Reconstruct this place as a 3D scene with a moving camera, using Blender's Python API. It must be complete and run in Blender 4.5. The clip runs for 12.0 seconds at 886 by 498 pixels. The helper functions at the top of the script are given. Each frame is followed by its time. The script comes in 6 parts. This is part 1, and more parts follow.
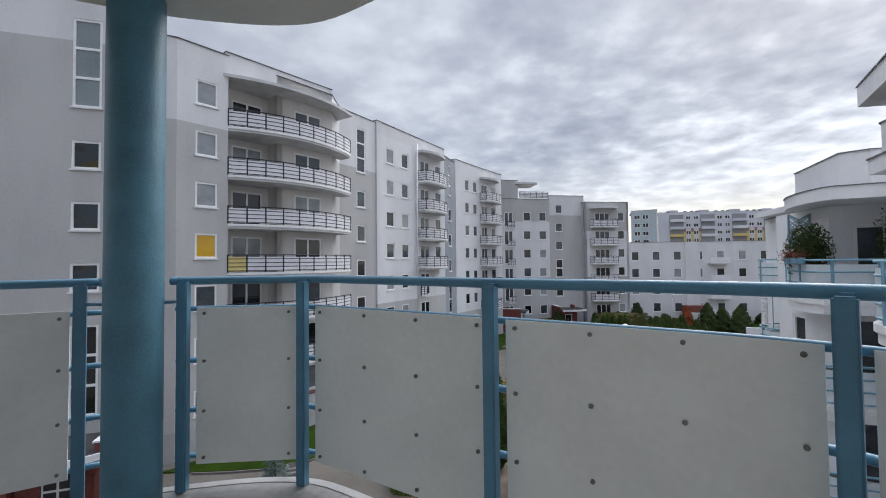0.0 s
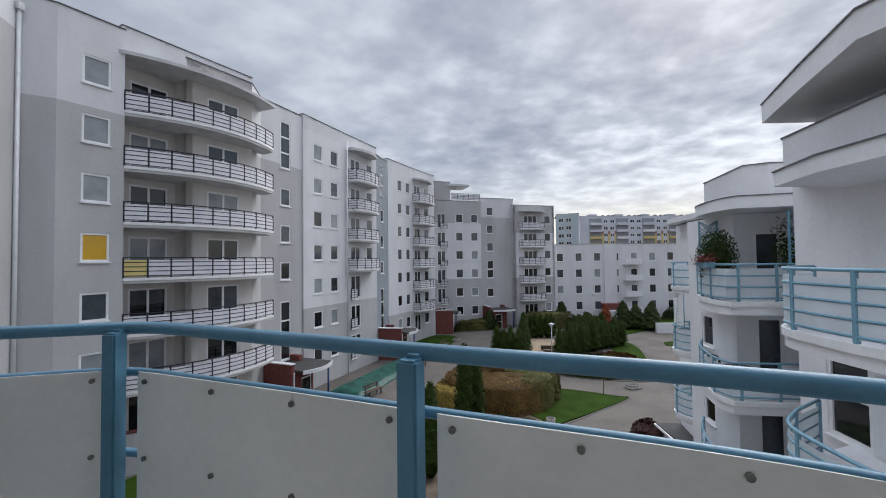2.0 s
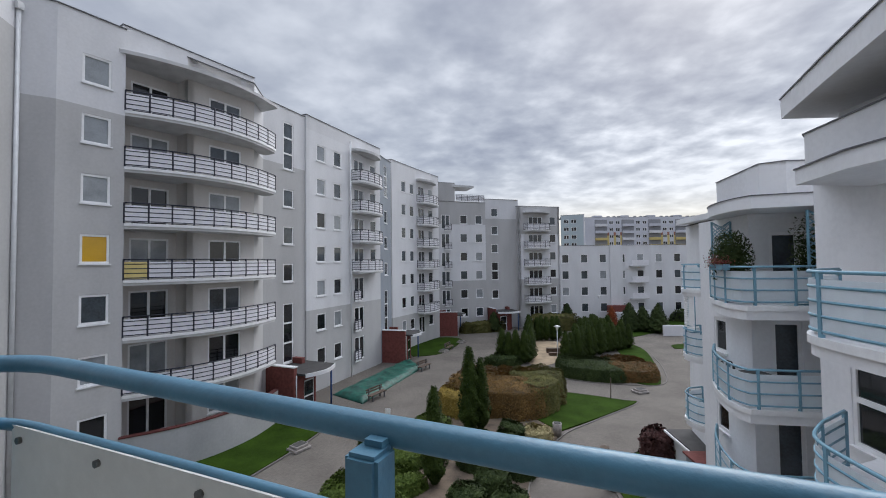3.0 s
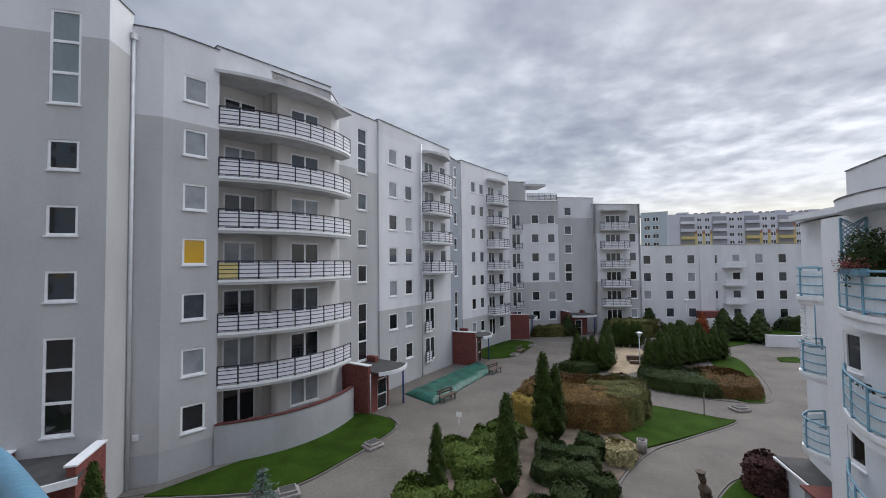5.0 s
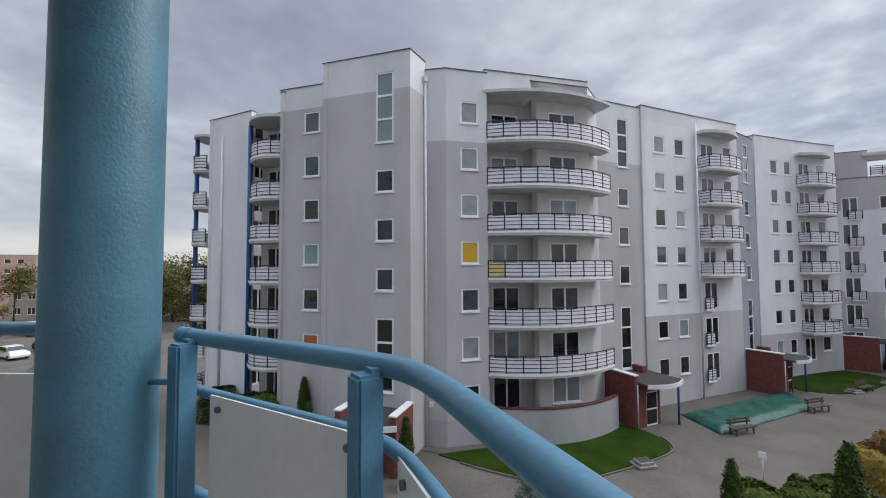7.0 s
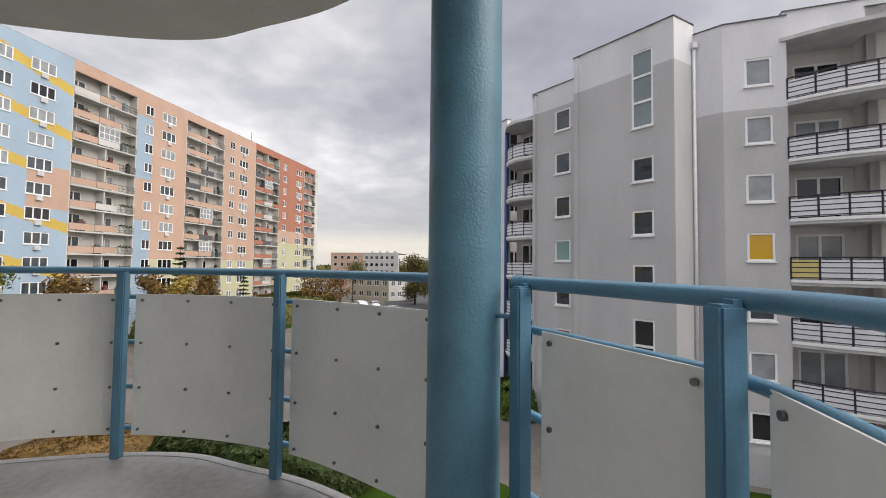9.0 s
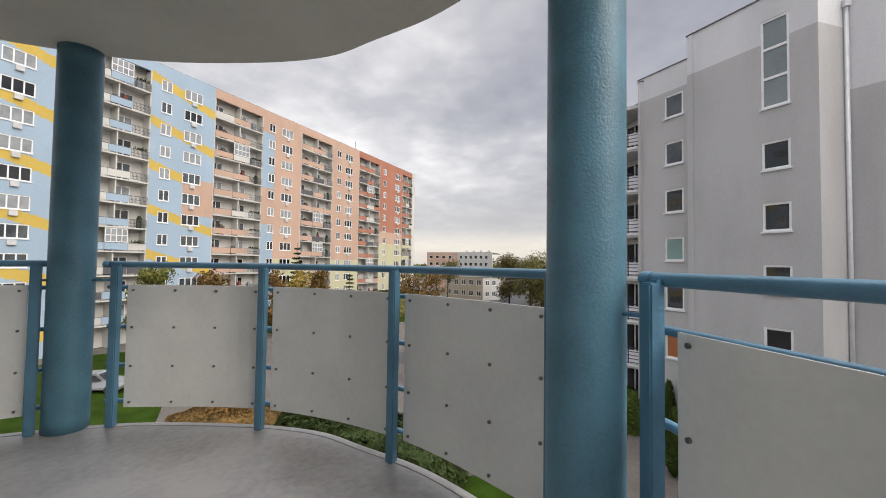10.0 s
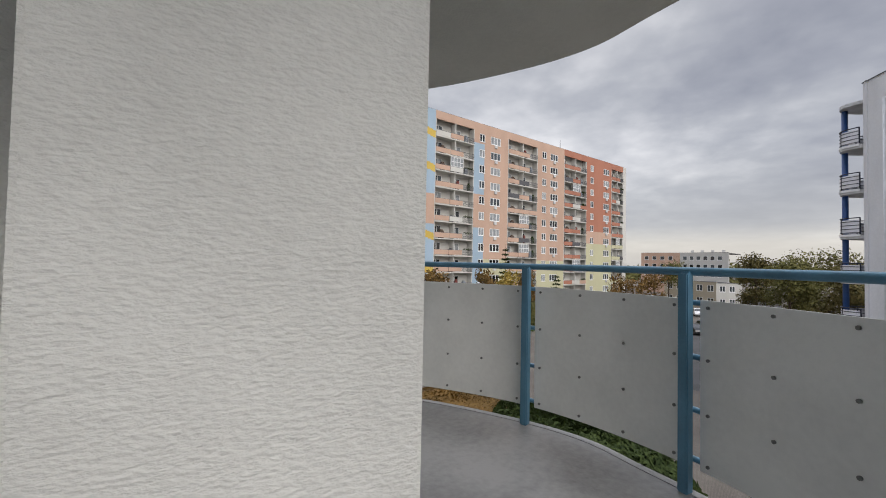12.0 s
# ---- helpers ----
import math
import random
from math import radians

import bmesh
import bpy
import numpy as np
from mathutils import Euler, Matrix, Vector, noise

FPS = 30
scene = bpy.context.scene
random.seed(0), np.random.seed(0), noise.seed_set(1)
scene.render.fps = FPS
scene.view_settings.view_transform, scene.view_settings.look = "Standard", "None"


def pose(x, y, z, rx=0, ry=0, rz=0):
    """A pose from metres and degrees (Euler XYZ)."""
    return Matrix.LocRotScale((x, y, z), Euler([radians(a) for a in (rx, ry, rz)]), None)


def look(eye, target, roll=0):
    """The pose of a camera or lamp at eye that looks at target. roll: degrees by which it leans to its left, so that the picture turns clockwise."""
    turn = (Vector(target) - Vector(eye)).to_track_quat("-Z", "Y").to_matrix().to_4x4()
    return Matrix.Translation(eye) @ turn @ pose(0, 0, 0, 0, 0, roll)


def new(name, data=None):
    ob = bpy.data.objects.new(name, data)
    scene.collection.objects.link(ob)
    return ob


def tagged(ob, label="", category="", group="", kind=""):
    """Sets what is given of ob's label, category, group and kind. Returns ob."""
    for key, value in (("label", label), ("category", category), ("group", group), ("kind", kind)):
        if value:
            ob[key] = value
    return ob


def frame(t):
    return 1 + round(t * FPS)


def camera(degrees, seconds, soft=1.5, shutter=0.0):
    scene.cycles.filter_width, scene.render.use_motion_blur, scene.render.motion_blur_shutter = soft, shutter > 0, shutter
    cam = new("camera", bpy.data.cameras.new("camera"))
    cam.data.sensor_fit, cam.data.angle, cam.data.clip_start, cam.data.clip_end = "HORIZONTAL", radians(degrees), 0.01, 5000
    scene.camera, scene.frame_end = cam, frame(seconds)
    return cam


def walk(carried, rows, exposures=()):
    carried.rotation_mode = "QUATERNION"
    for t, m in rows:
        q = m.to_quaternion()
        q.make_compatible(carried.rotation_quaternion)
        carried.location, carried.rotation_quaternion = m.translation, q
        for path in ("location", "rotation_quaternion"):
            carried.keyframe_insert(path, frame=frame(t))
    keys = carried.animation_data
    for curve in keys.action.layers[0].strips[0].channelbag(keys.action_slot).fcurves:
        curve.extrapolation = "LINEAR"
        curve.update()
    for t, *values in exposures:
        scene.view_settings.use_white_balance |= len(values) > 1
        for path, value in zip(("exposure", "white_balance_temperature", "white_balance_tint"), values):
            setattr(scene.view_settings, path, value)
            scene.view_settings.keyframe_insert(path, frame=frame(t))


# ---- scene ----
cam = camera(94.2, 12.0, soft=1.0)
PATH = [
    (0, (0.878, -1.494, 1.184), (0.452, 0.46, 1.242), -0.6),
    (0.5, (0.86, -1.342, 1.23), (0.634, 0.644, 1.28), -0.7),
    (1, (0.849, -1.189, 1.298), (0.714, 0.806, 1.349), -0.8),
    (1.5, (0.845, -1.055, 1.297), (0.733, 0.941, 1.35), -0.8),
    (2, (0.837, -0.809, 1.31), (0.733, 1.187, 1.367), -0.7),
    (2.5, (0.85, -0.606, 1.313), (0.745, 1.39, 1.375), -0.7),
    (2.7, (0.855, -0.522, 1.318), (0.744, 1.474, 1.381), -0.7),
    (4.3, (0.722, -0.066, 1.41), (0.475, 1.917, 1.476), -0.7),
    (4.5, (0.715, -0.030, 1.412), (0.433, 1.949, 1.476), -0.7),
    (5, (0.69, 0.06, 1.40), (0.233, 2.006, 1.470), -0.6),
    (5.5, (0.641, 0.135, 1.379), (-0.052, 2.01, 1.456), -0.5),
    (6, (0.469, 0.162, 1.338), (-0.494, 1.913, 1.421), -0.5),
    (6.5, (0.387, 0.145, 1.317), (-0.848, 1.716, 1.403), -0.4),
    (7, (0.315, 0.115, 1.274), (-1.16, 1.463, 1.363), -0.3),
    (7.5, (0.288, 0.038, 1.244), (-1.38, 1.139, 1.333), 0.1),
    (7.7, (0.271, 0.024, 1.226), (-1.467, 1.012, 1.311), 0.1),
    (9.3, (0.336, -0.128, 1.142), (-1.662, 0.037, 1.217), 0.7),
    (9.5, (0.338, -0.142, 1.139), (-1.66, -0.069, 1.213), 0.7),
    (10, (0.323, -0.181, 1.132), (-1.671, -0.327, 1.2), 0.8),
    (10.5, (0.316, -0.232, 1.13), (-1.651, -0.585, 1.195), 1.0),
    (11, (0.319, -0.301, 1.136), (-1.6, -0.861, 1.2), 1.0),
    (11.5, (0.327, -0.425, 1.128), (-1.511, -1.212, 1.187), 1.5),
    (12, (0.375, -0.57, 1.123), (-1.32, -1.629, 1.179), 1.1),
]
walk(cam, [(t, look(eye, target, roll)) for t, eye, target, roll in PATH],
     exposures=[(0.0, 0.83, 6150, 10), (1.0, 0.72, 6150, 10), (2.5, 0.68, 6100, 10), (7.0, 0.76, 6150, 10), (9.3, 1.0, 6850, 12), (11.2, 1.0, 6850, 12), (12.0, 0.70, 6550, 11)])

# ---- world and light ----
SUN_AZ, SUN_EL = radians(30), radians(36)          # azimuth to the right of +y
world = bpy.data.worlds.new("overcast_sky")
scene.world = world
world.use_nodes = True
wn, wl = world.node_tree.nodes, world.node_tree.links
wn.clear()


def wnode(kind, **kw):
    n = wn.new(kind)
    for k, v in kw.items():
        setattr(n, k, v)
    return n


sky = wnode("ShaderNodeTexSky", sky_type="NISHITA", sun_disc=False, sun_elevation=SUN_EL, sun_rotation=SUN_AZ)
coord = wnode("ShaderNodeTexCoord")
sep = wnode("ShaderNodeSeparateXYZ")
wl.new(coord.outputs["Generated"], sep.inputs[0])


def wmath(op, a, b):
    n = wnode("ShaderNodeMath", operation=op)
    for i, v in enumerate((a, b)):
        if isinstance(v, (int, float)):
            n.inputs[i].default_value = v
        else:
            wl.new(v, n.inputs[i])
    return n.outputs[0]


def wramp(src, *stops):
    n = wnode("ShaderNodeValToRGB")
    while len(n.color_ramp.elements) < len(stops):
        n.color_ramp.elements.new(0.5)
    for e, (p, c) in zip(n.color_ramp.elements, stops):
        e.position, e.color = p, (*c, 1)
    wl.new(src, n.inputs[0])
    return n.outputs[0]


# the cloud layer: a flat sheet seen in perspective
up = wmath("ADD", wmath("MAXIMUM", sep.outputs[2], 0.0), 0.16)
comb = wnode("ShaderNodeCombineXYZ")
wl.new(wmath("DIVIDE", sep.outputs[0], up), comb.inputs[0])
wl.new(wmath("DIVIDE", sep.outputs[1], up), comb.inputs[1])
big = wnode("ShaderNodeTexNoise")
big.inputs["Scale"].default_value, big.inputs["Detail"].default_value = 0.62, 6
big.inputs["Distortion"].default_value = 0.15
fine = wnode("ShaderNodeTexNoise")
fine.inputs["Scale"].default_value, fine.inputs["Detail"].default_value = 5.5, 8
fine.inputs["Distortion"].default_value = 0.1
for n in (big, fine):
    wl.new(comb.outputs[0], n.inputs["Vector"])
# broken cloud towards the sun, smoother cloud away from it
glow = wmath("POWER", wmath("MAXIMUM", wmath("ADD", wmath("MULTIPLY", sep.outputs[0], 0.50), wmath("MULTIPLY", sep.outputs[1], 0.866)), 0.0), 4.0)
ragged = wmath("MULTIPLY", wmath("SUBTRACT", fine.outputs[0], 0.5), wmath("ADD", wmath("MULTIPLY", glow, 0.42), 0.16))
dens = wmath("ADD", wmath("ADD", wmath("MULTIPLY", wmath("SUBTRACT", big.outputs[0], 0.5), 0.72), 0.5), ragged)
# thinner cloud, low down on the sunny side
thin = wmath("ADD", wmath("MULTIPLY", sep.outputs[0], 0.31), wmath("MULTIPLY", sep.outputs[1], 0.95))
thin = wmath("POWER", wmath("MAXIMUM", wmath("SUBTRACT", thin, wmath("MULTIPLY", sep.outputs[2], 0.35)), 0.0), 6.0)
dens = wmath("SUBTRACT", wmath("ADD", wmath("MULTIPLY", wmath("SUBTRACT", dens, 0.5), 1.1), 0.515), wmath("MULTIPLY", thin, 0.075))
clouds = wramp(dens, (0.33, (0.92, 0.92, 0.93)), (0.42, (0.66, 0.67, 0.70)), (0.50, (0.475, 0.49, 0.53)), (0.57, (0.37, 0.385, 0.435)), (0.68, (0.25, 0.265, 0.32)))
low_far = wramp(sep.outputs[2], (0.0, (0.62, 0.60, 0.57)), (0.045, (0.74, 0.70, 0.64)), (0.085, (0.56, 0.555, 0.565)), (0.30, (0.5, 0.5, 0.5)))
low_sun = wramp(sep.outputs[2], (0.0, (0.86, 0.80, 0.70)), (0.085, (1.10, 0.99, 0.80)), (0.16, (0.66, 0.65, 0.655)), (0.30, (0.45, 0.455, 0.48)))
lowjoin = wnode("ShaderNodeMixRGB")
wl.new(glow, lowjoin.inputs[0]), wl.new(low_far, lowjoin.inputs[1]), wl.new(low_sun, lowjoin.inputs[2])
low = lowjoin.outputs[0]
lowmix = wramp(sep.outputs[2], (0.0, (0.9, 0.9, 0.9)), (0.10, (0.55, 0.55, 0.55)), (0.24, (0, 0, 0)))
# an overcast sky is about three times as bright overhead as low down
dome = wramp(sep.outputs[2], (0.0, (0.66, 0.66, 0.66)), (0.55, (0.68, 0.68, 0.68)), (0.80, (2.3, 2.3, 2.3)), (1.0, (2.9, 2.9, 2.9)))
mixlow = wnode("ShaderNodeMixRGB")
wl.new(lowmix, mixlow.inputs[0]), wl.new(clouds, mixlow.inputs[1]), wl.new(low, mixlow.inputs[2])
lit = wnode("ShaderNodeMixRGB", blend_type="MULTIPLY")
lit.inputs[0].default_value = 1.0
bg_sky, bg_cloud, mixs = wnode("ShaderNodeBackground"), wnode("ShaderNodeBackground"), wnode("ShaderNodeMixShader")
bg_sky.inputs[1].default_value, bg_cloud.inputs[1].default_value, mixs.inputs[0].default_value = 0.08, 0.98, 0.9
wl.new(sky.outputs[0], bg_sky.inputs[0]), wl.new(mixlow.outputs[0], lit.inputs[1]), wl.new(dome, lit.inputs[2]), wl.new(lit.outputs[0], bg_cloud.inputs[0])
wl.new(bg_sky.outputs[0], mixs.inputs[1]), wl.new(bg_cloud.outputs[0], mixs.inputs[2])
wl.new(mixs.outputs[0], wnode("ShaderNodeOutputWorld").inputs[0])

sun = new("sun", bpy.data.lights.new("sun", "SUN"))
sun.data.energy, sun.data.angle, sun.data.color = 1.2, radians(45), (1.0, 0.96, 0.90)
sun.matrix_basis = look((0, 0, 60), (-math.sin(SUN_AZ) * 50, -math.cos(SUN_AZ) * 50, 60 - math.tan(SUN_EL) * 50))


# ---- materials ----
def mat(name, color, rough=0.7, vary=0.12, scale=3.0, bump=0.0, bscale=60.0, metal=0.0, spec=0.5, second=None, streak=0.0, stretch=None):
    """A painted, plastered or mineral surface: base colour with variation at two scales, and relief."""
    m = bpy.data.materials.new(name)
    m.use_nodes = True
    nt = m.node_tree
    b = nt.nodes["Principled BSDF"]
    b.inputs["Roughness"].default_value, b.inputs["Metallic"].default_value = rough, metal
    b.inputs["Specular IOR Level"].default_value = spec
    tc = nt.nodes.new("ShaderNodeTexCoord")
    geo = nt.nodes.new("ShaderNodeNewGeometry")
    n1, n2 = nt.nodes.new("ShaderNodeTexNoise"), nt.nodes.new("ShaderNodeTexNoise")
    n1.inputs["Scale"].default_value, n1.inputs["Detail"].default_value = scale, 4
    n2.inputs["Scale"].default_value, n2.inputs["Detail"].default_value = scale * 14, 3
    mp = nt.nodes.new("ShaderNodeMapping")
    mp.inputs["Scale"].default_value = (1, 1, 1 - streak)
    nt.links.new(geo.outputs["Position"], mp.inputs[0])
    nt.links.new(mp.outputs[0], n1.inputs["Vector"]), nt.links.new(geo.outputs["Position"], n2.inputs["Vector"])
    add = nt.nodes.new("ShaderNodeMath")
    add.operation = "ADD"
    sc = nt.nodes.new("ShaderNodeMath")
    sc.operation, sc.inputs[1].default_value = "MULTIPLY", 0.4
    nt.links.new(n2.outputs[0], sc.inputs[0])
    nt.links.new(n1.outputs[0], add.inputs[0]), nt.links.new(sc.outputs[0], add.inputs[1])
    r = nt.nodes.new("ShaderNodeValToRGB")
    d = second or tuple(c * (1 - 2 * vary) for c in color)
    r.color_ramp.elements[0].position, r.color_ramp.elements[0].color = 0.45, (*d, 1)
    r.color_ramp.elements[1].position, r.color_ramp.elements[1].color = 0.85, (*[min(1, c * (1 + vary * 0.5)) for c in color], 1)
    nt.links.new(add.outputs[0], r.inputs[0]), nt.links.new(r.outputs[0], b.inputs["Base Color"])
    if bump:
        nb, bp = nt.nodes.new("ShaderNodeTexNoise"), nt.nodes.new("ShaderNodeBump")
        nb.inputs["Scale"].default_value, nb.inputs["Detail"].default_value = bscale, 5
        bp.inputs["Strength"].default_value, bp.inputs["Distance"].default_value = bump, 0.01
        mb = nt.nodes.new("ShaderNodeMapping")
        mb.inputs["Scale"].default_value = stretch or (1, 1, 1)
        nt.links.new(geo.outputs["Position"], mb.inputs[0]), nt.links.new(mb.outputs[0], nb.inputs["Vector"])
        nt.links.new(nb.outputs[0], bp.inputs["Height"]), nt.links.new(bp.outputs[0], b.inputs["Normal"])
    return m


def leaf_mat(name, a, b2, rough=0.6):
    """Foliage whose leaves differ one by one."""
    m = bpy.data.materials.new(name)
    m.use_nodes = True
    nt = m.node_tree
    b = nt.nodes["Principled BSDF"]
    b.inputs["Roughness"].default_value, b.inputs["Specular IOR Level"].default_value = rough, 0.08
    geo, r, o = nt.nodes.new("ShaderNodeNewGeometry"), nt.nodes.new("ShaderNodeValToRGB"), nt.nodes.new("ShaderNodeTexNoise")
    o.inputs["Scale"].default_value = 1.3
    nt.links.new(geo.outputs["Position"], o.inputs["Vector"])
    mx = nt.nodes.new("ShaderNodeMath")
    mx.operation = "ADD"
    h = nt.nodes.new("ShaderNodeMath")
    h.operation, h.inputs[1].default_value = "MULTIPLY", 0.5
    nt.links.new(geo.outputs["Random Per Island"], h.inputs[0])
    nt.links.new(h.outputs[0], mx.inputs[0]), nt.links.new(o.outputs[0], mx.inputs[1])
    r.color_ramp.elements[0].position, r.color_ramp.elements[0].color = 0.35, (*a, 1)
    r.color_ramp.elements[1].position, r.color_ramp.elements[1].color = 1.0, (*b2, 1)
    nt.links.new(mx.outputs[0], r.inputs[0]), nt.links.new(r.outputs[0], b.inputs["Base Color"])
    return m


M_WHITE = mat("white_render", (0.75, 0.75, 0.765), 0.85, 0.06, 0.6, 0.25, 40, streak=0.7)
M_GREY = mat("grey_render", (0.495, 0.49, 0.487), 0.88, 0.07, 0.6, 0.25, 40, streak=0.7)
M_LGREY = mat("light_grey_render", (0.70, 0.70, 0.715), 0.88, 0.06, 0.6, 0.25, 40, streak=0.7)
M_CREAM = mat("cream_render", (0.66, 0.63, 0.60), 0.88, 0.07, 0.8, 0.2, 40, streak=0.7)
M_BLUEGREY = mat("blue_grey_render", (0.30, 0.33, 0.37), 0.88, 0.07, 0.6, 0.2, 40, streak=0.7)
M_FRAME = mat("white_window_plastic", (0.86, 0.86, 0.86), 0.4, 0.05)
M_SILL = mat("white_metal_sill", (0.78, 0.78, 0.79), 0.45, 0.06)
M_DARKBAR = mat("dark_blue_railing_paint", (0.016, 0.018, 0.034), 0.5, 0.1)
M_PANELW = mat("white_balcony_panel", (0.78, 0.77, 0.80), 0.5, 0.05, 2)
M_YELLOWP = mat("yellow_balcony_panel", (0.72, 0.58, 0.22), 0.5, 0.06, 2)
M_SLAB = mat("painted_concrete_edge", (0.58, 0.58, 0.58), 0.8, 0.1, 1.5, 0.2, 30)
M_ROOFCAP = mat("sheet_metal_coping", (0.10, 0.10, 0.105), 0.5, 0.15, 2, metal=0.15)
M_BASE = mat("dark_grey_plinth_render", (0.41, 0.41, 0.415), 0.88, 0.08, 0.6, 0.25, 40, streak=0.5)
M_DRED = mat("dark_red_coping_paint", (0.10, 0.025, 0.022), 0.7, 0.2, 4)
M_PIPE = mat("white_downpipe", (0.66, 0.67, 0.68), 0.4, 0.06)
M_BRICK = mat("dark_red_brick_render", (0.19, 0.055, 0.045), 0.85, 0.2, 5, 0.4, 30)
M_TAR = mat("bitumen_roof", (0.055, 0.053, 0.052), 0.9, 0.2, 2, 0.4, 40)
M_RAIL = mat("blue_gloss_paint", (0.098, 0.235, 0.345), 0.34, 0.10, 6, 0.12, 90)
M_COLUMN = mat("blue_painted_plaster", (0.088, 0.215, 0.29), 0.45, 0.14, 5, 0.24, 110)
M_BOARD = mat("grey_fibre_cement_board", (0.84, 0.84, 0.81), 0.5, 0.05, 2.5, 0.06, 120)
M_STEEL = mat("zinc_screw", (0.22, 0.22, 0.21), 0.4, 0.2, 30, metal=0.9)
M_FLOOR = mat("grey_balcony_floor", (0.34, 0.335, 0.33), 0.36, 0.22, 1.6, 0.12, 50)
M_EDGE = mat("pale_concrete_edge", (0.38, 0.375, 0.37), 0.8, 0.12, 4, 0.3, 40)
M_CEIL = mat("white_painted_soffit", (0.70, 0.69, 0.64), 0.9, 0.05, 2, 0.25, 70)
M_STUCCO = mat("white_stucco", (0.72, 0.72, 0.69), 0.9, 0.06, 3, 0.62, 62, stretch=(1, 1, 2.2))
M_PAVE = mat("grey_block_paving", (0.172, 0.157, 0.141), 0.9, 0.14, 0.35, 0.5, 22, spec=0.15)
pn, pl = M_PAVE.node_tree.nodes, M_PAVE.node_tree.links
brick, pgeo, pmul = pn.new("ShaderNodeTexBrick"), pn.new("ShaderNodeNewGeometry"), pn.new("ShaderNodeMixRGB")
brick.inputs["Scale"].default_value, brick.inputs["Mortar Size"].default_value = 4.6, 0.03
brick.inputs["Color1"].default_value, brick.inputs["Color2"].default_value, brick.inputs["Mortar"].default_value = (1, 0.98, 0.96, 1), (0.82, 0.80, 0.79, 1), (0.55, 0.54, 0.52, 1)
pmul.blend_type, pmul.inputs[0].default_value = "MULTIPLY", 0.9
pbase = pn["Principled BSDF"].inputs["Base Color"]
pl.new(pgeo.outputs["Position"], brick.inputs["Vector"]), pl.new(pbase.links[0].from_socket, pmul.inputs[1]), pl.new(brick.outputs[0], pmul.inputs[2]), pl.new(pmul.outputs[0], pbase)
M_GRASS = mat("lawn_grass", (0.027, 0.053, 0.006), 0.95, 0.22, 0.7, 1.0, 55, spec=0.05)
M_SOIL = mat("bed_soil", (0.14, 0.105, 0.075), 0.95, 0.3, 1.2, 0.8, 20)
M_SAND = mat("sand", (0.34, 0.26, 0.17), 0.95, 0.2, 1.2, 0.5, 20)
M_ASPH = mat("asphalt", (0.06, 0.06, 0.062), 0.9, 0.2, 0.5, 0.4, 40)
M_KERB = mat("concrete_kerb", (0.140, 0.128, 0.116), 0.85, 0.12, 3, 0.3, 40)
M_TARP = mat("green_tarpaulin", (0.008, 0.095, 0.068), 0.5, 0.4, 2.5, 1.0, 4)
M_WOOD = mat("dark_bench_wood", (0.10, 0.065, 0.045), 0.7, 0.25, 8, 0.3, 60)
M_BLUEPOST = mat("bright_blue_post", (0.02, 0.07, 0.22), 0.45, 0.1)
M_BARK = mat("bark", (0.09, 0.065, 0.045), 0.95, 0.3, 6, 0.8, 30)
L_THUJA = leaf_mat("thuja_leaves", (0.013, 0.027, 0.005), (0.046, 0.068, 0.013))
L_JUNIPER = leaf_mat("juniper_leaves", (0.030, 0.052, 0.010), (0.100, 0.140, 0.028))
L_AUTUMN = leaf_mat("autumn_leaves", (0.075, 0.052, 0.022), (0.21, 0.125, 0.042))
L_WOODS = leaf_mat("mixed_woodland_leaves", (0.040, 0.042, 0.016), (0.13, 0.105, 0.040))
L_RUST = leaf_mat("brown_green_leaves", (0.040, 0.042, 0.016), (0.16, 0.085, 0.032))
L_OLIVE = leaf_mat("olive_leaves", (0.058, 0.062, 0.022), (0.155, 0.145, 0.050))
L_YELLOW = leaf_mat("yellow_leaves", (0.15, 0.11, 0.03), (0.36, 0.26, 0.06))
L_DARK = leaf_mat("dark_leaves", (0.015, 0.026, 0.009), (0.050, 0.070, 0.022))
L_PURPLE = leaf_mat("purple_leaves", (0.040, 0.022, 0.022), (0.085, 0.040, 0.036))
L_SPRUCE = leaf_mat("blue_spruce_needles", (0.055, 0.085, 0.075), (0.13, 0.17, 0.15))
L_RED = leaf_mat("red_flowers", (0.35, 0.02, 0.03), (0.60, 0.12, 0.20))


def glass(name, color, rough=0.06, vary=0.3, scale=0.9):
    m = mat(name, color, rough, vary, scale, spec=0.5)
    b = m.node_tree.nodes["Principled BSDF"]
    b.inputs["Coat Weight"].default_value, b.inputs["Coat Roughness"].default_value, b.inputs["Coat IOR"].default_value = 0.5, 0.02, 1.5
    return m


G_DARK = glass("dark_window_glass", (0.016, 0.018, 0.022))
# some reflected sky is put into this glass as a lighter base colour
G_SKY = glass("sky_tinted_window_glass", (0.065, 0.078, 0.09), 0.05)
G_NET = glass("glass_before_net_curtain", (0.30, 0.32, 0.335), 0.10, 0.16, 1.2)
# pale base colour stands in for sky reflected in the tower's top panes
G_PALE = glass("glass_with_painted_sky_reflection", (0.21, 0.25, 0.26), 0.08, 0.12, 0.6)
G_YELLOW = glass("glass_before_yellow_blind", (0.62, 0.36, 0.02), 0.2, 0.06)
G_GREEN = glass("glass_before_green_film", (0.20, 0.33, 0.30), 0.2, 0.1)
G_ORANGE = glass("glass_before_orange_blind", (0.42, 0.15, 0.06), 0.2, 0.1)


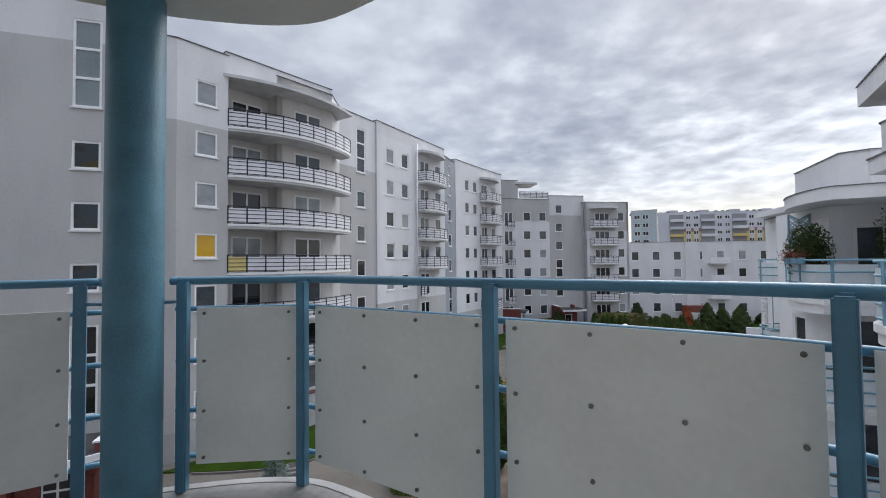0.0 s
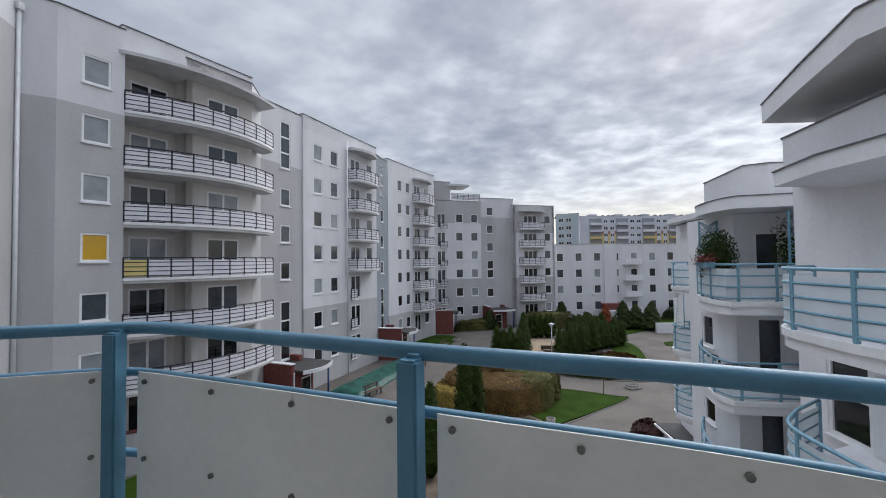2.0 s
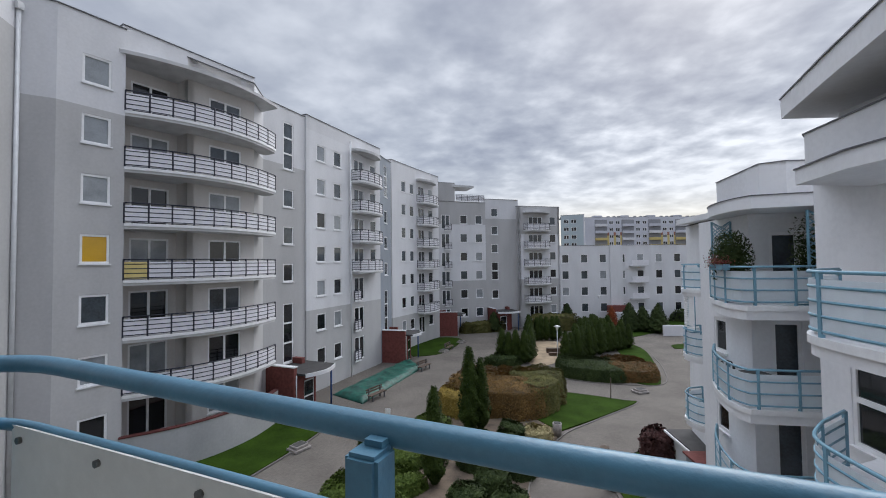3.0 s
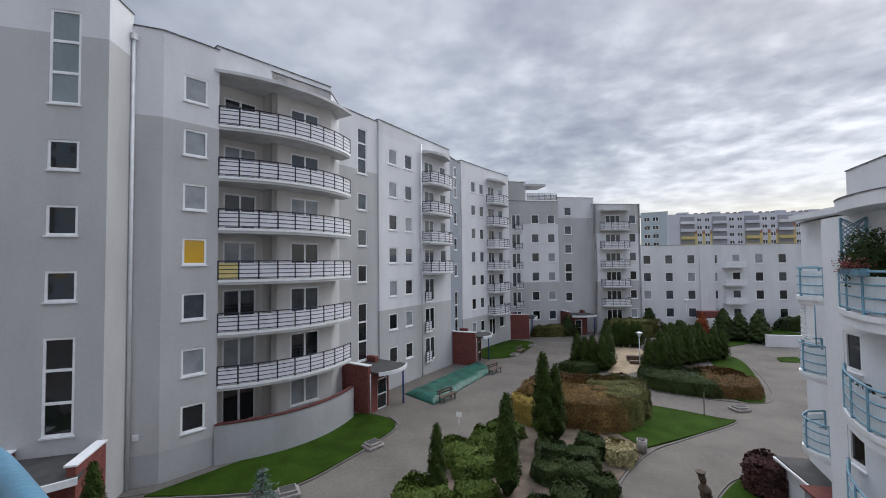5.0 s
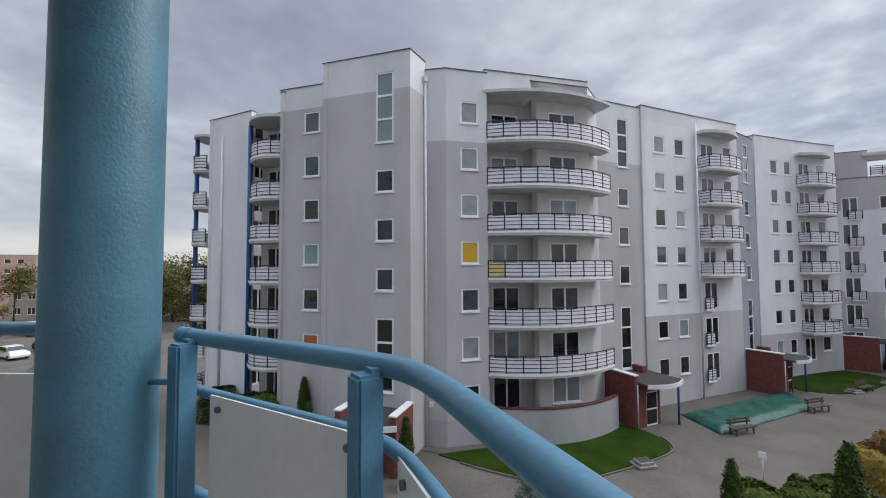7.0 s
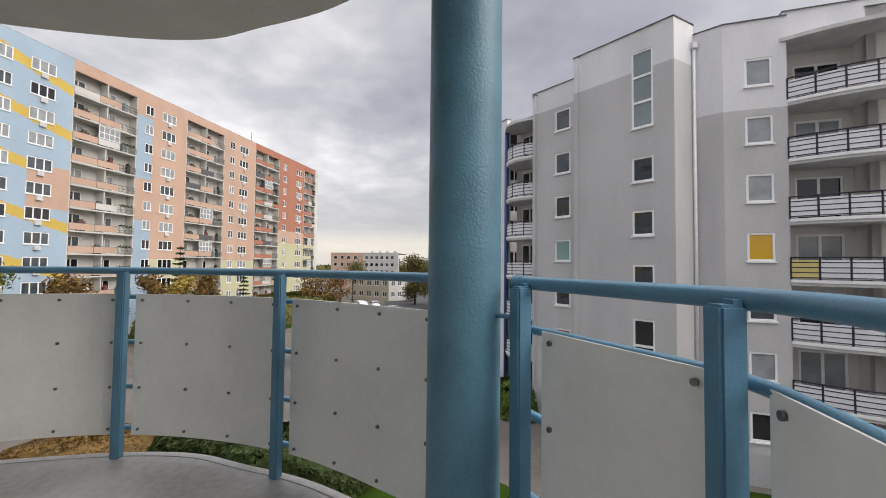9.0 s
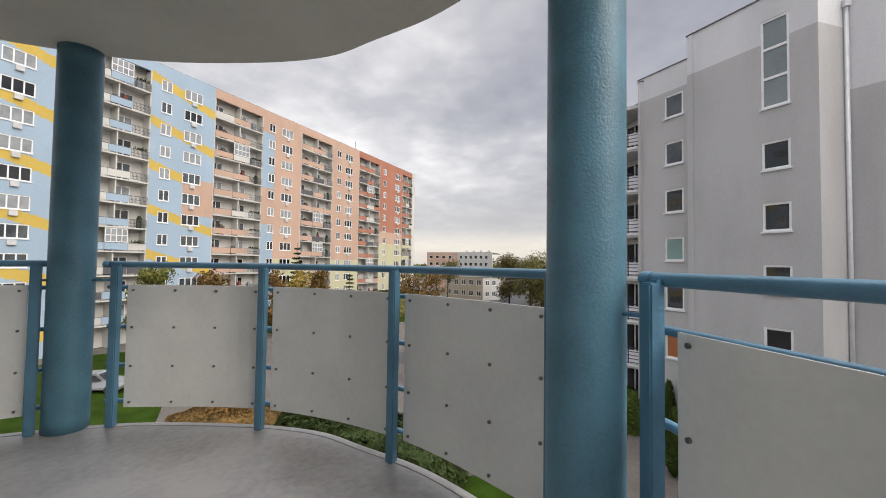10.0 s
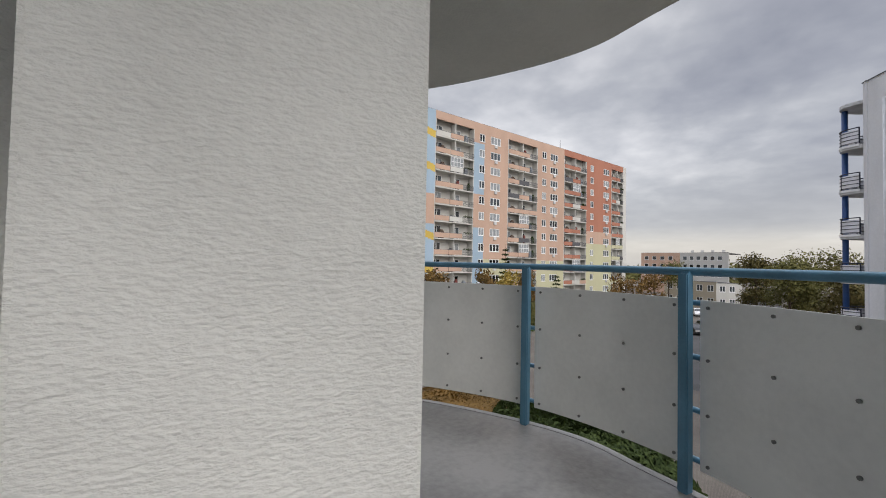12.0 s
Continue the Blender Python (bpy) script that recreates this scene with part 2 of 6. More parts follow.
# ---- mesh helpers ----
def add_box(bm, x0, y0, z0, x1, y1, z1, m=None, mi=0):
    c = [(x0, y0, z0), (x1, y0, z0), (x1, y1, z0), (x0, y1, z0), (x0, y0, z1), (x1, y0, z1), (x1, y1, z1), (x0, y1, z1)]
    v = [bm.verts.new(m @ Vector(p) if m else p) for p in c]
    for f in ((3, 2, 1, 0), (4, 5, 6, 7), (0, 1, 5, 4), (1, 2, 6, 5), (2, 3, 7, 6), (3, 0, 4, 7)):
        bm.faces.new([v[i] for i in f]).material_index = mi


def add_prism(bm, pts, z0, z1, mi=0):
    """A flat polygon (anticlockwise from above) with thickness."""
    a, b = [bm.verts.new((x, y, z0)) for x, y in pts], [bm.verts.new((x, y, z1)) for x, y in pts]
    bm.faces.new(list(reversed(a))).material_index = mi
    bm.faces.new(b).material_index = mi
    for i in range(len(pts)):
        j = (i + 1) % len(pts)
        bm.faces.new([a[i], a[j], b[j], b[i]]).material_index = mi


def add_tube(bm, pts, r, n=10, cap=True, smooth=True):
    """A round bar along 3D points."""
    rings, pts = [], [Vector(p) for p in pts]
    for i, p in enumerate(pts):
        d = (pts[min(i + 1, len(pts) - 1)] - pts[max(i - 1, 0)]).normalized()
        s = d.cross(Vector((0, 0, 1)) if abs(d.z) < 0.9 else Vector((1, 0, 0))).normalized()
        w = s.cross(d)
        rings.append([bm.verts.new(p + r * (math.cos(2 * math.pi * k / n) * s + math.sin(2 * math.pi * k / n) * w)) for k in range(n)])
    for a, b in zip(rings, rings[1:]):
        for k in range(n):
            bm.faces.new([a[k], a[(k + 1) % n], b[(k + 1) % n], b[k]]).smooth = smooth
    if cap:
        bm.faces.new(list(reversed(rings[0]))), bm.faces.new(rings[-1])


def add_cyl(bm, x, y, z0, z1, r0, r1=None, n=16):
    r1 = r0 if r1 is None else r1
    a = [bm.verts.new((x + r0 * math.cos(2 * math.pi * k / n), y + r0 * math.sin(2 * math.pi * k / n), z0)) for k in range(n)]
    b = [bm.verts.new((x + r1 * math.cos(2 * math.pi * k / n), y + r1 * math.sin(2 * math.pi * k / n), z1)) for k in range(n)]
    for k in range(n):
        bm.faces.new([a[k], a[(k + 1) % n], b[(k + 1) % n], b[k]]).smooth = True
    bm.faces.new(list(reversed(a))), bm.faces.new(b)


def add_band(bm, pts, z0, z1, t, mi=0):
    """An upright sheet of thickness t along plan points."""
    n = len(pts)
    nor = []
    for i in range(n):
        a, b = Vector(pts[max(i - 1, 0)]), Vector(pts[min(i + 1, n - 1)])
        d = (b - a).normalized()
        nor.append(Vector((d.y, -d.x)))
    o = [(Vector(p) + nv * t / 2, Vector(p) - nv * t / 2) for p, nv in zip(pts, nor)]
    vs = [[bm.verts.new((*a, z0)), bm.verts.new((*a, z1)), bm.verts.new((*b, z1)), bm.verts.new((*b, z0))] for a, b in o]
    for p, q in zip(vs, vs[1:]):
        for k in range(4):
            bm.faces.new([p[k], q[k], q[(k + 1) % 4], p[(k + 1) % 4]]).material_index = mi
    bm.faces.new(list(reversed(vs[0]))), bm.faces.new(vs[-1])


def to_mesh(name, bm, *mats):
    bmesh.ops.recalc_face_normals(bm, faces=bm.faces[:])
    me = bpy.data.meshes.new(name)
    bm.to_mesh(me)
    bm.free()
    for m in mats:
        me.materials.append(m)
    return me


def thing(name, label, category, at=(0, 0, 0), group="", kind=""):
    ob = new(name)
    ob.matrix_basis = Matrix.Translation(at)
    return tagged(ob, label, category, group, kind)


def solid(name, bm, material, label, category, group="", kind=""):
    mats = material if isinstance(material, (list, tuple)) else (material,)
    return tagged(new(name, to_mesh(name, bm, *mats)), label, category, group, kind)


def attach(name, me, parent, m=None, label=""):
    """An object of mesh me under parent. With no m the mesh is in world coordinates."""
    ob = new(name, me)
    ob.parent = parent
    if m is None:
        top = parent if parent.parent is None else parent.parent
        w = parent.matrix_basis if parent.parent is None else parent.parent.matrix_basis @ parent.matrix_parent_inverse @ parent.matrix_basis
        ob.matrix_parent_inverse = w.inverted()
    elif parent.parent is None:
        ob.matrix_parent_inverse = parent.matrix_basis.inverted()
        ob.matrix_basis = m
    else:
        ob.matrix_basis = m
    if label:
        ob["label"] = label
    return ob


def part(name, bm, material, parent, label=""):
    mats = material if isinstance(material, (list, tuple)) else (material,)
    return attach(name, to_mesh(name, bm, *mats), parent, None, label)


def arc(p, q, bow, n=12):
    """Plan points from p to q, bowed out to the right by bow."""
    p, q = Vector(p), Vector(q)
    d = q - p
    nrm = Vector((d.y, -d.x)).normalized()
    return [tuple(p + d * (i / n) + nrm * bow * (1 - (2 * i / n - 1) ** 2)) for i in range(n + 1)]


def spline(pts, per=10):
    """A smooth line through plan points."""
    out, P = [], [Vector(p) for p in pts]
    for i in range(len(P) - 1):
        a, b, c, d = P[max(i - 1, 0)], P[i], P[i + 1], P[min(i + 2, len(P) - 1)]
        for k in range(per):
            t = k / per
            out.append(tuple(0.5 * (2 * b + (c - a) * t + (2 * a - 5 * b + 4 * c - d) * t * t + (3 * b - a - 3 * c + d) * t ** 3)))
    return out + [tuple(P[-1])]


def frame_of(p, q):
    """Pose of a wall from p to q: x along it, y inward, z up; outside lies to the right of the way from p to q."""
    d = (Vector(q) - Vector(p)).normalized()
    m = Matrix(((d.x, -d.y, 0, p[0]), (d.y, d.x, 0, p[1]), (0, 0, 1, 0), (0, 0, 0, 1)))
    return m, (Vector(q) - Vector(p)).length


def along(p, q, s):
    """How far along the wall from p to q the plan point s lies."""
    d = (Vector(q) - Vector(p)).normalized()
    return (Vector(s) - Vector(p)).dot(d)


def grid_wall(bm, m, us, zs, thick, full):
    """A wall in one piece from cells: full(u, z) gives the material index of a cell, or None for an opening."""
    nu, nz = len(us) - 1, len(zs) - 1
    cell = [[full((us[i] + us[i + 1]) / 2, (zs[j] + zs[j + 1]) / 2) for j in range(nz)] for i in range(nu)]
    vs = {}

    def v(i, j, k):
        if (i, j, k) not in vs:
            vs[i, j, k] = bm.verts.new(m @ Vector((us[i], k * thick, zs[j])))
        return vs[i, j, k]

    def solid_at(i, j):
        return 0 <= i < nu and 0 <= j < nz and cell[i][j] is not None
    for i in range(nu):
        for j in range(nz):
            c = cell[i][j]
            if c is None:
                continue
            quads = [[v(i, j, 0), v(i + 1, j, 0), v(i + 1, j + 1, 0), v(i, j + 1, 0)], [v(i + 1, j, 1), v(i, j, 1), v(i, j + 1, 1), v(i + 1, j + 1, 1)]]
            if not solid_at(i - 1, j):
                quads.append([v(i, j, 1), v(i, j, 0), v(i, j + 1, 0), v(i, j + 1, 1)])
            if not solid_at(i + 1, j):
                quads.append([v(i + 1, j, 0), v(i + 1, j, 1), v(i + 1, j + 1, 1), v(i + 1, j + 1, 0)])
            if not solid_at(i, j - 1):
                quads.append([v(i, j, 1), v(i + 1, j, 1), v(i + 1, j, 0), v(i, j, 0)])
            if not solid_at(i, j + 1):
                quads.append([v(i, j + 1, 0), v(i + 1, j + 1, 0), v(i + 1, j + 1, 1), v(i, j + 1, 1)])
            for q in quads:
                bm.faces.new(q).material_index = c


WINDOWS = {}


def window_meshes(w, h, cols, rows, sill):
    key = (round(w, 2), round(h, 2), cols, rows, sill)
    if key not in WINDOWS:
        f, g, s = bmesh.new(), bmesh.new(), bmesh.new()
        y0, y1, t = 0.025, 0.12, 0.10
        xs, zz = [0, t], [0, t]
        for c in range(1, cols):
            xs += [w * c / cols - t * 0.6, w * c / cols + t * 0.6]
        for r in range(1, rows):
            zz += [h * r / rows - t * 0.6, h * r / rows + t * 0.6]
        xs, zz = xs + [w - t, w], zz + [h - t, h]
        grid_wall(f, Matrix.Translation((0, y0, 0)), xs, zz, y1 - y0, lambda x, z: None if any(xs[i] < x < xs[i + 1] for i in range(1, len(xs) - 1, 2)) and any(zz[j] < z < zz[j + 1] for j in range(1, len(zz) - 1, 2)) else 0)
        add_box(g, t * 0.5, 0.07, t * 0.5, w - t * 0.5, 0.085, h - t * 0.5)
        add_box(s, -0.05, -0.07, -0.07, w + 0.05, y0, -0.002)
        WINDOWS[key] = (to_mesh("window_frame", f, M_FRAME), g, to_mesh("window_sill", s, M_SILL), {})
    return WINDOWS[key]


def add_window(parent, wall_m, u, v, w, h, cols=1, rows=1, pane=None, sill=True):
    fr, g, si, panes = window_meshes(w, h, cols, rows, sill)
    pane = pane or G_DARK
    if pane.name not in panes:
        gm = bpy.data.meshes.new("pane")
        g.to_mesh(gm)
        gm.materials.append(pane)
        panes[pane.name] = gm
    ob = attach("window", fr, parent, wall_m @ Matrix.Translation((u, 0, v)))
    attach("pane", panes[pane.name], ob, Matrix())
    if sill:
        attach("window_sill", si, ob, Matrix())
    return ob


def cuts(values):
    out = []
    for x in sorted(values):
        if not out or x - out[-1] > 1e-4:
            out.append(x)
    return out


def facade(parent, p, q, z0, z1, wins=(), bands=(), mats=(M_WHITE,), thick=0.35, coping=True, name="wall"):
    """A wall from p to q with openings. wins: (u, v, w, h, cols, rows, pane[, sill]); bands: heights at which mats changes, upwards."""
    m, length = frame_of(p, q)
    bm = bmesh.new()
    us = cuts([0.0, length] + [x for w in wins for x in (w[0], w[0] + w[2])])
    zs = cuts([z0, z1] + [z for w in wins for z in (w[1], w[1] + w[3])] + [c for c in bands if z0 < c < z1])

    def full(u, z):
        if any(w[0] < u < w[0] + w[2] and w[1] < z < w[1] + w[3] for w in wins):
            return None
        return sum(1 for c in bands if c <= z)
    grid_wall(bm, m, us, zs, thick, full)
    part(name, bm, mats, parent)
    for w in wins:
        add_window(parent, m, w[0], w[1], w[2], w[3], w[4], w[5], w[6], w[7] if len(w) > 7 else True)
    if coping:
        c = bmesh.new()
        add_box(c, -0.03, -0.05, z1, length + 0.03, thick + 0.05, z1 + 0.045, m)
        part("coping", c, M_ROOFCAP, parent)
    return m, length


def railing_kit(pts, wall_pts, height=1.0, bars=5, step=1.0, bar_mat=M_DARKBAR, panel_mat=M_PANELW, slab_t=0.24, odd=None, panel_gap=0.12, slab_mat=M_SLAB):
    """Meshes of one balcony with its floor at z = 0: slab, bars, posts, one panel to a bay. pts run so that outside lies to the right."""
    kit = []
    sl = bmesh.new()
    poly = list(pts) + list(wall_pts)
    area = sum(a[0] * b[1] - b[0] * a[1] for a, b in zip(poly, poly[1:] + poly[:1]))
    add_prism(sl, poly if area > 0 else poly[::-1], -slab_t, 0.0)
    lip = bmesh.new()
    add_band(lip, pts, -0.10, 0.04, 0.10)
    kit += [("slab", to_mesh("slab", sl, slab_mat)), ("slab_edge", to_mesh("slab_edge", lip, M_FRAME))]
    for i in range(bars):
        z = 0.14 + (height - 0.14) * i / (bars - 1)
        b = bmesh.new()
        add_tube(b, [(x, y, z) for x, y in pts], 0.034 if i == bars - 1 else 0.026, 6)
        kit.append(("bar", to_mesh("bar", b, bar_mat)))
    acc = [0.0]
    for a, b in zip(pts, pts[1:]):
        acc.append(acc[-1] + math.dist(a, b))
    n = max(1, round(acc[-1] / step))

    def at(s):
        for i in range(len(pts) - 1):
            if s <= acc[i + 1] + 1e-9:
                t = (s - acc[i]) / max(1e-9, acc[i + 1] - acc[i])
                return Vector(pts[i]).lerp(Vector(pts[i + 1]), t)
        return Vector(pts[-1])

    for i in range(n + 1):
        p = at(acc[-1] * i / n)
        b = bmesh.new()
        add_box(b, p.x - 0.032, p.y - 0.032, 0.03, p.x + 0.032, p.y + 0.032, height)
        kit.append(("post", to_mesh("post", b, bar_mat)))
    for i in range(n):
        ss = [acc[-1] * (i + f) / n for f in (0.03, 0.35, 0.65, 0.97)]
        b = bmesh.new()
        add_band(b, [tuple(at(s)) for s in ss], 0.10, height - panel_gap, 0.012)
        kit.append(("panel", to_mesh("panel", b, panel_mat), i))
    return kit


def place_balcony(kit, parent, z, special=None, name="balcony"):
    m = Matrix.Translation((0, 0, z))
    top = attach(name, kit[0][1], parent, m)
    for k in kit[1:]:
        me = k[1]
        if special and k[0] == "panel" and k[2] in special[0]:
            me = me.copy()
            me.materials[0] = special[1]
        attach(k[0], me, top, Matrix())
    return top

# ---- own balcony ----
POSTS = {"E": (-2.13, -2.98), "D": (-2.316, -2.60), "C": (-2.384, -1.60), "B": (-2.028, -0.632), "F": (-1.335, 0.135),
         "A": (-0.925, 0.341), "1": (-0.340, 0.521), "3": (0.708, 0.150), "4": (1.655, -0.245), "5": (2.21, -0.95), "6": (2.34, -1.95), "G": (-1.57, -3.75)}
COL1, COL2, COL_R, CEIL_Z = (-1.067, 0.189), (-2.255, -2.862), 0.125, 2.545
RAIL_Z, POST_Z, RAIL_R, RAIL_OUT = 1.092, 1.083, 0.0212, 0.040
EDGE = spline([(-1.1, -4.6), (-1.66, -3.95), (-2.06, -3.30), (-2.375, -2.55), (-2.45, -1.75), (-2.39, -1.21), (-2.20, -0.84), (-1.92, -0.38), (-1.45, 0.08),
               (-0.90, 0.42), (-0.35, 0.585), (0.15, 0.45), (0.72, 0.24), (1.33, 0.0), (1.78, -0.22), (2.21, -0.78), (2.42, -1.55), (2.45, -2.6)], 6)
INNER = [(2.45, -4.6)]


def inset(pts, d):
    out = []
    for i, p in enumerate(pts):
        a, b = Vector(pts[max(i - 1, 0)]), Vector(pts[min(i + 1, len(pts) - 1)])
        t = (b - a).normalized()
        out.append(tuple(Vector(p) + Vector((t.y, -t.x)) * d))
    return out


bm = bmesh.new()
add_prism(bm, list(reversed(inset(EDGE, 0.05) + INNER)), -0.20, 0.0)
solid("floor", bm, M_FLOOR, "grey painted concrete balcony floor, slightly shiny", "floor", kind="structure")
bm = bmesh.new()
add_band(bm, inset(EDGE, 0.025), -0.24, 0.004, 0.05)
solid("trim", bm, M_EDGE, "pale concrete rim along the balcony edge", "trim", kind="structure")
bm = bmesh.new()
add_prism(bm, list(reversed(inset(EDGE, -0.02) + INNER)), CEIL_Z, CEIL_Z + 0.24)
solid("ceiling", bm, M_CEIL, "white painted underside of the balcony above", "ceiling", kind="structure")


def wall_block(name, pts, z0, z1, m, label):
    b = bmesh.new()
    add_prism(b, pts, z0, z1)
    bmesh.ops.bevel(b, geom=[e for e in b.edges if abs(e.verts[0].co.z - e.verts[1].co.z) > 0.5], offset=0.012, segments=2, affect="EDGES")
    return solid(name, b, m, label, "wall", kind="structure")


W0, W1 = (-0.218, -0.972), (0.242, -1.262)
wall_block("wall_pier", [W0, (-1.55, -3.0), (-1.9, -4.6), (-0.6, -4.6), (-0.05, -1.75), W1], 0.0, CEIL_Z, M_STUCCO, "white rough stucco wall pier beside the balcony")
wall_block("wall_back", [(-0.6, -4.6), (2.45, -4.6), (2.45, -2.6), (-0.2, -2.6)], 0.0, CEIL_Z, M_STUCCO, "white stucco house wall behind the balcony")
wall_block("wall_below", [(-1.4, -4.6), (2.2, -4.6), (2.2, -1.4), (0.4, -0.4), (-0.5, -0.6), (-1.7, -2.5)], -9.0, -0.24, M_WHITE, "white rendered house wall below the balcony")
wall_block("wall_above", [(-1.9, -4.6), (2.45, -4.6), (2.45, -2.6), (0.242, -1.262), (-0.218, -0.972), (-1.55, -3.0)], CEIL_Z + 0.24, 6.0, M_WHITE, "white rendered house wall above the balcony")


def column(xy, label):
    b = bmesh.new()
    n = 32
    rings = []
    for i in range(30):
        z = CEIL_Z * i / 29
        rings.append([b.verts.new((xy[0] + COL_R * math.cos(2 * math.pi * k / n), xy[1] + COL_R * math.sin(2 * math.pi * k / n), z)) for k in range(n)])
    for p, q in zip(rings, rings[1:]):
        for k in range(n):
            b.faces.new([p[k], p[(k + 1) % n], q[(k + 1) % n], q[k]]).smooth = True
    b.faces.new(list(reversed(rings[0]))), b.faces.new(rings[-1])
    return solid("column", b, M_COLUMN, label, "column", "balcony columns")


column(COL1, "blue rough-painted round concrete column on the balcony floor")
column(COL2, "blue rough-painted round concrete column at the balcony edge")


def post_mesh(p, t):
    b = bmesh.new()
    t = Vector(t).normalized()
    m = Matrix(((t.x, -t.y, 0, p[0]), (t.y, t.x, 0, p[1]), (0, 0, 1, 0), (0, 0, 0, 1)))
    add_box(b, -0.026, -0.026, 0.0, 0.026, 0.026, POST_Z, m)
    bmesh.ops.bevel(b, geom=b.edges[:], offset=0.006, segments=2, affect="EDGES")
    return b


def relax(pts, times=4):
    """Rounds the bends of a line, its ends kept."""
    for _ in range(times):
        pts = [pts[0]] + [tuple((Vector(a) + 2 * Vector(b_) + Vector(c)) / 4) for a, b_, c in zip(pts, pts[1:], pts[2:])] + [pts[-1]]
    return pts


def rail_section(names, ends, label, straight=0, tube_z=0.940, board_z=0.946):
    """One run of the balustrade: posts, handrail, four tubes, a board with screws to each bay."""
    top = thing("balcony_railing", label, "railing", (*POSTS[names[0]], 0), "balcony balustrade")
    ctrl = [POSTS[n] for n in names]
    line = [tuple(Vector(ctrl[i]).lerp(Vector(ctrl[i + 1]), k / 12)) for i in range(straight) for k in range(12)] + spline(ctrl[straight:], 12)
    t0, t1 = (Vector(line[0]) - Vector(line[1])).normalized(), (Vector(line[-1]) - Vector(line[-2])).normalized()
    full = ([tuple(Vector(line[0]) + t0 * ends[0])] if ends[0] else []) + line + ([tuple(Vector(line[-1]) + t1 * ends[1])] if ends[1] else [])
    b = bmesh.new()
    bend = list(ctrl)
    if straight:                                   # the handrail bends a little past the post
        bend[straight] = tuple(Vector(ctrl[straight]) + (Vector(ctrl[straight]) - Vector(ctrl[straight - 1])).normalized() * 0.075)
    run = [tuple(Vector(bend[i]).lerp(Vector(bend[i + 1]), k / 12)) for i in range(straight) for k in range(12)] + spline(bend[straight:], 12)
    run = full[:len(full) - len(line)][:1 if ends[0] else 0] + run + (full[-1:] if ends[1] else [])
    hand = relax([tuple(Vector(p) + RAIL_OUT * outward(line, run, i)) for i, p in enumerate(run)], 3)
    add_tube(b, [(x, y, RAIL_Z) for x, y in hand], RAIL_R, 16)
    hr = part("handrail", b, M_RAIL, top)
    for e, s in ((0, ends[0]), (-1, ends[1])):
        if s:
            c = bmesh.new()
            p, q = Vector((*hand[e], RAIL_Z)), Vector((*hand[1 if e == 0 else -2], RAIL_Z))
            d = (q - p).normalized()
            add_tube(c, [p - d * 0.012, p - d * 0.006, p + d * 0.03], RAIL_R + 0.002, 16)
            part("end_cap", c, M_RAIL, hr)
    for z in (tube_z, 0.66, 0.395, 0.15):
        b = bmesh.new()
        off = relax([tuple(Vector(p) + (0.065 if z > 0.9 else 0.073) * outward(line, full, i)) for i, p in enumerate(full)], 2)
        add_tube(b, [(x, y, z) for x, y in off], 0.0145 if z > 0.9 else 0.015, 10)
        part("tube", b, M_RAIL, top)
    for i, n in enumerate(names):
        a, c = Vector(ctrl[max(i - 1, 0)]), Vector(ctrl[min(i + 1, len(ctrl) - 1)])
        po = part("post", post_mesh(ctrl[i], c - a), M_RAIL, top)
        t = (c - a).normalized()
        b = bmesh.new()
        add_box(b, -0.012, 0.004, POST_Z - 0.002, 0.016, RAIL_OUT - 0.004, POST_Z + 0.009, Matrix(((t.x, -t.y, 0, ctrl[i][0]), (t.y, t.x, 0, ctrl[i][1]), (0, 0, 1, 0), (0, 0, 0, 1))))
        part("bracket", b, M_RAIL, po)
    for i in range(len(names) - 1):
        seg = line[12 * i:12 * i + 13]
        d = [0]
        for a, c in zip(seg, seg[1:]):
            d.append(d[-1] + math.dist(a, c))
        L = d[-1]

        def at(s):
            for k in range(12):
                if s <= d[k + 1] or k == 11:
                    f = (s - d[k]) / (d[k + 1] - d[k])
                    p = Vector(seg[k]).lerp(Vector(seg[k + 1]), f)
                    t = (Vector(seg[k + 1]) - Vector(seg[k])).normalized()
                    return p, t
        pts = [tuple(at(s)[0] + Vector((-at(s)[1].y, at(s)[1].x)) * 0.052) for s in np.linspace(0.045, L - 0.045, 13)]
        b = bmesh.new()
        add_band(b, pts, 0.115, board_z, 0.010)
        board = part("board", b, M_BOARD, top)
        cols = 2 if L < 0.8 else max(3, round(L / 0.33) + 1)
        for c in range(cols):
            s = 0.085 + (L - 0.17) * c / (cols - 1)
            for z in (0.915, 0.66, 0.395, 0.15):
                p, t = at(s)
                o = p + Vector((-t.y, t.x)) * 0.047
                sb = bmesh.new()
                nin = Vector((t.y, -t.x))
                add_tube(sb, [(*o, z), (*(o + nin * 0.005), z), (*(o + nin * 0.008), z)], 0.0085, 8)
                part("screw", sb, M_STEEL, board)
    return top


def outward(line, full, i):
    a, b = Vector(full[max(i - 1, 0)]), Vector(full[min(i + 1, len(full) - 1)])
    t = (b - a).normalized()
    return Vector((-t.y, t.x))


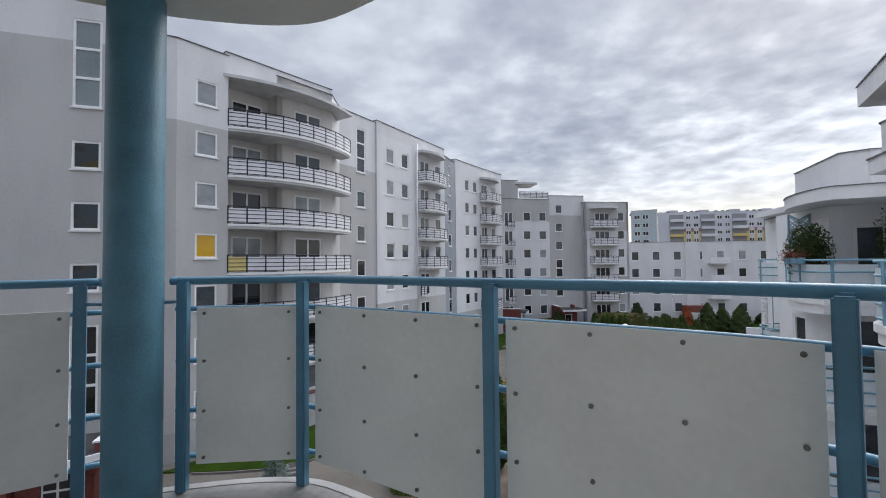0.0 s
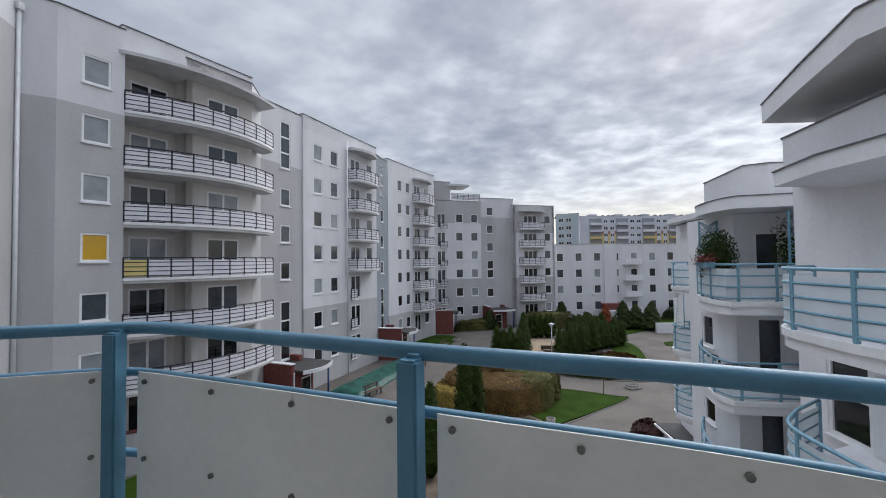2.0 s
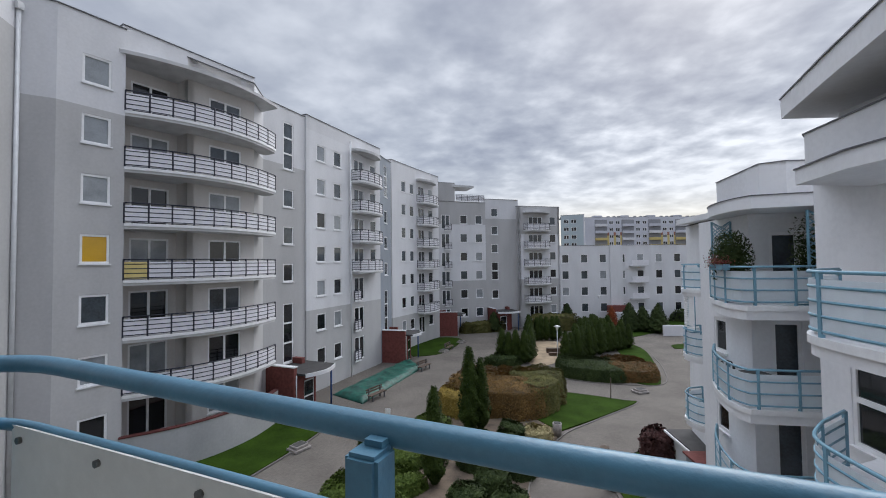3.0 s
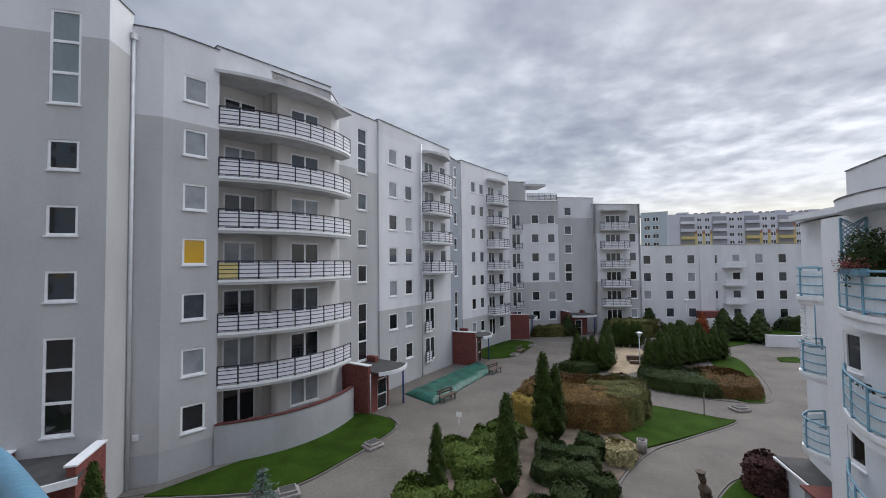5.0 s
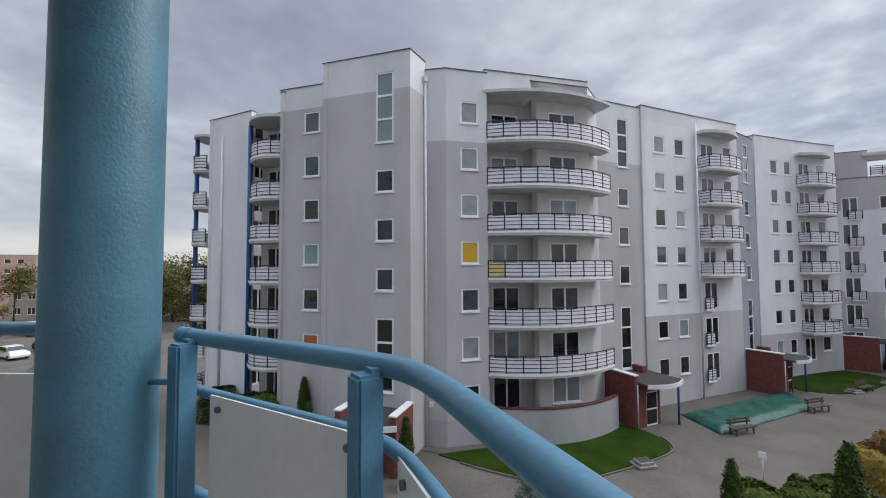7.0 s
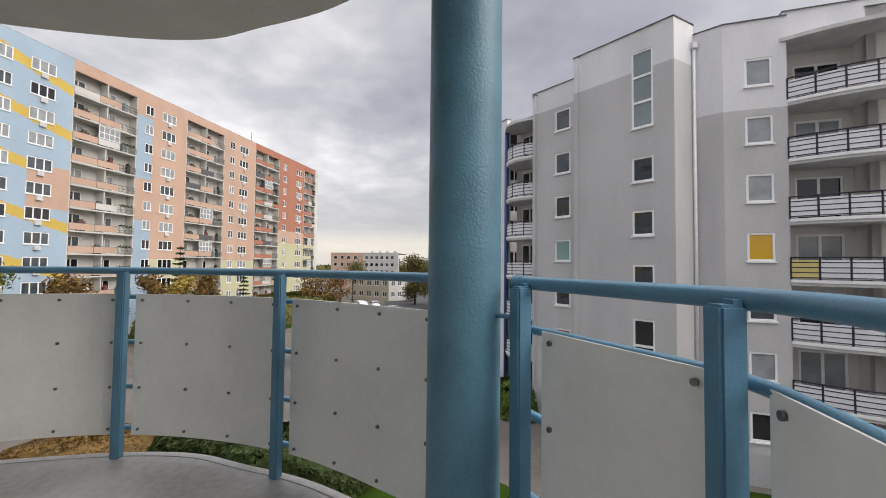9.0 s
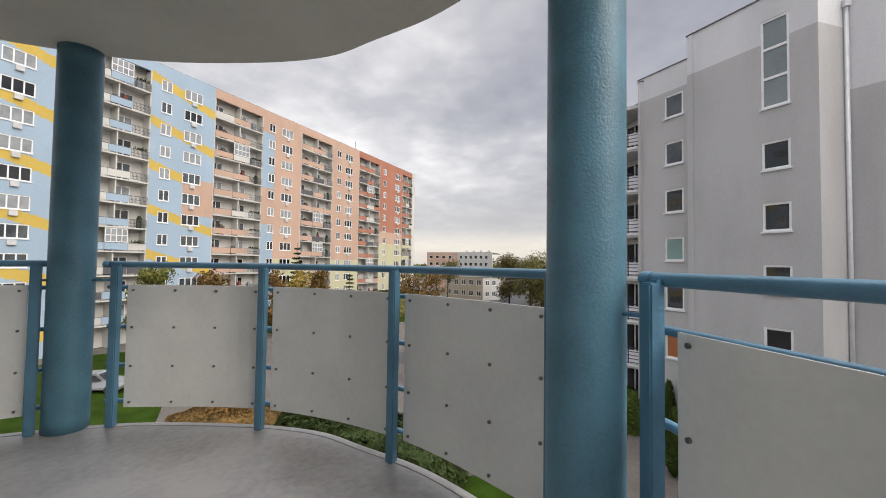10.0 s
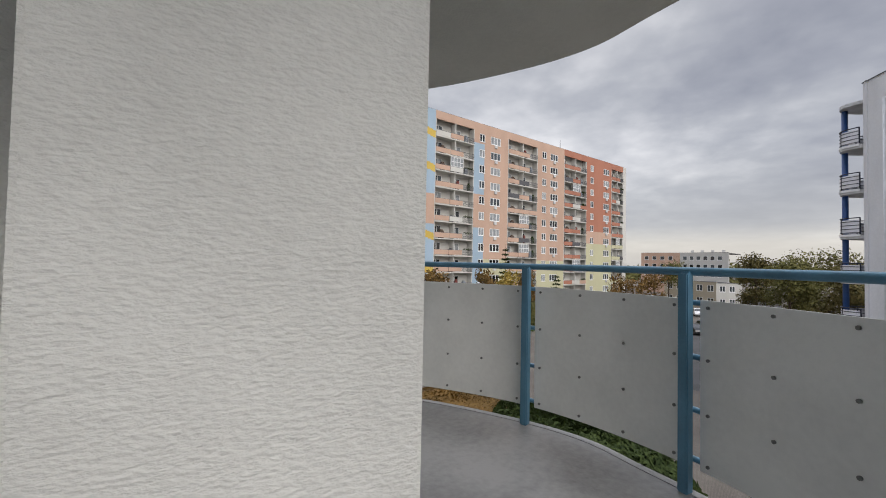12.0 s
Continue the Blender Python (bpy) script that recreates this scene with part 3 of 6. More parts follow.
rail_section(["G", "E"], (0, 0.10), "blue steel balustrade with grey boards along the balcony", 0, 0.934, 0.952)
rail_section(["D", "C", "B", "F"], (0.10, 0.10), "blue steel balustrade with curved grey screwed boards", 0, 0.934, 0.952)
rail_section(["A", "1", "3", "4", "5", "6"], (0.07, 0), "blue steel balustrade with grey screwed boards and rounded handrail", 1)
for c, p in ((COL1, POSTS["A"]), (COL1, POSTS["F"]), (COL2, POSTS["D"]), (COL2, POSTS["E"])):
    b = bmesh.new()
    d = (Vector(p) - Vector(c)).normalized()
    add_tube(b, [(*(Vector(c) + d * (COL_R - 0.01)), 0.985), (*p, 0.985)], 0.008, 8)
    solid("fixing_rod", b, M_RAIL, "thin blue steel rod tying the railing to the column", "rod", "column rods")

# ---- ground ----
GZ = -9.0
bm = bmesh.new()
add_box(bm, -1500, -1500, GZ - 0.5, 1500, 1500, GZ)
solid("ground", bm, M_PAVE, "grey block paving of the courtyard", "ground", kind="structure")


def patch(name, pts, h, m, label, category):
    b = bmesh.new()
    add_prism(b, spline(pts + [pts[0]], 5)[:-1], GZ, GZ + h)
    return solid(name, b, m, label, category, kind="structure")


# ---- grey and white apartment row ----
LV = [9.0 - 2.8 * k for k in range(7)]           # floor levels
WT = [9.86 - 2.8 * k for k in range(7)]          # window sills
rnd = random.Random(4)


def pick(k):
    return rnd.choice([G_NET, G_SKY, G_SKY, G_DARK]) if k < 4 else rnd.choice([G_NET, G_DARK, G_DARK, G_SKY])


def column_of(u, w=1.05, h=1.36, rows=range(7), pane=None, cols=1):
    return [(u, WT[k], w, h, cols, 1, pane or pick(k)) for k in rows]


def roof_of(parent, pts, z):
    b = bmesh.new()
    area = sum(a[0] * c[1] - c[0] * a[1] for a, c in zip(pts, pts[1:] + pts[:1]))
    mid = sum((Vector(p) for p in pts), Vector((0, 0))) / len(pts)
    pts = [tuple(Vector(p) + (mid - Vector(p)).normalized() * 0.55) for p in pts]
    add_prism(b, pts if area > 0 else pts[::-1], z - 0.3, z)
    part("roof", b, M_TAR, parent)


A = thing("apartment_building", "grey and white rendered apartment building with curved balconies", "building", (-17, 16, GZ), "courtyard apartment row")
S0, S1 = (-26.37, 10.17), (-23.30, 11.95)
T0, T1 = (-22.55, 11.27), (-17.65, 14.10)
K0, K1, BL, BR = (-18.23, 15.67), (-17.22, 16.41), (-16.01, 18.69), (-12.01, 26.20)
ST1, C2 = (-12.11, 31.44), (-12.0, 31.42)
# side wall beside the tower
uw = along(S0, S1, (-24.78, 11.09))
facade(A, S0, (-22.75, 12.26), GZ, 12.88, [(uw, WT[k] - 0.02, 1.15, 1.36, 1, 1, (G_SKY, G_SKY, G_DARK, G_GREEN, G_DARK, G_ORANGE)[k]) for k in range(6)], (11.45,), (M_GREY, M_LGREY))
# stair tower
ut = along(T0, T1, (-19.5, 13.03))
tw = [(ut, 8.4, 1.12, 4.1, 1, 3, G_PALE), (ut, 5.55, 1.12, 1.3, 1, 1, G_DARK), (ut, 2.75, 1.12, 1.3, 1, 1, G_DARK), (ut, -0.05, 1.12, 1.3, 1, 1, G_DARK), (ut, -5.65, 1.12, 4.1, 1, 3, G_DARK)]
facade(A, T0, T1, GZ, 13.6, tw, (11.45,), (M_GREY, M_LGREY))
facade(A, (-22.95, 12.2), T0, GZ, 13.6, (), (11.45,), (M_GREY, M_LGREY))
facade(A, T1, K0, GZ, 13.6, (), (11.45,), (M_GREY, M_LGREY))
facade(A, K0, K1, GZ, 13.08, (), (-7.5, 8.75), (M_BASE, M_GREY, M_LGREY))
um = along(K1, BL, (-16.80, 17.20))
facade(A, K1, BL, GZ, 13.08, [(um, WT[k], 1.12, 1.36, 1, 1, (G_NET, G_NET, G_NET, G_YELLOW, G_SKY, G_NET, G_DARK)[k]) for k in range(7)], (-7.5, 8.75), (M_BASE, M_GREY, M_LGREY))
dirn = (Vector(BR) - Vector(BL)).normalized()
inn = Vector((-dirn.y, dirn.x))
b0, b1 = Vector(BL) + inn * 1.5, Vector(BL) + inn * 1.5 + dirn * 3.1
b2, b3 = Vector(BL) + inn * 0.35 + dirn * 3.1, Vector(BL) + inn * 0.35 + dirn * 7.2
facade(A, BL, b0, GZ, 13.08, (), (), (M_GREY,), coping=False)
facade(A, b0, b1, GZ, 13.08, [(0.8, LV[k] + 0.06, 1.9, 2.15, 2, 1, (G_NET if k % 2 else G_DARK), False) for k in range(7)], (), (M_CREAM,))
facade(A, b1, b2, GZ, 13.08, (), (), (M_CREAM,))
facade(A, b2, b3, GZ, 13.08, [(1.2, LV[k] + 0.55, 2.0, 1.65, 2, 1, pick(k)) for k in range(7)], (), (M_CREAM,))
b4 = Vector(ST1) - Vector((0.33, 0.945)) * 4.2
facade(A, b3, b4, GZ, 13.08, (), (8.75,), (M_GREY, M_LGREY))
us = along(b4, ST1, (-12.87, 29.24))
facade(A, b4, ST1, GZ, 13.08, [(us, 8.45, 1.05, 3.6, 1, 3, G_SKY)] + [(us, z, 1.05, 1.36, 1, 1, G_SKY if z > 0 else G_DARK) for z in (5.6, 2.8, 0.0)] + [(us, -6.0, 1.05, 4.4, 1, 3, G_DARK)], (8.75,), (M_GREY, M_LGREY))
KIT1 = railing_kit(arc(BL, BR, 1.22, 16), [tuple(Vector(BR) + inn * 1.0), tuple(b0)], 1.05, 5, 1.0)
for k in range(6):
    place_balcony(KIT1, A, LV[k], ([0], M_YELLOWP) if k == 3 else None)
cn = bmesh.new()
add_prism(cn, arc(tuple(Vector(BL) - dirn * 0.3), tuple(Vector(BR) + dirn * 0.2), 1.1, 16) + [tuple(Vector(BR) + inn * 1.5), tuple(b0)], 11.84, 12.02)
part("canopy", cn, M_SLAB, A)
tr = bmesh.new()
add_band(tr, arc(tuple(Vector(BL) - dirn * 0.1), tuple(Vector(BR) + dirn * 0.1), 1.27, 16), GZ, -6.95, 0.25)
part("terrace_wall", tr, M_BASE, A)
tr = bmesh.new()
add_band(tr, arc(tuple(Vector(BL) - dirn * 0.1), tuple(Vector(BR) + dirn * 0.1), 1.27, 16), -6.95, -6.89, 0.31)
part("coping", tr, M_DRED, A)
pb = bmesh.new()
add_tube(pb, [(K0[0] + 0.12, K0[1] - 0.08, GZ), (K0[0] + 0.12, K0[1] - 0.08, 12.4)], 0.085, 10)
add_box(pb, K0[0] - 0.02, K0[1] - 0.22, 12.3, K0[0] + 0.26, K0[1] + 0.04, 12.6)
part("downpipe", pb, M_PIPE, A)
mk, _ = frame_of(K0, K1)
pb = bmesh.new()
add_box(pb, 0.22, -0.12, -6.75, 0.44, -0.003, -6.5, mk)
part("wall_lamp", pb, M_SILL, A, "small white lamp box on the wall")
facade(A, tuple(Vector(BL) + inn * 0.35), tuple(b3), 12.05, 13.45, (), (), (M_LGREY,))
roof_of(A, [(-21.6, 13.4), (-19.2, 15.4), tuple(Vector(K1) + inn * 1.2), tuple(b0), tuple(b1), tuple(b3), tuple(b4), ST1, (-21, 35), (-30, 18)], 12.85)

# second section
Bd = thing("apartment_building", "white and grey apartment building section with small balconies", "building", (-11, 34, GZ), "courtyard apartment row")
P2, Q2 = (-10.05, 37.1), (-8.35, 41.9)
facade(Bd, C2, P2, GZ, 13.28, column_of(along(C2, P2, (-11.6, 32.59)), 1.15) + column_of(along(C2, P2, (-10.87, 34.70)), 1.1), (-2.4, 12.2), (M_GREY, M_WHITE, M_LGREY))
d2 = (Vector(Q2) - Vector(P2)).normalized()
i2 = Vector((-d2.y, d2.x))
facade(Bd, P2, Q2, GZ, 13.28, [(0.5, LV[k] + 0.05, 1.6, 2.15, 2, 1, G_SKY if k < 4 else G_DARK, False) for k in range(7)] + [(3.2, LV[k] + 0.8, 1.1, 1.4, 1, 1, G_SKY) for k in range(4)], (-2.4,), (M_GREY, M_LGREY))
KIT2 = railing_kit([tuple(Vector(P2) + d2 * 0.15)] + arc(tuple(Vector(P2) + d2 * 0.15 - i2 * 0.9), tuple(Vector(P2) + d2 * 4.1 - i2 * 0.9), 0.35, 8) + [tuple(Vector(P2) + d2 * 4.1)], [], 1.05, 5, 1.0)
for k in range(4):
    place_balcony(KIT2, Bd, LV[k])
KITJ = railing_kit([tuple(Vector(P2) + d2 * 0.4 - i2 * 0.12), tuple(Vector(P2) + d2 * 1.4 - i2 * 0.12)], [tuple(Vector(P2) + d2 * 1.4), tuple(Vector(P2) + d2 * 0.4)], 1.0, 5, 0.5, slab_t=0.05)
for k in (4, 5, 6):
    place_balcony(KITJ, Bd, LV[k] + 0.02)
R2 = (-7.85, 45.2)
u2 = 1.2
facade(Bd, Q2, R2, GZ, 12.6, [(u2, 8.45, 1.0, 3.4, 1, 3, G_SKY)] + [(u2, z, 1.0, 1.36, 1, 1, G_SKY) for z in (5.6, 2.8, 0.0)] + [(u2, -6.0, 1.0, 4.4, 1, 3, G_DARK)], (), (M_BLUEGREY,))
pb = bmesh.new()
add_tube(pb, [(P2[0] + 0.1, P2[1] - 0.35, GZ), (P2[0] + 0.1, P2[1] - 0.35, 12.6)], 0.07, 8)
part("downpipe", pb, M_PIPE, Bd)
cn = bmesh.new()
add_prism(cn, arc(tuple(Vector(P2) - i2 * 0.6), tuple(Vector(P2) + d2 * 4.3 - i2 * 0.6), 0.6, 8) + [tuple(Vector(P2) + d2 * 4.3 + i2 * 0.1), tuple(Vector(P2) + i2 * 0.1)], 11.8, 12.05)
part("canopy", cn, M_SLAB, Bd)
facade(Bd, (-13.5, 32.1), C2, GZ, 13.28, (), (-2.4, 12.2), (M_GREY, M_WHITE, M_LGREY))
roof_of(Bd, [C2, P2, Q2, R2, (-18, 48), (-22, 35)], 12.6)

# third section
Cd = thing("apartment_building", "white apartment building section with stacked balconies", "building", (-6, 51, GZ), "courtyard apartment row")
C3, P3, Q3 = (-7.96, 46.40), (-5.77, 51.65), (-3.34, 56.86)
facade(Cd, C3, P3, GZ, 13.28, column_of(along(C3, P3, (-7.30, 48.38)), 1.0) + column_of(along(C3, P3, (-6.48, 50.14)), 1.0), (-5.0,), (M_GREY, M_WHITE))
facade(Cd, P3, Q3, GZ, 13.28, [(0.4, LV[k] + 0.05, 1.5, 2.15, 2, 1, G_DARK, False) for k in range(7)] + [(2.9, LV[k] + 0.8, 1.2, 1.4, 1, 1, pick(k)) for k in range(7)], (-5.0,), (M_GREY, M_LGREY))
d3 = (Vector(Q3) - Vector(P3)).normalized()
i3 = Vector((-d3.y, d3.x))
KIT3 = railing_kit([tuple(Vector(P3) + d3 * 0.1)] + arc(tuple(Vector(P3) + d3 * 0.1 - i3 * 0.9), tuple(Vector(P3) + d3 * 4.2 - i3 * 0.9), 0.4, 8) + [tuple(Vector(P3) + d3 * 4.2)], [], 1.05, 5, 1.0)
for k in range(6):
    place_balcony(KIT3, Cd, LV[k])
cn = bmesh.new()
add_prism(cn, arc(tuple(Vector(P3) - i3 * 0.5), tuple(Vector(P3) + d3 * 4.3 - i3 * 0.5), 0.6, 8) + [tuple(Vector(P3) + d3 * 4.3 + i3 * 0.1), tuple(Vector(P3) + i3 * 0.1)], 11.8, 12.05)
part("canopy", cn, M_SLAB, Cd)
facade(Cd, (-9.2, 46.9), C3, GZ, 13.28, (), (-5.0,), (M_GREY, M_WHITE))
C4 = (-3.59, 60.31)
facade(Cd, Q3, C4, GZ, 12.6, [(1.2, WT[k], 0.9, 1.36, 1, 1, G_SKY) for k in range(7)], (), (M_GREY,))
roof_of(Cd, [C3, P3, Q3, C4, (-14, 63), (-18, 48)], 12.6)

# fourth to sixth section, turned to close the yard
Dd = thing("apartment_building", "grey and white apartment building closing the courtyard", "building", (3, 62, GZ), "courtyard apartment row")
P4, Q4 = (3.43, 63.15), (8.71, 65.51)
w4 = [(along(C4, P4, (-3.22, 60.46)), LV[k] + 0.05, 1.35, 2.15, 2, 1, G_SKY, False) for k in range(7)]
w4 += [(along(C4, P4, (-0.46, 61.58)), WT[k], 1.2, 1.36, 1, 1, pick(k)) for k in range(1, 7)] + [(along(C4, P4, (1.85, 62.51)), WT[k], 1.2, 1.36, 1, 1, pick(k)) for k in range(1, 7)]
facade(Dd, C4, P4, GZ, 10.4, [w for w in w4 if w[1] < 8.5], (-1.5, 7.0), (M_GREY, M_WHITE, M_GREY))
m4, _ = frame_of(C4, P4)
facade(Dd, C4, tuple((m4 @ Vector((2.6, 0, 0))).to_2d()), 10.46, 13.2, (), (), (M_GREY,))
KIT4 = railing_kit([tuple((m4 @ Vector((2.8, -0.02, 0))).to_2d()), tuple((m4 @ Vector((7.4, -0.02, 0))).to_2d())], [tuple((m4 @ Vector((7.4, 2.4, 0))).to_2d()), tuple((m4 @ Vector((2.8, 2.4, 0))).to_2d())], 1.0, 5, 1.0, slab_t=0.05)
place_balcony(KIT4, Dd, 10.52)
cn = bmesh.new()
add_box(cn, 2.2, -0.3, 12.6, 5.6, 3.0, 12.9, m4)
part("canopy", cn, M_SLAB, Dd)
KJ4 = railing_kit([tuple((m4 @ Vector((0.9, -0.1, 0))).to_2d()), tuple((m4 @ Vector((2.0, -0.1, 0))).to_2d())], [tuple((m4 @ Vector((2.0, 0, 0))).to_2d()), tuple((m4 @ Vector((0.9, 0, 0))).to_2d())], 0.95, 5, 0.55, slab_t=0.05)
for k in range(1, 6):
    place_balcony(KJ4, Dd, LV[k] - 0.15)
facade(Dd, (3.3, 63.5), Q4, GZ, 11.05, [(1.1, z, 1.15, 1.36, 1, 1, G_SKY if z > 2 else G_DARK) for z in (8.3, 5.5, 2.7, -0.1, -1.5, -4.4)], (8.0,), (M_GREY, M_LGREY))
P6, Q6 = (8.66, 64.55), (15.46, 67.02)
facade(Dd, P6, Q6, GZ, 10.0, [(along(P6, Q6, (13.84, 66.43)) - 0.1, LV[k] + 0.85, 1.15, 1.36, 1, 1, pick(k)) for k in range(1, 7)] + [(1.7, LV[k] + 0.05, 2.4, 2.1, 3, 1, pick(k), False) for k in range(1, 7)], (-1.5, 5.6), (M_GREY, M_WHITE, M_GREY))
d6 = (Vector(Q6) - Vector(P6)).normalized()
i6 = Vector((-d6.y, d6.x))
KIT6 = railing_kit([tuple(Vector(P6) + d6 * 0.9)] + arc(tuple(Vector(P6) + d6 * 0.9 - i6 * 0.8), tuple(Vector(P6) + d6 * 5.1 - i6 * 0.8), 0.5, 8) + [tuple(Vector(P6) + d6 * 5.1)], [], 1.05, 5, 1.0)
for k in range(1, 6):
    place_balcony(KIT6, Dd, LV[k])
cn = bmesh.new()
add_prism(cn, arc(tuple(Vector(P6) + d6 * 0.8 - i6 * 0.7), tuple(Vector(P6) + d6 * 5.2 - i6 * 0.7), 0.6, 8) + [tuple(Vector(P6) + d6 * 5.2 + i6 * 0.1), tuple(Vector(P6) + d6 * 0.8 + i6 * 0.1)], 8.9, 9.1)
part("canopy", cn, M_SLAB, Dd)
facade(Dd, Q6, tuple(Vector(Q6) + i6 * 11), GZ, 10.0, (), (5.6,), (M_WHITE, M_GREY))
facade(Dd, tuple(Vector(P6) + i6 * 0.9), P6, GZ, 10.0, (), (), (M_GREY,))
roof_of(Dd, [C4, P4, Q4, Q6, tuple(Vector(Q6) + i6 * 11), (-8, 72)], 9.9)

# rear wing behind the tower
Ed = thing("apartment_building", "white rear wing with curved corner balconies and blue posts", "building", (-31, 10, GZ), "courtyard apartment row")
facade(Ed, (-34.4, 7.9), (-30.2, 9.58), GZ, 12.5, (), (), (M_WHITE,))
facade(Ed, (-36.0, 16.0), (-34.4, 7.9), GZ, 12.5, [(3.5, LV[k] - 0.3, 1.6, 2.1, 2, 1, G_DARK, False) for k in range(7)], (), (M_WHITE,))
facade(Ed, (-30.9, 10.6), (-26.5, 12.4), GZ, 12.5, [(0.6, LV[k] + 0.05, 1.7, 2.1, 2, 1, G_DARK, False) for k in range(7)], (), (M_CREAM,))
facade(Ed, (-26.7, 13.2), S0, GZ, 12.7, (), (11.45,), (M_GREY, M_LGREY))
KE = railing_kit(arc((-30.2, 9.62), (-26.6, 10.7), 0.85, 10), [(-26.6, 12.3), (-30.9, 10.8)], 1.05, 5, 1.0)
KF_PTS = spline([(-36.0, 11.6), (-37.3, 10.4), (-37.1, 8.6), (-36.2, 7.35), (-35.2, 7.1), (-34.5, 7.75)], 4)
KF = railing_kit(KF_PTS, [(-34.5, 8.0), (-35.0, 11.4)], 1.05, 5, 1.0)
for k in range(7):
    place_balcony(KE, Ed, LV[k] - 0.2)
    place_balcony(KF, Ed, LV[k] - 0.2)
for x, y in ((-29.9, 9.45), (-37.05, 9.4), (-35.9, 7.4), (-36.3, 11.2)):
    pb = bmesh.new()
    add_cyl(pb, x, y, GZ, 11.3, 0.16)
    part("post", pb, M_BLUEPOST, Ed, "bright blue round post")
for kit_pts in (arc((-30.2, 9.5), (-26.5, 10.6), 0.95, 10) + [(-26.5, 12.3), (-30.2, 10.8)], [(x, y) for x, y in KF_PTS] + [(-34.5, 8.0), (-35.0, 11.4)]):
    cn = bmesh.new()
    add_prism(cn, kit_pts, 11.3, 11.5)
    part("canopy", cn, M_SLAB, Ed)
for x, y in ((-32.9, 8.42),):
    pb = bmesh.new()
    add_tube(pb, [(x, y, GZ), (x, y, 11.0)], 0.09, 8)
    part("downpipe", pb, M_PIPE, Ed)
roof_of(Ed, [(-34.4, 7.9), (-30.9, 9.3), (-26.5, 12.4), (-27, 20), (-38, 16)], 12.3)

# ---- long painted slab block ----
Z = thing("apartment_block", "long eleven-storey painted slab block, blue to salmon", "building", (-60, -36, GZ), kind="")
M_SBLUE = mat("pale_blue_facade_paint", (0.34, 0.445, 0.55), 0.85, 0.05, 0.3, streak=0.5)
M_SYEL = mat("ochre_facade_paint", (0.58, 0.41, 0.09), 0.85, 0.05, 0.3)
M_SSAL = mat("salmon_facade_paint", (0.53, 0.36, 0.275), 0.85, 0.06, 0.3, streak=0.5)
M_SRED = mat("brick_red_facade_paint", (0.41, 0.175, 0.115), 0.85, 0.06, 0.3, streak=0.5)
M_SLIME = mat("pale_lime_facade_paint", (0.52, 0.50, 0.33), 0.85, 0.05, 0.3, streak=0.5)
M_SWHITE = mat("off_white_facade_paint", (0.58, 0.57, 0.54), 0.85, 0.06, 0.3, streak=0.5)
M_SCREAM = mat("beige_facade_paint", (0.50, 0.44, 0.34), 0.85, 0.06, 0.3, streak=0.5)
M_DARKGREY = mat("dark_grey_panel", (0.10, 0.10, 0.11), 0.6, 0.1)
SU = Vector((-0.943, 0.332)).normalized()
SP = Vector((-32.3, -45.2))


def sl(s, inn_=0.0):
    p = SP + SU * s + Vector((-SU.y, SU.x)) * inn_
    return (p.x, p.y)


SZ = [22.5 - 2.8 * k for k in range(11)]         # sills
SFL = [21.6 - 2.8 * k for k in range(11)]        # floors
wz = Z
# painted wall strips between the balcony bays: (from, to, colour upper, colour lower, level of change, window columns)
STRIPS = [(-38, -18, 0, (-36, -31, -27, -22)), (-12.0, 8.6, 0, (-9.5, -5.0, -0.2, 2.3)), (15.7, 24.3, 1, (16.9, 19.9)), (32.9, 41.6, 2, (34.2, 37.0)), (50.4, 59.4, 3, (51.9, 54.6)), (68.0, 78.8, 4, (69.6, 75.2))]
SMATS = (M_SBLUE, M_SYEL, M_SSAL, M_SRED, M_SLIME, M_SWHITE)


def slab_colour(style, s, z):
    if style in (0, 1):
        k = (z * 0.36 + s * 0.10) % 2.0
        if style == 1 and s > 20 and 7 < z < 12:
            return 2
        return 1 if k < 0.42 else 0
    if style == 2:
        if s < 35.4 and (z < 7 or 13 < z < 22):
            return 0
        if 35 < s and z < 1.5:
            return 4
        return 2
    if style == 3:
        return 4 if z < 1.5 else 2
    return 3 if z > 8.5 else (2 if z > 5.5 else 4)


for s0, s1, style, wins in STRIPS:
    m, L = frame_of(sl(s0), sl(s1))
    holes = []
    for i, w in enumerate(wins):
        wide = 2.55 if i % 2 else 1.35
        for k in range(11):
            holes.append((w - s0, SZ[k], wide, 1.4, 3 if i % 2 else 2, 1, rnd.choice((G_DARK, G_SKY, G_NET, G_NET, G_SKY))))
    bm = bmesh.new()
    us = cuts([0.0, L] + (np.arange(0.25, L - 0.1, 0.25) if style < 2 else np.arange(0.5, L - 0.2, 0.5)).tolist() + [x for h in holes for x in (h[0], h[0] + h[2])])
    zs = cuts([GZ, 25.7] + [z for h in holes for z in (h[1], h[1] + h[3])] + np.arange(-8, 25, 0.175 if style < 2 else 0.35).tolist())
    grid_wall(bm, m, us, zs, 0.3, lambda u, z: None if any(h[0] < u < h[0] + h[2] and h[1] < z < h[1] + h[3] for h in holes) else slab_colour(style, s0 + u, z))
    part("wall", bm, SMATS, Z)
    b = bmesh.new()
    add_box(b, 0.95, -0.22, -0.62, 1.6, -0.005, -0.12)
    grille = to_mesh("window_box", b, M_SLAB)
    for h in holes:
        ob = add_window(Z, m, *h)
        if h[2] > 2 and rnd.random() < 0.85:
            attach("window_box", grille, ob, Matrix())
BAYS = [(-18, -12, M_SWHITE), (8.6, 15.7, M_SWHITE), (24.3, 32.9, M_SSAL), (41.6, 50.4, M_SSAL), (59.4, 68.0, M_SRED), (78.8, 84.4, M_SRED)]
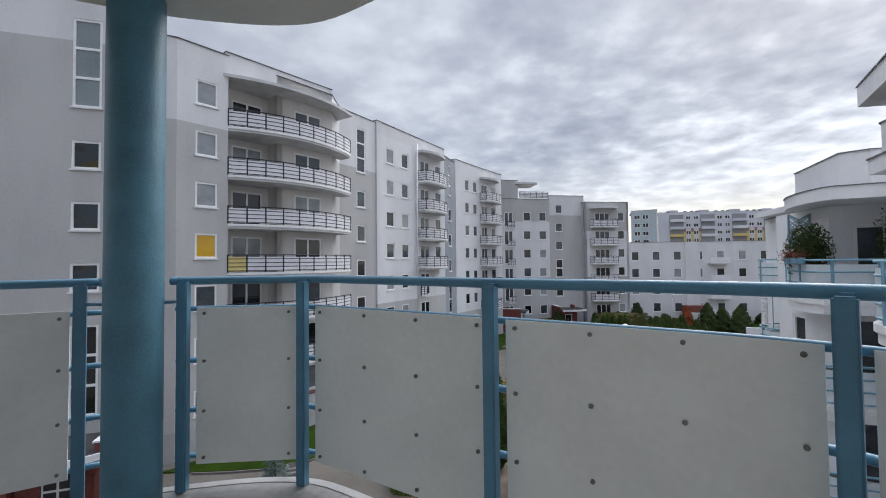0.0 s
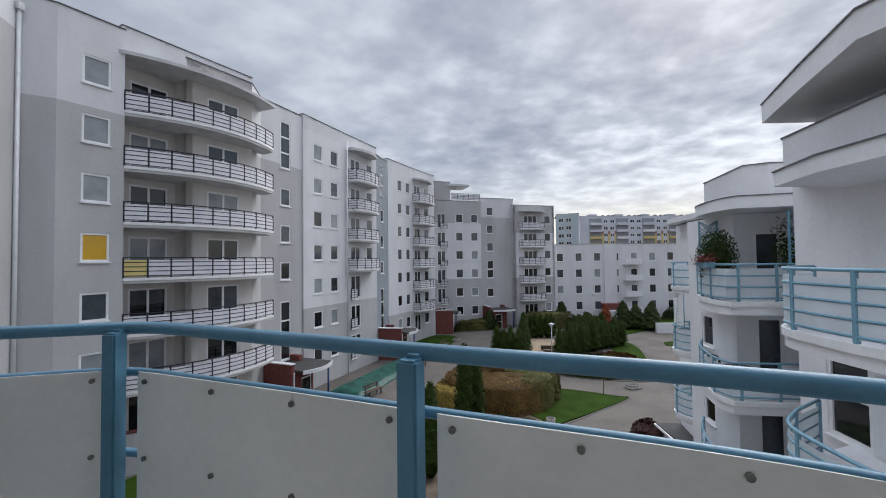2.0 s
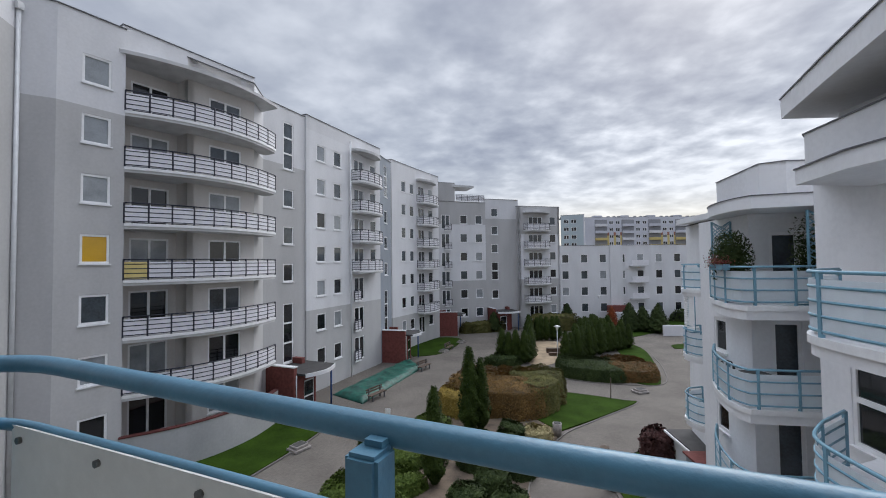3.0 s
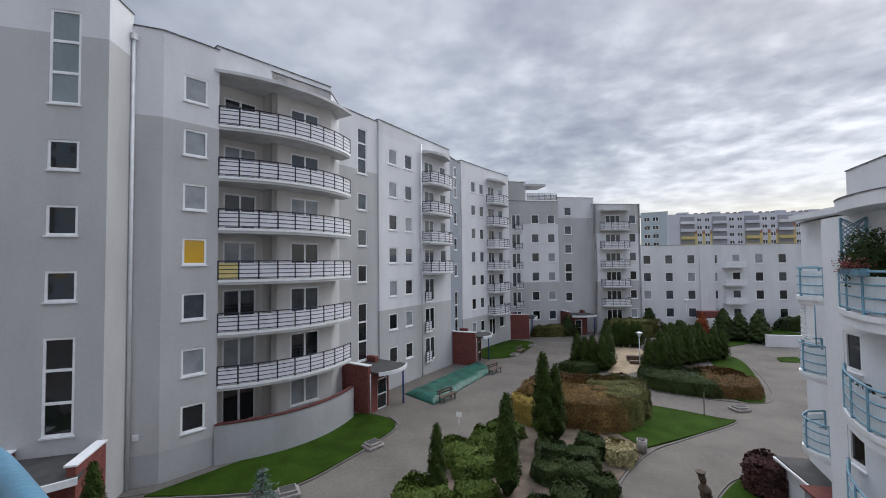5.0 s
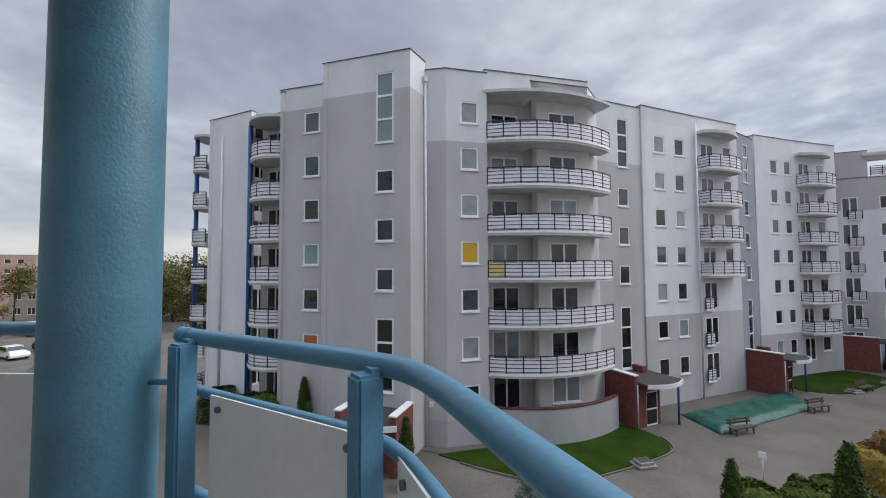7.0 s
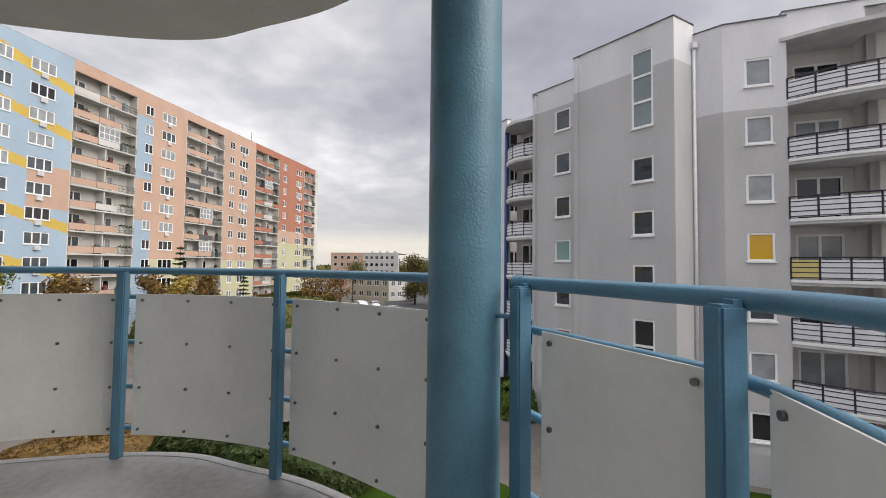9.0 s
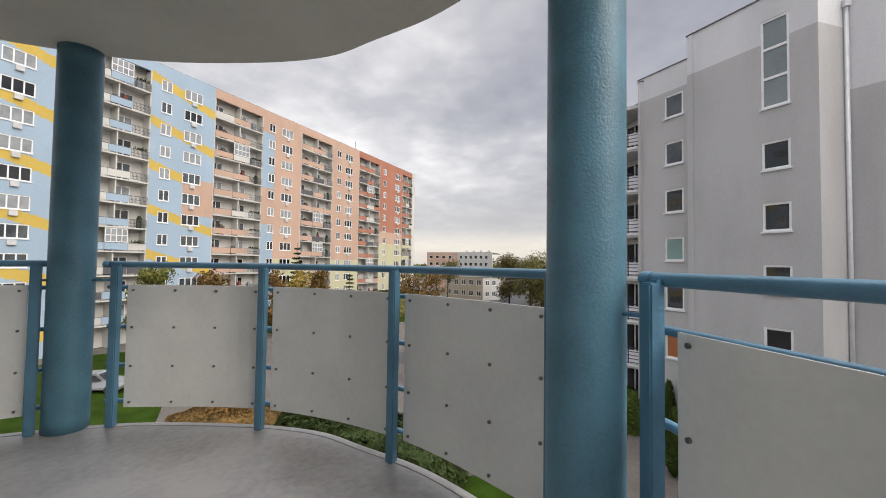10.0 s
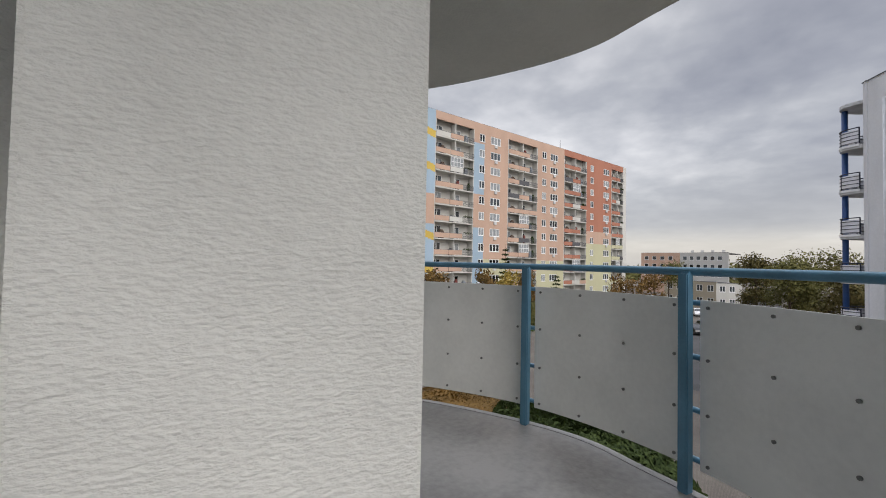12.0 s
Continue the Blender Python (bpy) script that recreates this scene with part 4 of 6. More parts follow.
for n, (s0, s1, pm) in enumerate(BAYS):
    bk = 1.25 if n < 5 else 0.9
    facade(Z, sl(s0, bk), sl(s1, bk), GZ, 25.7, [(u, SFL[k] + (0.1 if j % 2 else 0.8), 1.8, 2.05 if j % 2 else 1.4, 2, 1, rnd.choice((G_DARK, G_SKY, G_NET)), False) for k in range(11) for j, u in enumerate((0.6, (s1 - s0) / 2 + 0.4)) if u + 1.8 < s1 - s0], (), (M_SWHITE,))
    bm = bmesh.new()
    m, L = frame_of(sl(s0), sl(s1))
    add_box(bm, 0.002, 0, 24.35, L - 0.002, 0.3, 25.7, m)
    part("attic_wall", bm, (M_SBLUE, M_SBLUE, M_SSAL, M_SSAL, M_SRED, M_SRED)[n], Z)
    for s in (s0 + 0.08, (s0 + s1) / 2, s1 - 0.08):
        bm = bmesh.new()
        m, L = frame_of(sl(s, 0.004), sl(s, bk))
        add_box(bm, 0, -0.075, GZ, L, 0.075, 24.34, m)
        part("side_wall", bm, M_SWHITE, Z)
    out = -0.12
    kit = []
    b = bmesh.new()
    m, L = frame_of(sl(s0, out), sl(s1, out))
    add_box(b, 0.09, -0.05, -0.16, L - 0.09, bk - out, 0.0, m)
    slab_me = to_mesh("slab", b, M_SWHITE)
    fr = []
    for a, c in ((0.1, L * 0.36), (L * 0.37, L * 0.70), (L * 0.71, L - 0.1)):
        b = bmesh.new()
        add_box(b, a, 0.0, 0.14, c, 0.05, 0.92, m)
        fr.append(b)
    fm = []
    for i, b in enumerate(fr):
        fm.append(b)
    me1 = to_mesh("front", fm[0], pm if n else M_SBLUE)
    me2 = to_mesh("front", fm[1], pm if n > 1 else M_SBLUE)
    me3 = to_mesh("front", fm[2], pm)
    b = bmesh.new()
    a, c = L * 0.71, L - 0.1
    xs = [v for i in range(14) for v in (a + (c - a - 0.04) * i / 13, a + (c - a - 0.04) * i / 13 + 0.03)]
    zs = [0.14, 0.19, 0.5, 0.55, 0.95, 1.0]
    grid_wall(b, m, xs, zs, 0.03, lambda x, z: 0 if any(xs[i] < x < xs[i + 1] for i in range(0, 28, 2)) or any(zs[i] < z < zs[i + 1] for i in (0, 2, 4)) else None)
    bars = to_mesh("railing", b, M_DARKGREY)
    b = bmesh.new()
    add_box(b, 0.1, 0.0, 0.95, L - 0.1, 0.05, 1.0, m)
    top_rail = to_mesh("top_rail", b, M_DARKGREY)
    b = bmesh.new()
    for i in range(5):
        x = L * 0.37 + (L * 0.33 - 0.08) * i / 4
        add_box(b, x, 0.0, 1.0, x + 0.08, 0.06, 2.6, m)
    for z in (1.0, 1.75, 2.52):
        add_box(b, L * 0.37, 0.002, z, L * 0.70, 0.058, z + 0.08, m)
    glazing = to_mesh("glazing_frame", b, M_FRAME)
    b = bmesh.new()
    add_box(b, L * 0.375, 0.02, 1.0, L * 0.695, 0.035, 2.58, m)
    glazed = to_mesh("glazing", b, G_NET)
    clutter = []
    for i, (x, w, h, cm) in enumerate(((0.16, 0.9, 1.5, M_WOOD), (0.42, 0.7, 1.25, M_DARKGREY), (0.58, 0.5, 1.6, M_BRICK), (0.78, 0.6, 1.35, M_BLUEGREY), (0.88, 0.4, 1.5, L_DARK))):
        b = bmesh.new()
        add_box(b, L * x, 0.35, 0.0, L * x + w, 0.75, h * 0.85, m)
        add_box(b, L * x + w * 0.2, 0.4, h * 0.85, L * x + w * 0.75, 0.7, h, m)
        clutter.append(to_mesh("stored_box", b, cm))
    b = bmesh.new()
    rr = random.Random(40 + n)
    for _ in range(220):
        x, y, z = L * 0.74 + rr.uniform(0, L * 0.2), rr.gauss(-0.08, 0.06), 1.0 + abs(rr.gauss(0, 0.13))
        q0 = m @ Vector((x, y, z))
        d1, d2 = (Vector((rr.gauss(0, 0.07), rr.gauss(0, 0.07), rr.gauss(0, 0.07))) for _ in range(2))
        b.faces.new([b.verts.new(q0), b.verts.new(q0 + d1), b.verts.new(q0 + d2)])
    greens = to_mesh("balcony_plant", b, L_DARK)
    for k in range(11):
        o = attach("balcony", slab_me, Z, Matrix.Translation((0, 0, SFL[k])))
        attach("top_rail", top_rail, o, Matrix())
        if rnd.random() < 0.16:
            attach("glazing_frame", glazing, o, Matrix())
            attach("glazing", glazed, o, Matrix())
        for cl in clutter:
            if rnd.random() < 0.30:
                attach("stored_box", cl, o, Matrix())
        if rnd.random() < 0.35:
            attach("balcony_plant", greens, o, Matrix())
        open_end = rnd.random() < 0.75
        for j, me in enumerate((me1, me2, me3)):
            me_ = me
            if j == 2 and open_end:
                attach("railing", bars, o, Matrix())
                continue
            if n == 5 and k > 5:
                me_ = me.copy()
                me_.materials[0] = M_SLIME
            elif rnd.random() < 0.18:
                me_ = me.copy()
                me_.materials[0] = rnd.choice((M_DARKGREY, M_SWHITE, M_SBLUE if n < 2 else M_SSAL))
            attach("front", me_, o, Matrix())
bm = bmesh.new()
m, L = frame_of(sl(84.4), sl(85.9))
add_box(bm, 0, 0, GZ, L, 12, 25.7, m)
part("wall", bm, M_SWHITE, Z)
roof_of(Z, [sl(-38), sl(86), sl(86, 12), sl(-38, 12)], 25.75)
bm = bmesh.new()
for s in (18, 48, 62, 80):
    p = sl(s, 3)
    add_tube(bm, [(*p, 25.7), (*p, 28.8 if s == 62 else 27.0)], 0.05, 5)
part("antenna", bm, M_ROOFCAP, Z)

def leaves(bm, rng, n, place, size):
    """n small leaf blades; place() gives a point and the way out."""
    for _ in range(n):
        p, o = place(rng)
        a = Vector((rng.gauss(0, 1), rng.gauss(0, 1), rng.gauss(0, 1))).normalized()
        t = (a - o * a.dot(o) * 0.6).normalized()
        s = t.cross(o + a * 0.5).normalized()
        z = size * rng.uniform(0.6, 1.4)
        v = [bm.verts.new(p + t * z), bm.verts.new(p + s * z * 0.45 + o * z * 0.2), bm.verts.new(p - t * z), bm.verts.new(p - s * z * 0.45)]
        bm.faces.new(v)


# ---- own building further along the yard ----
R = thing("apartment_building", "white rendered apartment building with pale blue curved balconies", "building", (10, 11, GZ))
M_LBLUE = mat("pale_blue_railing_paint", (0.19, 0.36, 0.46), 0.45, 0.1)
M_RWHITE = mat("clean_white_render", (0.82, 0.82, 0.83), 0.85, 0.06, 0.6, 0.25, 40, streak=0.6)
M_RFLOOR = mat("dark_balcony_tiles", (0.12, 0.10, 0.095), 0.6, 0.2, 6)
M_RCAP = mat("grey_sheet_metal_edge", (0.16, 0.16, 0.17), 0.45, 0.15, 3, metal=0.3)
M_PWHITE = mat("white_translucent_panel", (0.84, 0.88, 0.90), 0.35, 0.05)
wt = M_PWHITE.node_tree
thru, blend = wt.nodes.new("ShaderNodeBsdfTranslucent"), wt.nodes.new("ShaderNodeMixShader")
thru.inputs[0].default_value, blend.inputs[0].default_value = (0.84, 0.89, 0.92, 1), 0.45
wt.links.new(wt.nodes["Principled BSDF"].outputs[0], blend.inputs[1]), wt.links.new(thru.outputs[0], blend.inputs[2]), wt.links.new(blend.outputs[0], wt.nodes["Material Output"].inputs[0])
BACK = [(12.6, 4.0), (12.6, 21.5)]
facade(R, (9.9, 16.4), (9.75, 13.3), GZ, 2.74, [(0.9, -2.0 - 2.8 * k, 0.8, 1.2, 1, 1, G_DARK) for k in range(2)], (), (M_RWHITE,), coping=False)
facade(R, (9.75, 13.3), (11.9, 12.9), GZ, 2.74, [(0.55, 0.05 - 2.8 * k, 0.8, 2.1, 1, 1, G_SKY, False) for k in range(3)], (), (M_RWHITE,), coping=False)
facade(R, (11.9, 12.9), (10.7, 10.8), GZ, 3.1, [(0.6, 0.02 - 2.8 * k, 0.9, 2.1, 1, 1, G_DARK, False) for k in range(1, 3)], (), (M_RWHITE,), coping=False)
facade(R, (10.7, 10.8), (9.3, 10.2), GZ, 3.1, (), (), (M_RWHITE,), coping=False)
facade(R, (9.3, 10.2), (8.9, 4.0), GZ, 3.1, [(0.85, 0.0 - 2.8 * k, 1.15, 2.05, 1, 2, G_DARK) for k in range(1, 4)], (), (M_RWHITE,), coping=False)
facade(R, (8.9, 4.0), (8.6, -3.0), GZ, 3.9, (), (), (M_RWHITE,))
facade(R, (12.0, 21.5), (11.2, 16.4), GZ, 3.0, (), (), (M_RWHITE,))
facade(R, (11.2, 16.4), (9.9, 16.4), GZ, 2.74, (), (), (M_RWHITE,), coping=False)
MID = spline([(9.5, 14.9), (8.95, 14.0), (8.55, 13.0), (8.32, 12.0), (8.42, 11.42)], 4) + [(9.4, 11.3), (10.6, 11.25)]
KR1 = railing_kit(MID, [(10.8, 13.0), (9.85, 13.5), (9.95, 14.9)], 1.1, 4, 0.95, M_LBLUE, M_PWHITE, 0.35, slab_mat=M_RWHITE)
KR2 = railing_kit([(8.2, 8.3)] + spline([(7.3, 7.7), (6.65, 7.05), (6.48, 6.3), (6.5, 5.0), (6.9, 3.6)], 4) + [(8.6, 3.4)], [(8.85, 4.0), (9.15, 8.7)], 1.1, 5, 1.15, M_LBLUE, M_PWHITE, 0.30, slab_mat=M_RWHITE)
KR3 = railing_kit([(11.4, 19.3)] + spline([(10.7, 19.1), (10.25, 18.5), (10.3, 17.7), (10.7, 17.3)], 4) + [(11.3, 17.1)], [(11.35, 17.2), (11.6, 19.2)], 1.1, 4, 0.9, M_LBLUE, M_PWHITE, 0.25, slab_mat=M_RWHITE)
for k in range(3):
    place_balcony(KR1, R, -2.8 * k)
    place_balcony(KR2, R, -2.8 * k)
    place_balcony(KR3, R, -2.8 * k)


def slab_part(name, pts, z0, z1, m, cap=True):
    b = bmesh.new()
    area = sum(p[0] * q[1] - q[0] * p[1] for p, q in zip(pts, pts[1:] + pts[:1]))
    pts = pts if area > 0 else pts[::-1]
    add_prism(b, pts, z0, z1)
    part(name, b, m, R)
    if cap:
        mid = sum((Vector(p) for p in pts), Vector((0, 0))) / len(pts)
        b = bmesh.new()
        add_prism(b, [tuple(Vector(p) + (Vector(p) - mid).normalized() * 0.035) for p in pts], z1, z1 + 0.028)
        part("coping", b, M_RCAP, R, "dark sheet-metal roof edge")


slab_part("canopy", spline([(9.9, 15.2), (9.25, 14.6), (8.85, 13.5), (8.72, 12.4), (8.85, 11.75)], 4) + [(10.75, 11.2), (11.8, 12.8), (12.2, 15.2)], 2.75, 3.1, M_RWHITE)
slab_part("attic", [(9.75, 14.9), (9.25, 12.0), (9.75, 11.65), (12.4, 11.65), (12.4, 14.9)], 3.15, 4.05, M_RWHITE)
slab_part("canopy", [(7.45, 8.3), (7.1, 6.8), (7.2, 3.6), (11.0, 3.6), (11.0, 8.9)], 2.80, 3.1, M_RWHITE)
slab_part("attic", [(8.0, 8.75), (7.75, 6.5), (7.8, 3.6), (12.0, 3.6), (12.0, 10.6), (9.6, 10.4)], 3.15, 3.95, M_RWHITE)
slab_part("attic", [(9.1, 9.2), (8.9, 4.0), (12.0, 4.0), (12.0, 9.4)], 4.0, 4.55, M_RWHITE, False)
slab_part("roof", [(8.1, 9.5), (7.35, 7.4), (6.75, 5.6), (7.3, 3.4), (12.4, 3.4), (12.4, 9.6)], 4.55, 5.0, M_RWHITE)
slab_part("attic", [(11.3, 21.0), (10.9, 16.0), (13.5, 16.0), (13.5, 21.0)], 3.06, 3.3, M_RWHITE, False)
# shading slats on a further balcony
b = bmesh.new()
slats = thing("balcony_blind", "white slatted sunblind on a further balcony", "blind", (10.3, 18.0, -1.7))
for i in range(15):
    sb_ = bmesh.new()
    add_band(sb_, [(10.75, 19.05), (10.28, 18.45), (10.33, 17.7)], -1.62 + 0.093 * i, -1.62 + 0.093 * i + 0.055, 0.02)
    part("slat", sb_, M_FRAME, slats)
for x, y in ((10.76, 19.06), (10.33, 17.68)):
    sb_ = bmesh.new()
    add_tube(sb_, [(x, y, -1.72), (x, y, -0.25)], 0.02, 6)
    part("post", sb_, M_LBLUE, slats)
# things on the rounded balcony
def pot_plant(name, x, y, z, r, h, m, label, n=900, pot=None, seed=3):
    top = thing(name, label, "plant", (x, y, z))
    b = bmesh.new()
    add_cyl(b, x, y, z, z + 0.32, 0.14, 0.18, 12)
    part("pot", b, pot or M_LBLUE, top)
    rng = random.Random(seed)
    b = bmesh.new()
    add_tube(b, [(x, y, z + 0.3), (x, y, z + 0.3 + h * 0.5)], 0.02, 6)
    part("stem", b, M_BARK, top)
    b = bmesh.new()

    def place(g):
        o = Vector((g.gauss(0, 1), g.gauss(0, 1), g.gauss(0, 1))).normalized()
        return Vector((x, y, z + 0.32 + h * 0.55)) + Vector((o.x * r, o.y * r, o.z * h * 0.55)) * g.uniform(0.4, 1.05), o
    leaves(b, rng, n, place, 0.045)
    part("foliage", b, m, top)


pot_plant("potted_tree", 8.95, 12.9, 0.0, 0.58, 1.75, L_DARK, "dark round potted tree on the balcony", 5200)
for i, (x, y) in enumerate(((8.62, 12.75), (8.52, 12.45), (8.44, 12.1))):
    top = thing("flower_box", "balcony flower box with red and pink flowers", "flower box", (x, y, 1.0), "flower boxes")
    b = bmesh.new()
    add_box(b, x - 0.32, y - 0.14, 1.0, x - 0.10, y + 0.14, 1.17)
    part("box", b, M_LBLUE, top)
    for nm, mm, n, sz in (("leaves", L_JUNIPER, 260, 0.035), ("flowers", L_RED, 260, 0.032)):
        b = bmesh.new()
        rr = random.Random(5 + i + n)
        leaves(b, rr, n, lambda g: (Vector((x - 0.22 + g.gauss(0, 0.13), y + g.gauss(0, 0.13), 1.22 + g.gauss(0, 0.09))), Vector((0, 0, 1))), sz)
        part(nm, b, mm, top)
for nm, x0, y0, x1, y1, z0, z1 in (("trellis", 10.15, 11.5, 11.0, 11.5, 1.0, 2.65), ("trellis", 9.2, 14.3, 9.75, 14.2, 1.5, 2.6)):
    top = thing(nm, "blue wooden lattice trellis with climbing plants on the balcony", "trellis", (x0, y0, 0.0), "balcony trellises")
    d = Vector((x1 - x0, y1 - y0))
    for k in range(2):
        b = bmesh.new()
        p = Vector((x0, y0)) + d * k
        add_box(b, p.x - 0.025, p.y - 0.025, 0.0, p.x + 0.025, p.y + 0.025, z1)
        part("post", b, M_LBLUE, top)
    for k in range(8):
        for sgn in (1, -1):
            zc = z0 + (z1 - z0) * (k + 0.5) / 8
            a_ = (x0, y0, max(z0, min(z1, zc - 0.3 * sgn)))
            c_ = (x1, y1, max(z0, min(z1, zc + 0.3 * sgn)))
            b = bmesh.new()
            add_tube(b, [a_, c_], 0.016, 4)
            part("slat", b, M_LBLUE, top)
for i, (x, y, r, h) in enumerate(((10.25, 11.85, 0.34, 2.0), (10.7, 11.8, 0.42, 2.2), (10.45, 11.75, 0.42, 1.5))):
    pot_plant("climbing_plant", x, y, 0.0, r, h, L_JUNIPER if i % 2 else L_DARK, "leafy climbing plant against the trellis", 800, seed=9 + i)
M_DPLAST = mat("dark_green_plastic", (0.02, 0.024, 0.024), 0.4, 0.1)
tb = thing("garden_table", "round dark plastic garden table on the lower balcony", "table", (9.2, 12.4, -2.8))
b = bmesh.new()
add_cyl(b, 9.2, 12.4, -2.10, -2.06, 0.42, 0.42, 24)
part("tabletop", b, M_DPLAST, tb)
for a_ in range(4):
    b = bmesh.new()
    c_, s_ = math.cos(a_ * 1.571 + 0.6), math.sin(a_ * 1.571 + 0.6)
    add_tube(b, [(9.2 + 0.32 * c_, 12.4 + 0.32 * s_, -2.8), (9.2 + 0.26 * c_, 12.4 + 0.26 * s_, -2.10)], 0.022, 6)
    part("leg", b, M_DPLAST, tb)
ch = thing("garden_chair", "dark plastic garden chair beside the round table", "chair", (9.05, 13.2, -2.8))
b = bmesh.new()
add_box(b, 8.82, 12.98, -2.40, 9.28, 13.42, -2.36)
part("seat", b, M_DPLAST, ch)
for i in range(5):
    b = bmesh.new()
    add_tube(b, [(8.86 + 0.095 * i, 13.42, -2.38), (8.86 + 0.095 * i, 13.50, -1.98)], 0.014, 6)
    part("back_slat", b, M_DPLAST, ch)
b = bmesh.new()
add_tube(b, [(8.82, 13.44, -2.2), (8.88, 13.5, -1.98), (9.05, 13.51, -1.93), (9.22, 13.5, -1.98), (9.28, 13.44, -2.2)], 0.022, 6)
part("back_rail", b, M_DPLAST, ch)
for x, y in ((8.85, 13.0), (9.25, 13.0), (8.85, 13.4), (9.25, 13.4)):
    b = bmesh.new()
    add_tube(b, [(x, y, -2.8), (x, y, -2.40)], 0.02, 6)
    part("leg", b, M_DPLAST, ch)
tg = thing("storage_box", "dark red-brown storage chest on the lowest balcony", "box", (9.35, 12.6, -5.6))
b = bmesh.new()
add_box(b, 8.95, 12.3, -5.6, 9.7, 12.75, -5.2)
part("body", b, mat("red_brown_plastic", (0.08, 0.022, 0.018), 0.5, 0.15), tg)
b = bmesh.new()
add_box(b, 8.92, 12.27, -5.2, 9.73, 12.78, -5.14)
part("lid", b, M_DPLAST, tg)

# ---- far buildings ----
Fd = thing("apartment_building", "low four-storey pale apartment building behind the trees", "building", (30, 73, GZ))
p, q = (15.6, 71.6), (62.0, 76.5)
facade(Fd, p, q, GZ, 3.9, [(u, 0.9 - 2.8 * k, 1.25, 1.5, 1, 1, pick(k + 1)) for u in np.arange(1.2, 44, 3.3).tolist() for k in range(4)], (), (M_LGREY,))
roof_of(Fd, [p, q, (61, 88), (14, 84)], 3.8)
mf, _ = frame_of(p, q)
for u in (9.6, 26.1):
    b = bmesh.new()
    add_box(b, u, -0.25, GZ, u + 2.2, -0.004, 3.9, mf)
    part("stair_bay", b, M_LGREY, Fd)
for u in (13.0, 29.6):
    for k in range(4):
        b = bmesh.new()
        add_box(b, u, -1.1, 0.2 - 2.8 * k, u + 2.9, -0.004, 0.35 - 2.8 * k, mf)
        o_ = part("balcony", b, M_SLAB, Fd)
        b = bmesh.new()
        add_box(b, u, -1.1, 0.35 - 2.8 * k, u + 2.9, -1.04, 1.3 - 2.8 * k, mf)
        attach("panel", to_mesh("panel", b, M_PANELW), o_, None)
b = bmesh.new()
add_box(b, 8.8, -1.6, GZ, 12.4, -0.26, -6.4, mf)
part("porch", b, M_BRICK, Fd, "brick-red entrance porch")
M_FARB = mat("far_grey_panel", (0.60, 0.61, 0.66), 0.9, 0.06, 0.1)
M_FARY = mat("far_yellow_panel", (0.62, 0.50, 0.20), 0.9, 0.06, 0.1)
M_FARR = mat("far_brick_red_panel", (0.36, 0.17, 0.12), 0.9, 0.08, 0.1)
# grey with the shade of balcony recesses painted in; plain grey on chimneys
M_FARD = mat("far_recess_shade_and_chimney_grey", (0.30, 0.305, 0.32), 0.9, 0.1, 0.1)
Gd = thing("apartment_block", "distant eleven-storey slab block, grey with yellow and red patches", "building", (60, 175, GZ))
p, q = (47.5, 168), (150, 178)
bays = list(range(4, 97, 11))
facade(Gd, p, q, GZ, 18.6, [(u, 15.8 - 2.8 * k, 1.7, 1.3, 2, 1, G_DARK if (int(u) * 7 + k) % 3 else G_SKY, False) for b0 in bays for u in (b0 + 5.9, b0 + 8.6) for k in range(6)], (), (M_FARB,))
m, L = frame_of(p, q)
for i, u in enumerate(bays):
    # flat dark sheet before the wall, its colour imitating a shaded recess
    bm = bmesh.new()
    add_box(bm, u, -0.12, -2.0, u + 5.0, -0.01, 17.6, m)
    part("bay_shade_sheet", bm, M_FARD, Gd)
    for k in range(6):
        bm = bmesh.new()
        add_box(bm, u + 0.1, -1.1, 14.9 - 2.8 * k, u + 4.9, -0.13, 15.9 - 2.8 * k, m)
        part("balcony", bm, M_FARY if i % 3 != 1 and 1 < k < 5 else (M_FARB if (i + k) % 3 else M_LGREY), Gd)
    if i % 3 != 1:
        top = 13.6 if i % 2 else 11.2
        for z0, z1, mm in ((-2.0, top, M_FARY), (top, top + 1.3, M_FARR)):
            for a0, a1 in ((5.05, 5.85), (7.65, 8.55), (10.35, 10.95)):
                bm = bmesh.new()
                add_box(bm, u + a0, -0.06, z0, u + a1, -0.005, z1, m)
                part("colour_panel", bm, mm, Gd)
    bm = bmesh.new()
    add_box(bm, u + 0.6, 1.5, 18.5, u + 3.8, 4.5, 19.5, m)
    part("roof_housing", bm, M_FARB, Gd)
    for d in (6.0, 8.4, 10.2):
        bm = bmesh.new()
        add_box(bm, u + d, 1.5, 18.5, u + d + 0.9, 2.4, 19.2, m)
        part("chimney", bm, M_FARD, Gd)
roof_of(Gd, [p, q, (149, 190), (46, 180)], 18.5)
Kd = thing("apartment_block", "distant pale grey-teal block behind the low building", "building", (38, 150, GZ))
facade(Kd, (34.0, 150.0), (41.5, 147.0), GZ, 17.6, [(u, 14.6 - 2.8 * k, 1.8, 1.4, 2, 1, G_DARK, False) for u in (1.0, 3.6) for k in range(6)], (), (mat("far_teal_panel", (0.44, 0.51, 0.54), 0.9, 0.05, 0.1),))
facade(Kd, (41.5, 147.0), (44.0, 160.0), GZ, 17.6, (), (), (M_FARB,))
roof_of(Kd, [(34, 150), (41.5, 147), (44, 160), (36, 163)], 17.5)
Hd = thing("apartment_block", "pale orange low block far behind the car park", "building", (-170, 10, GZ))
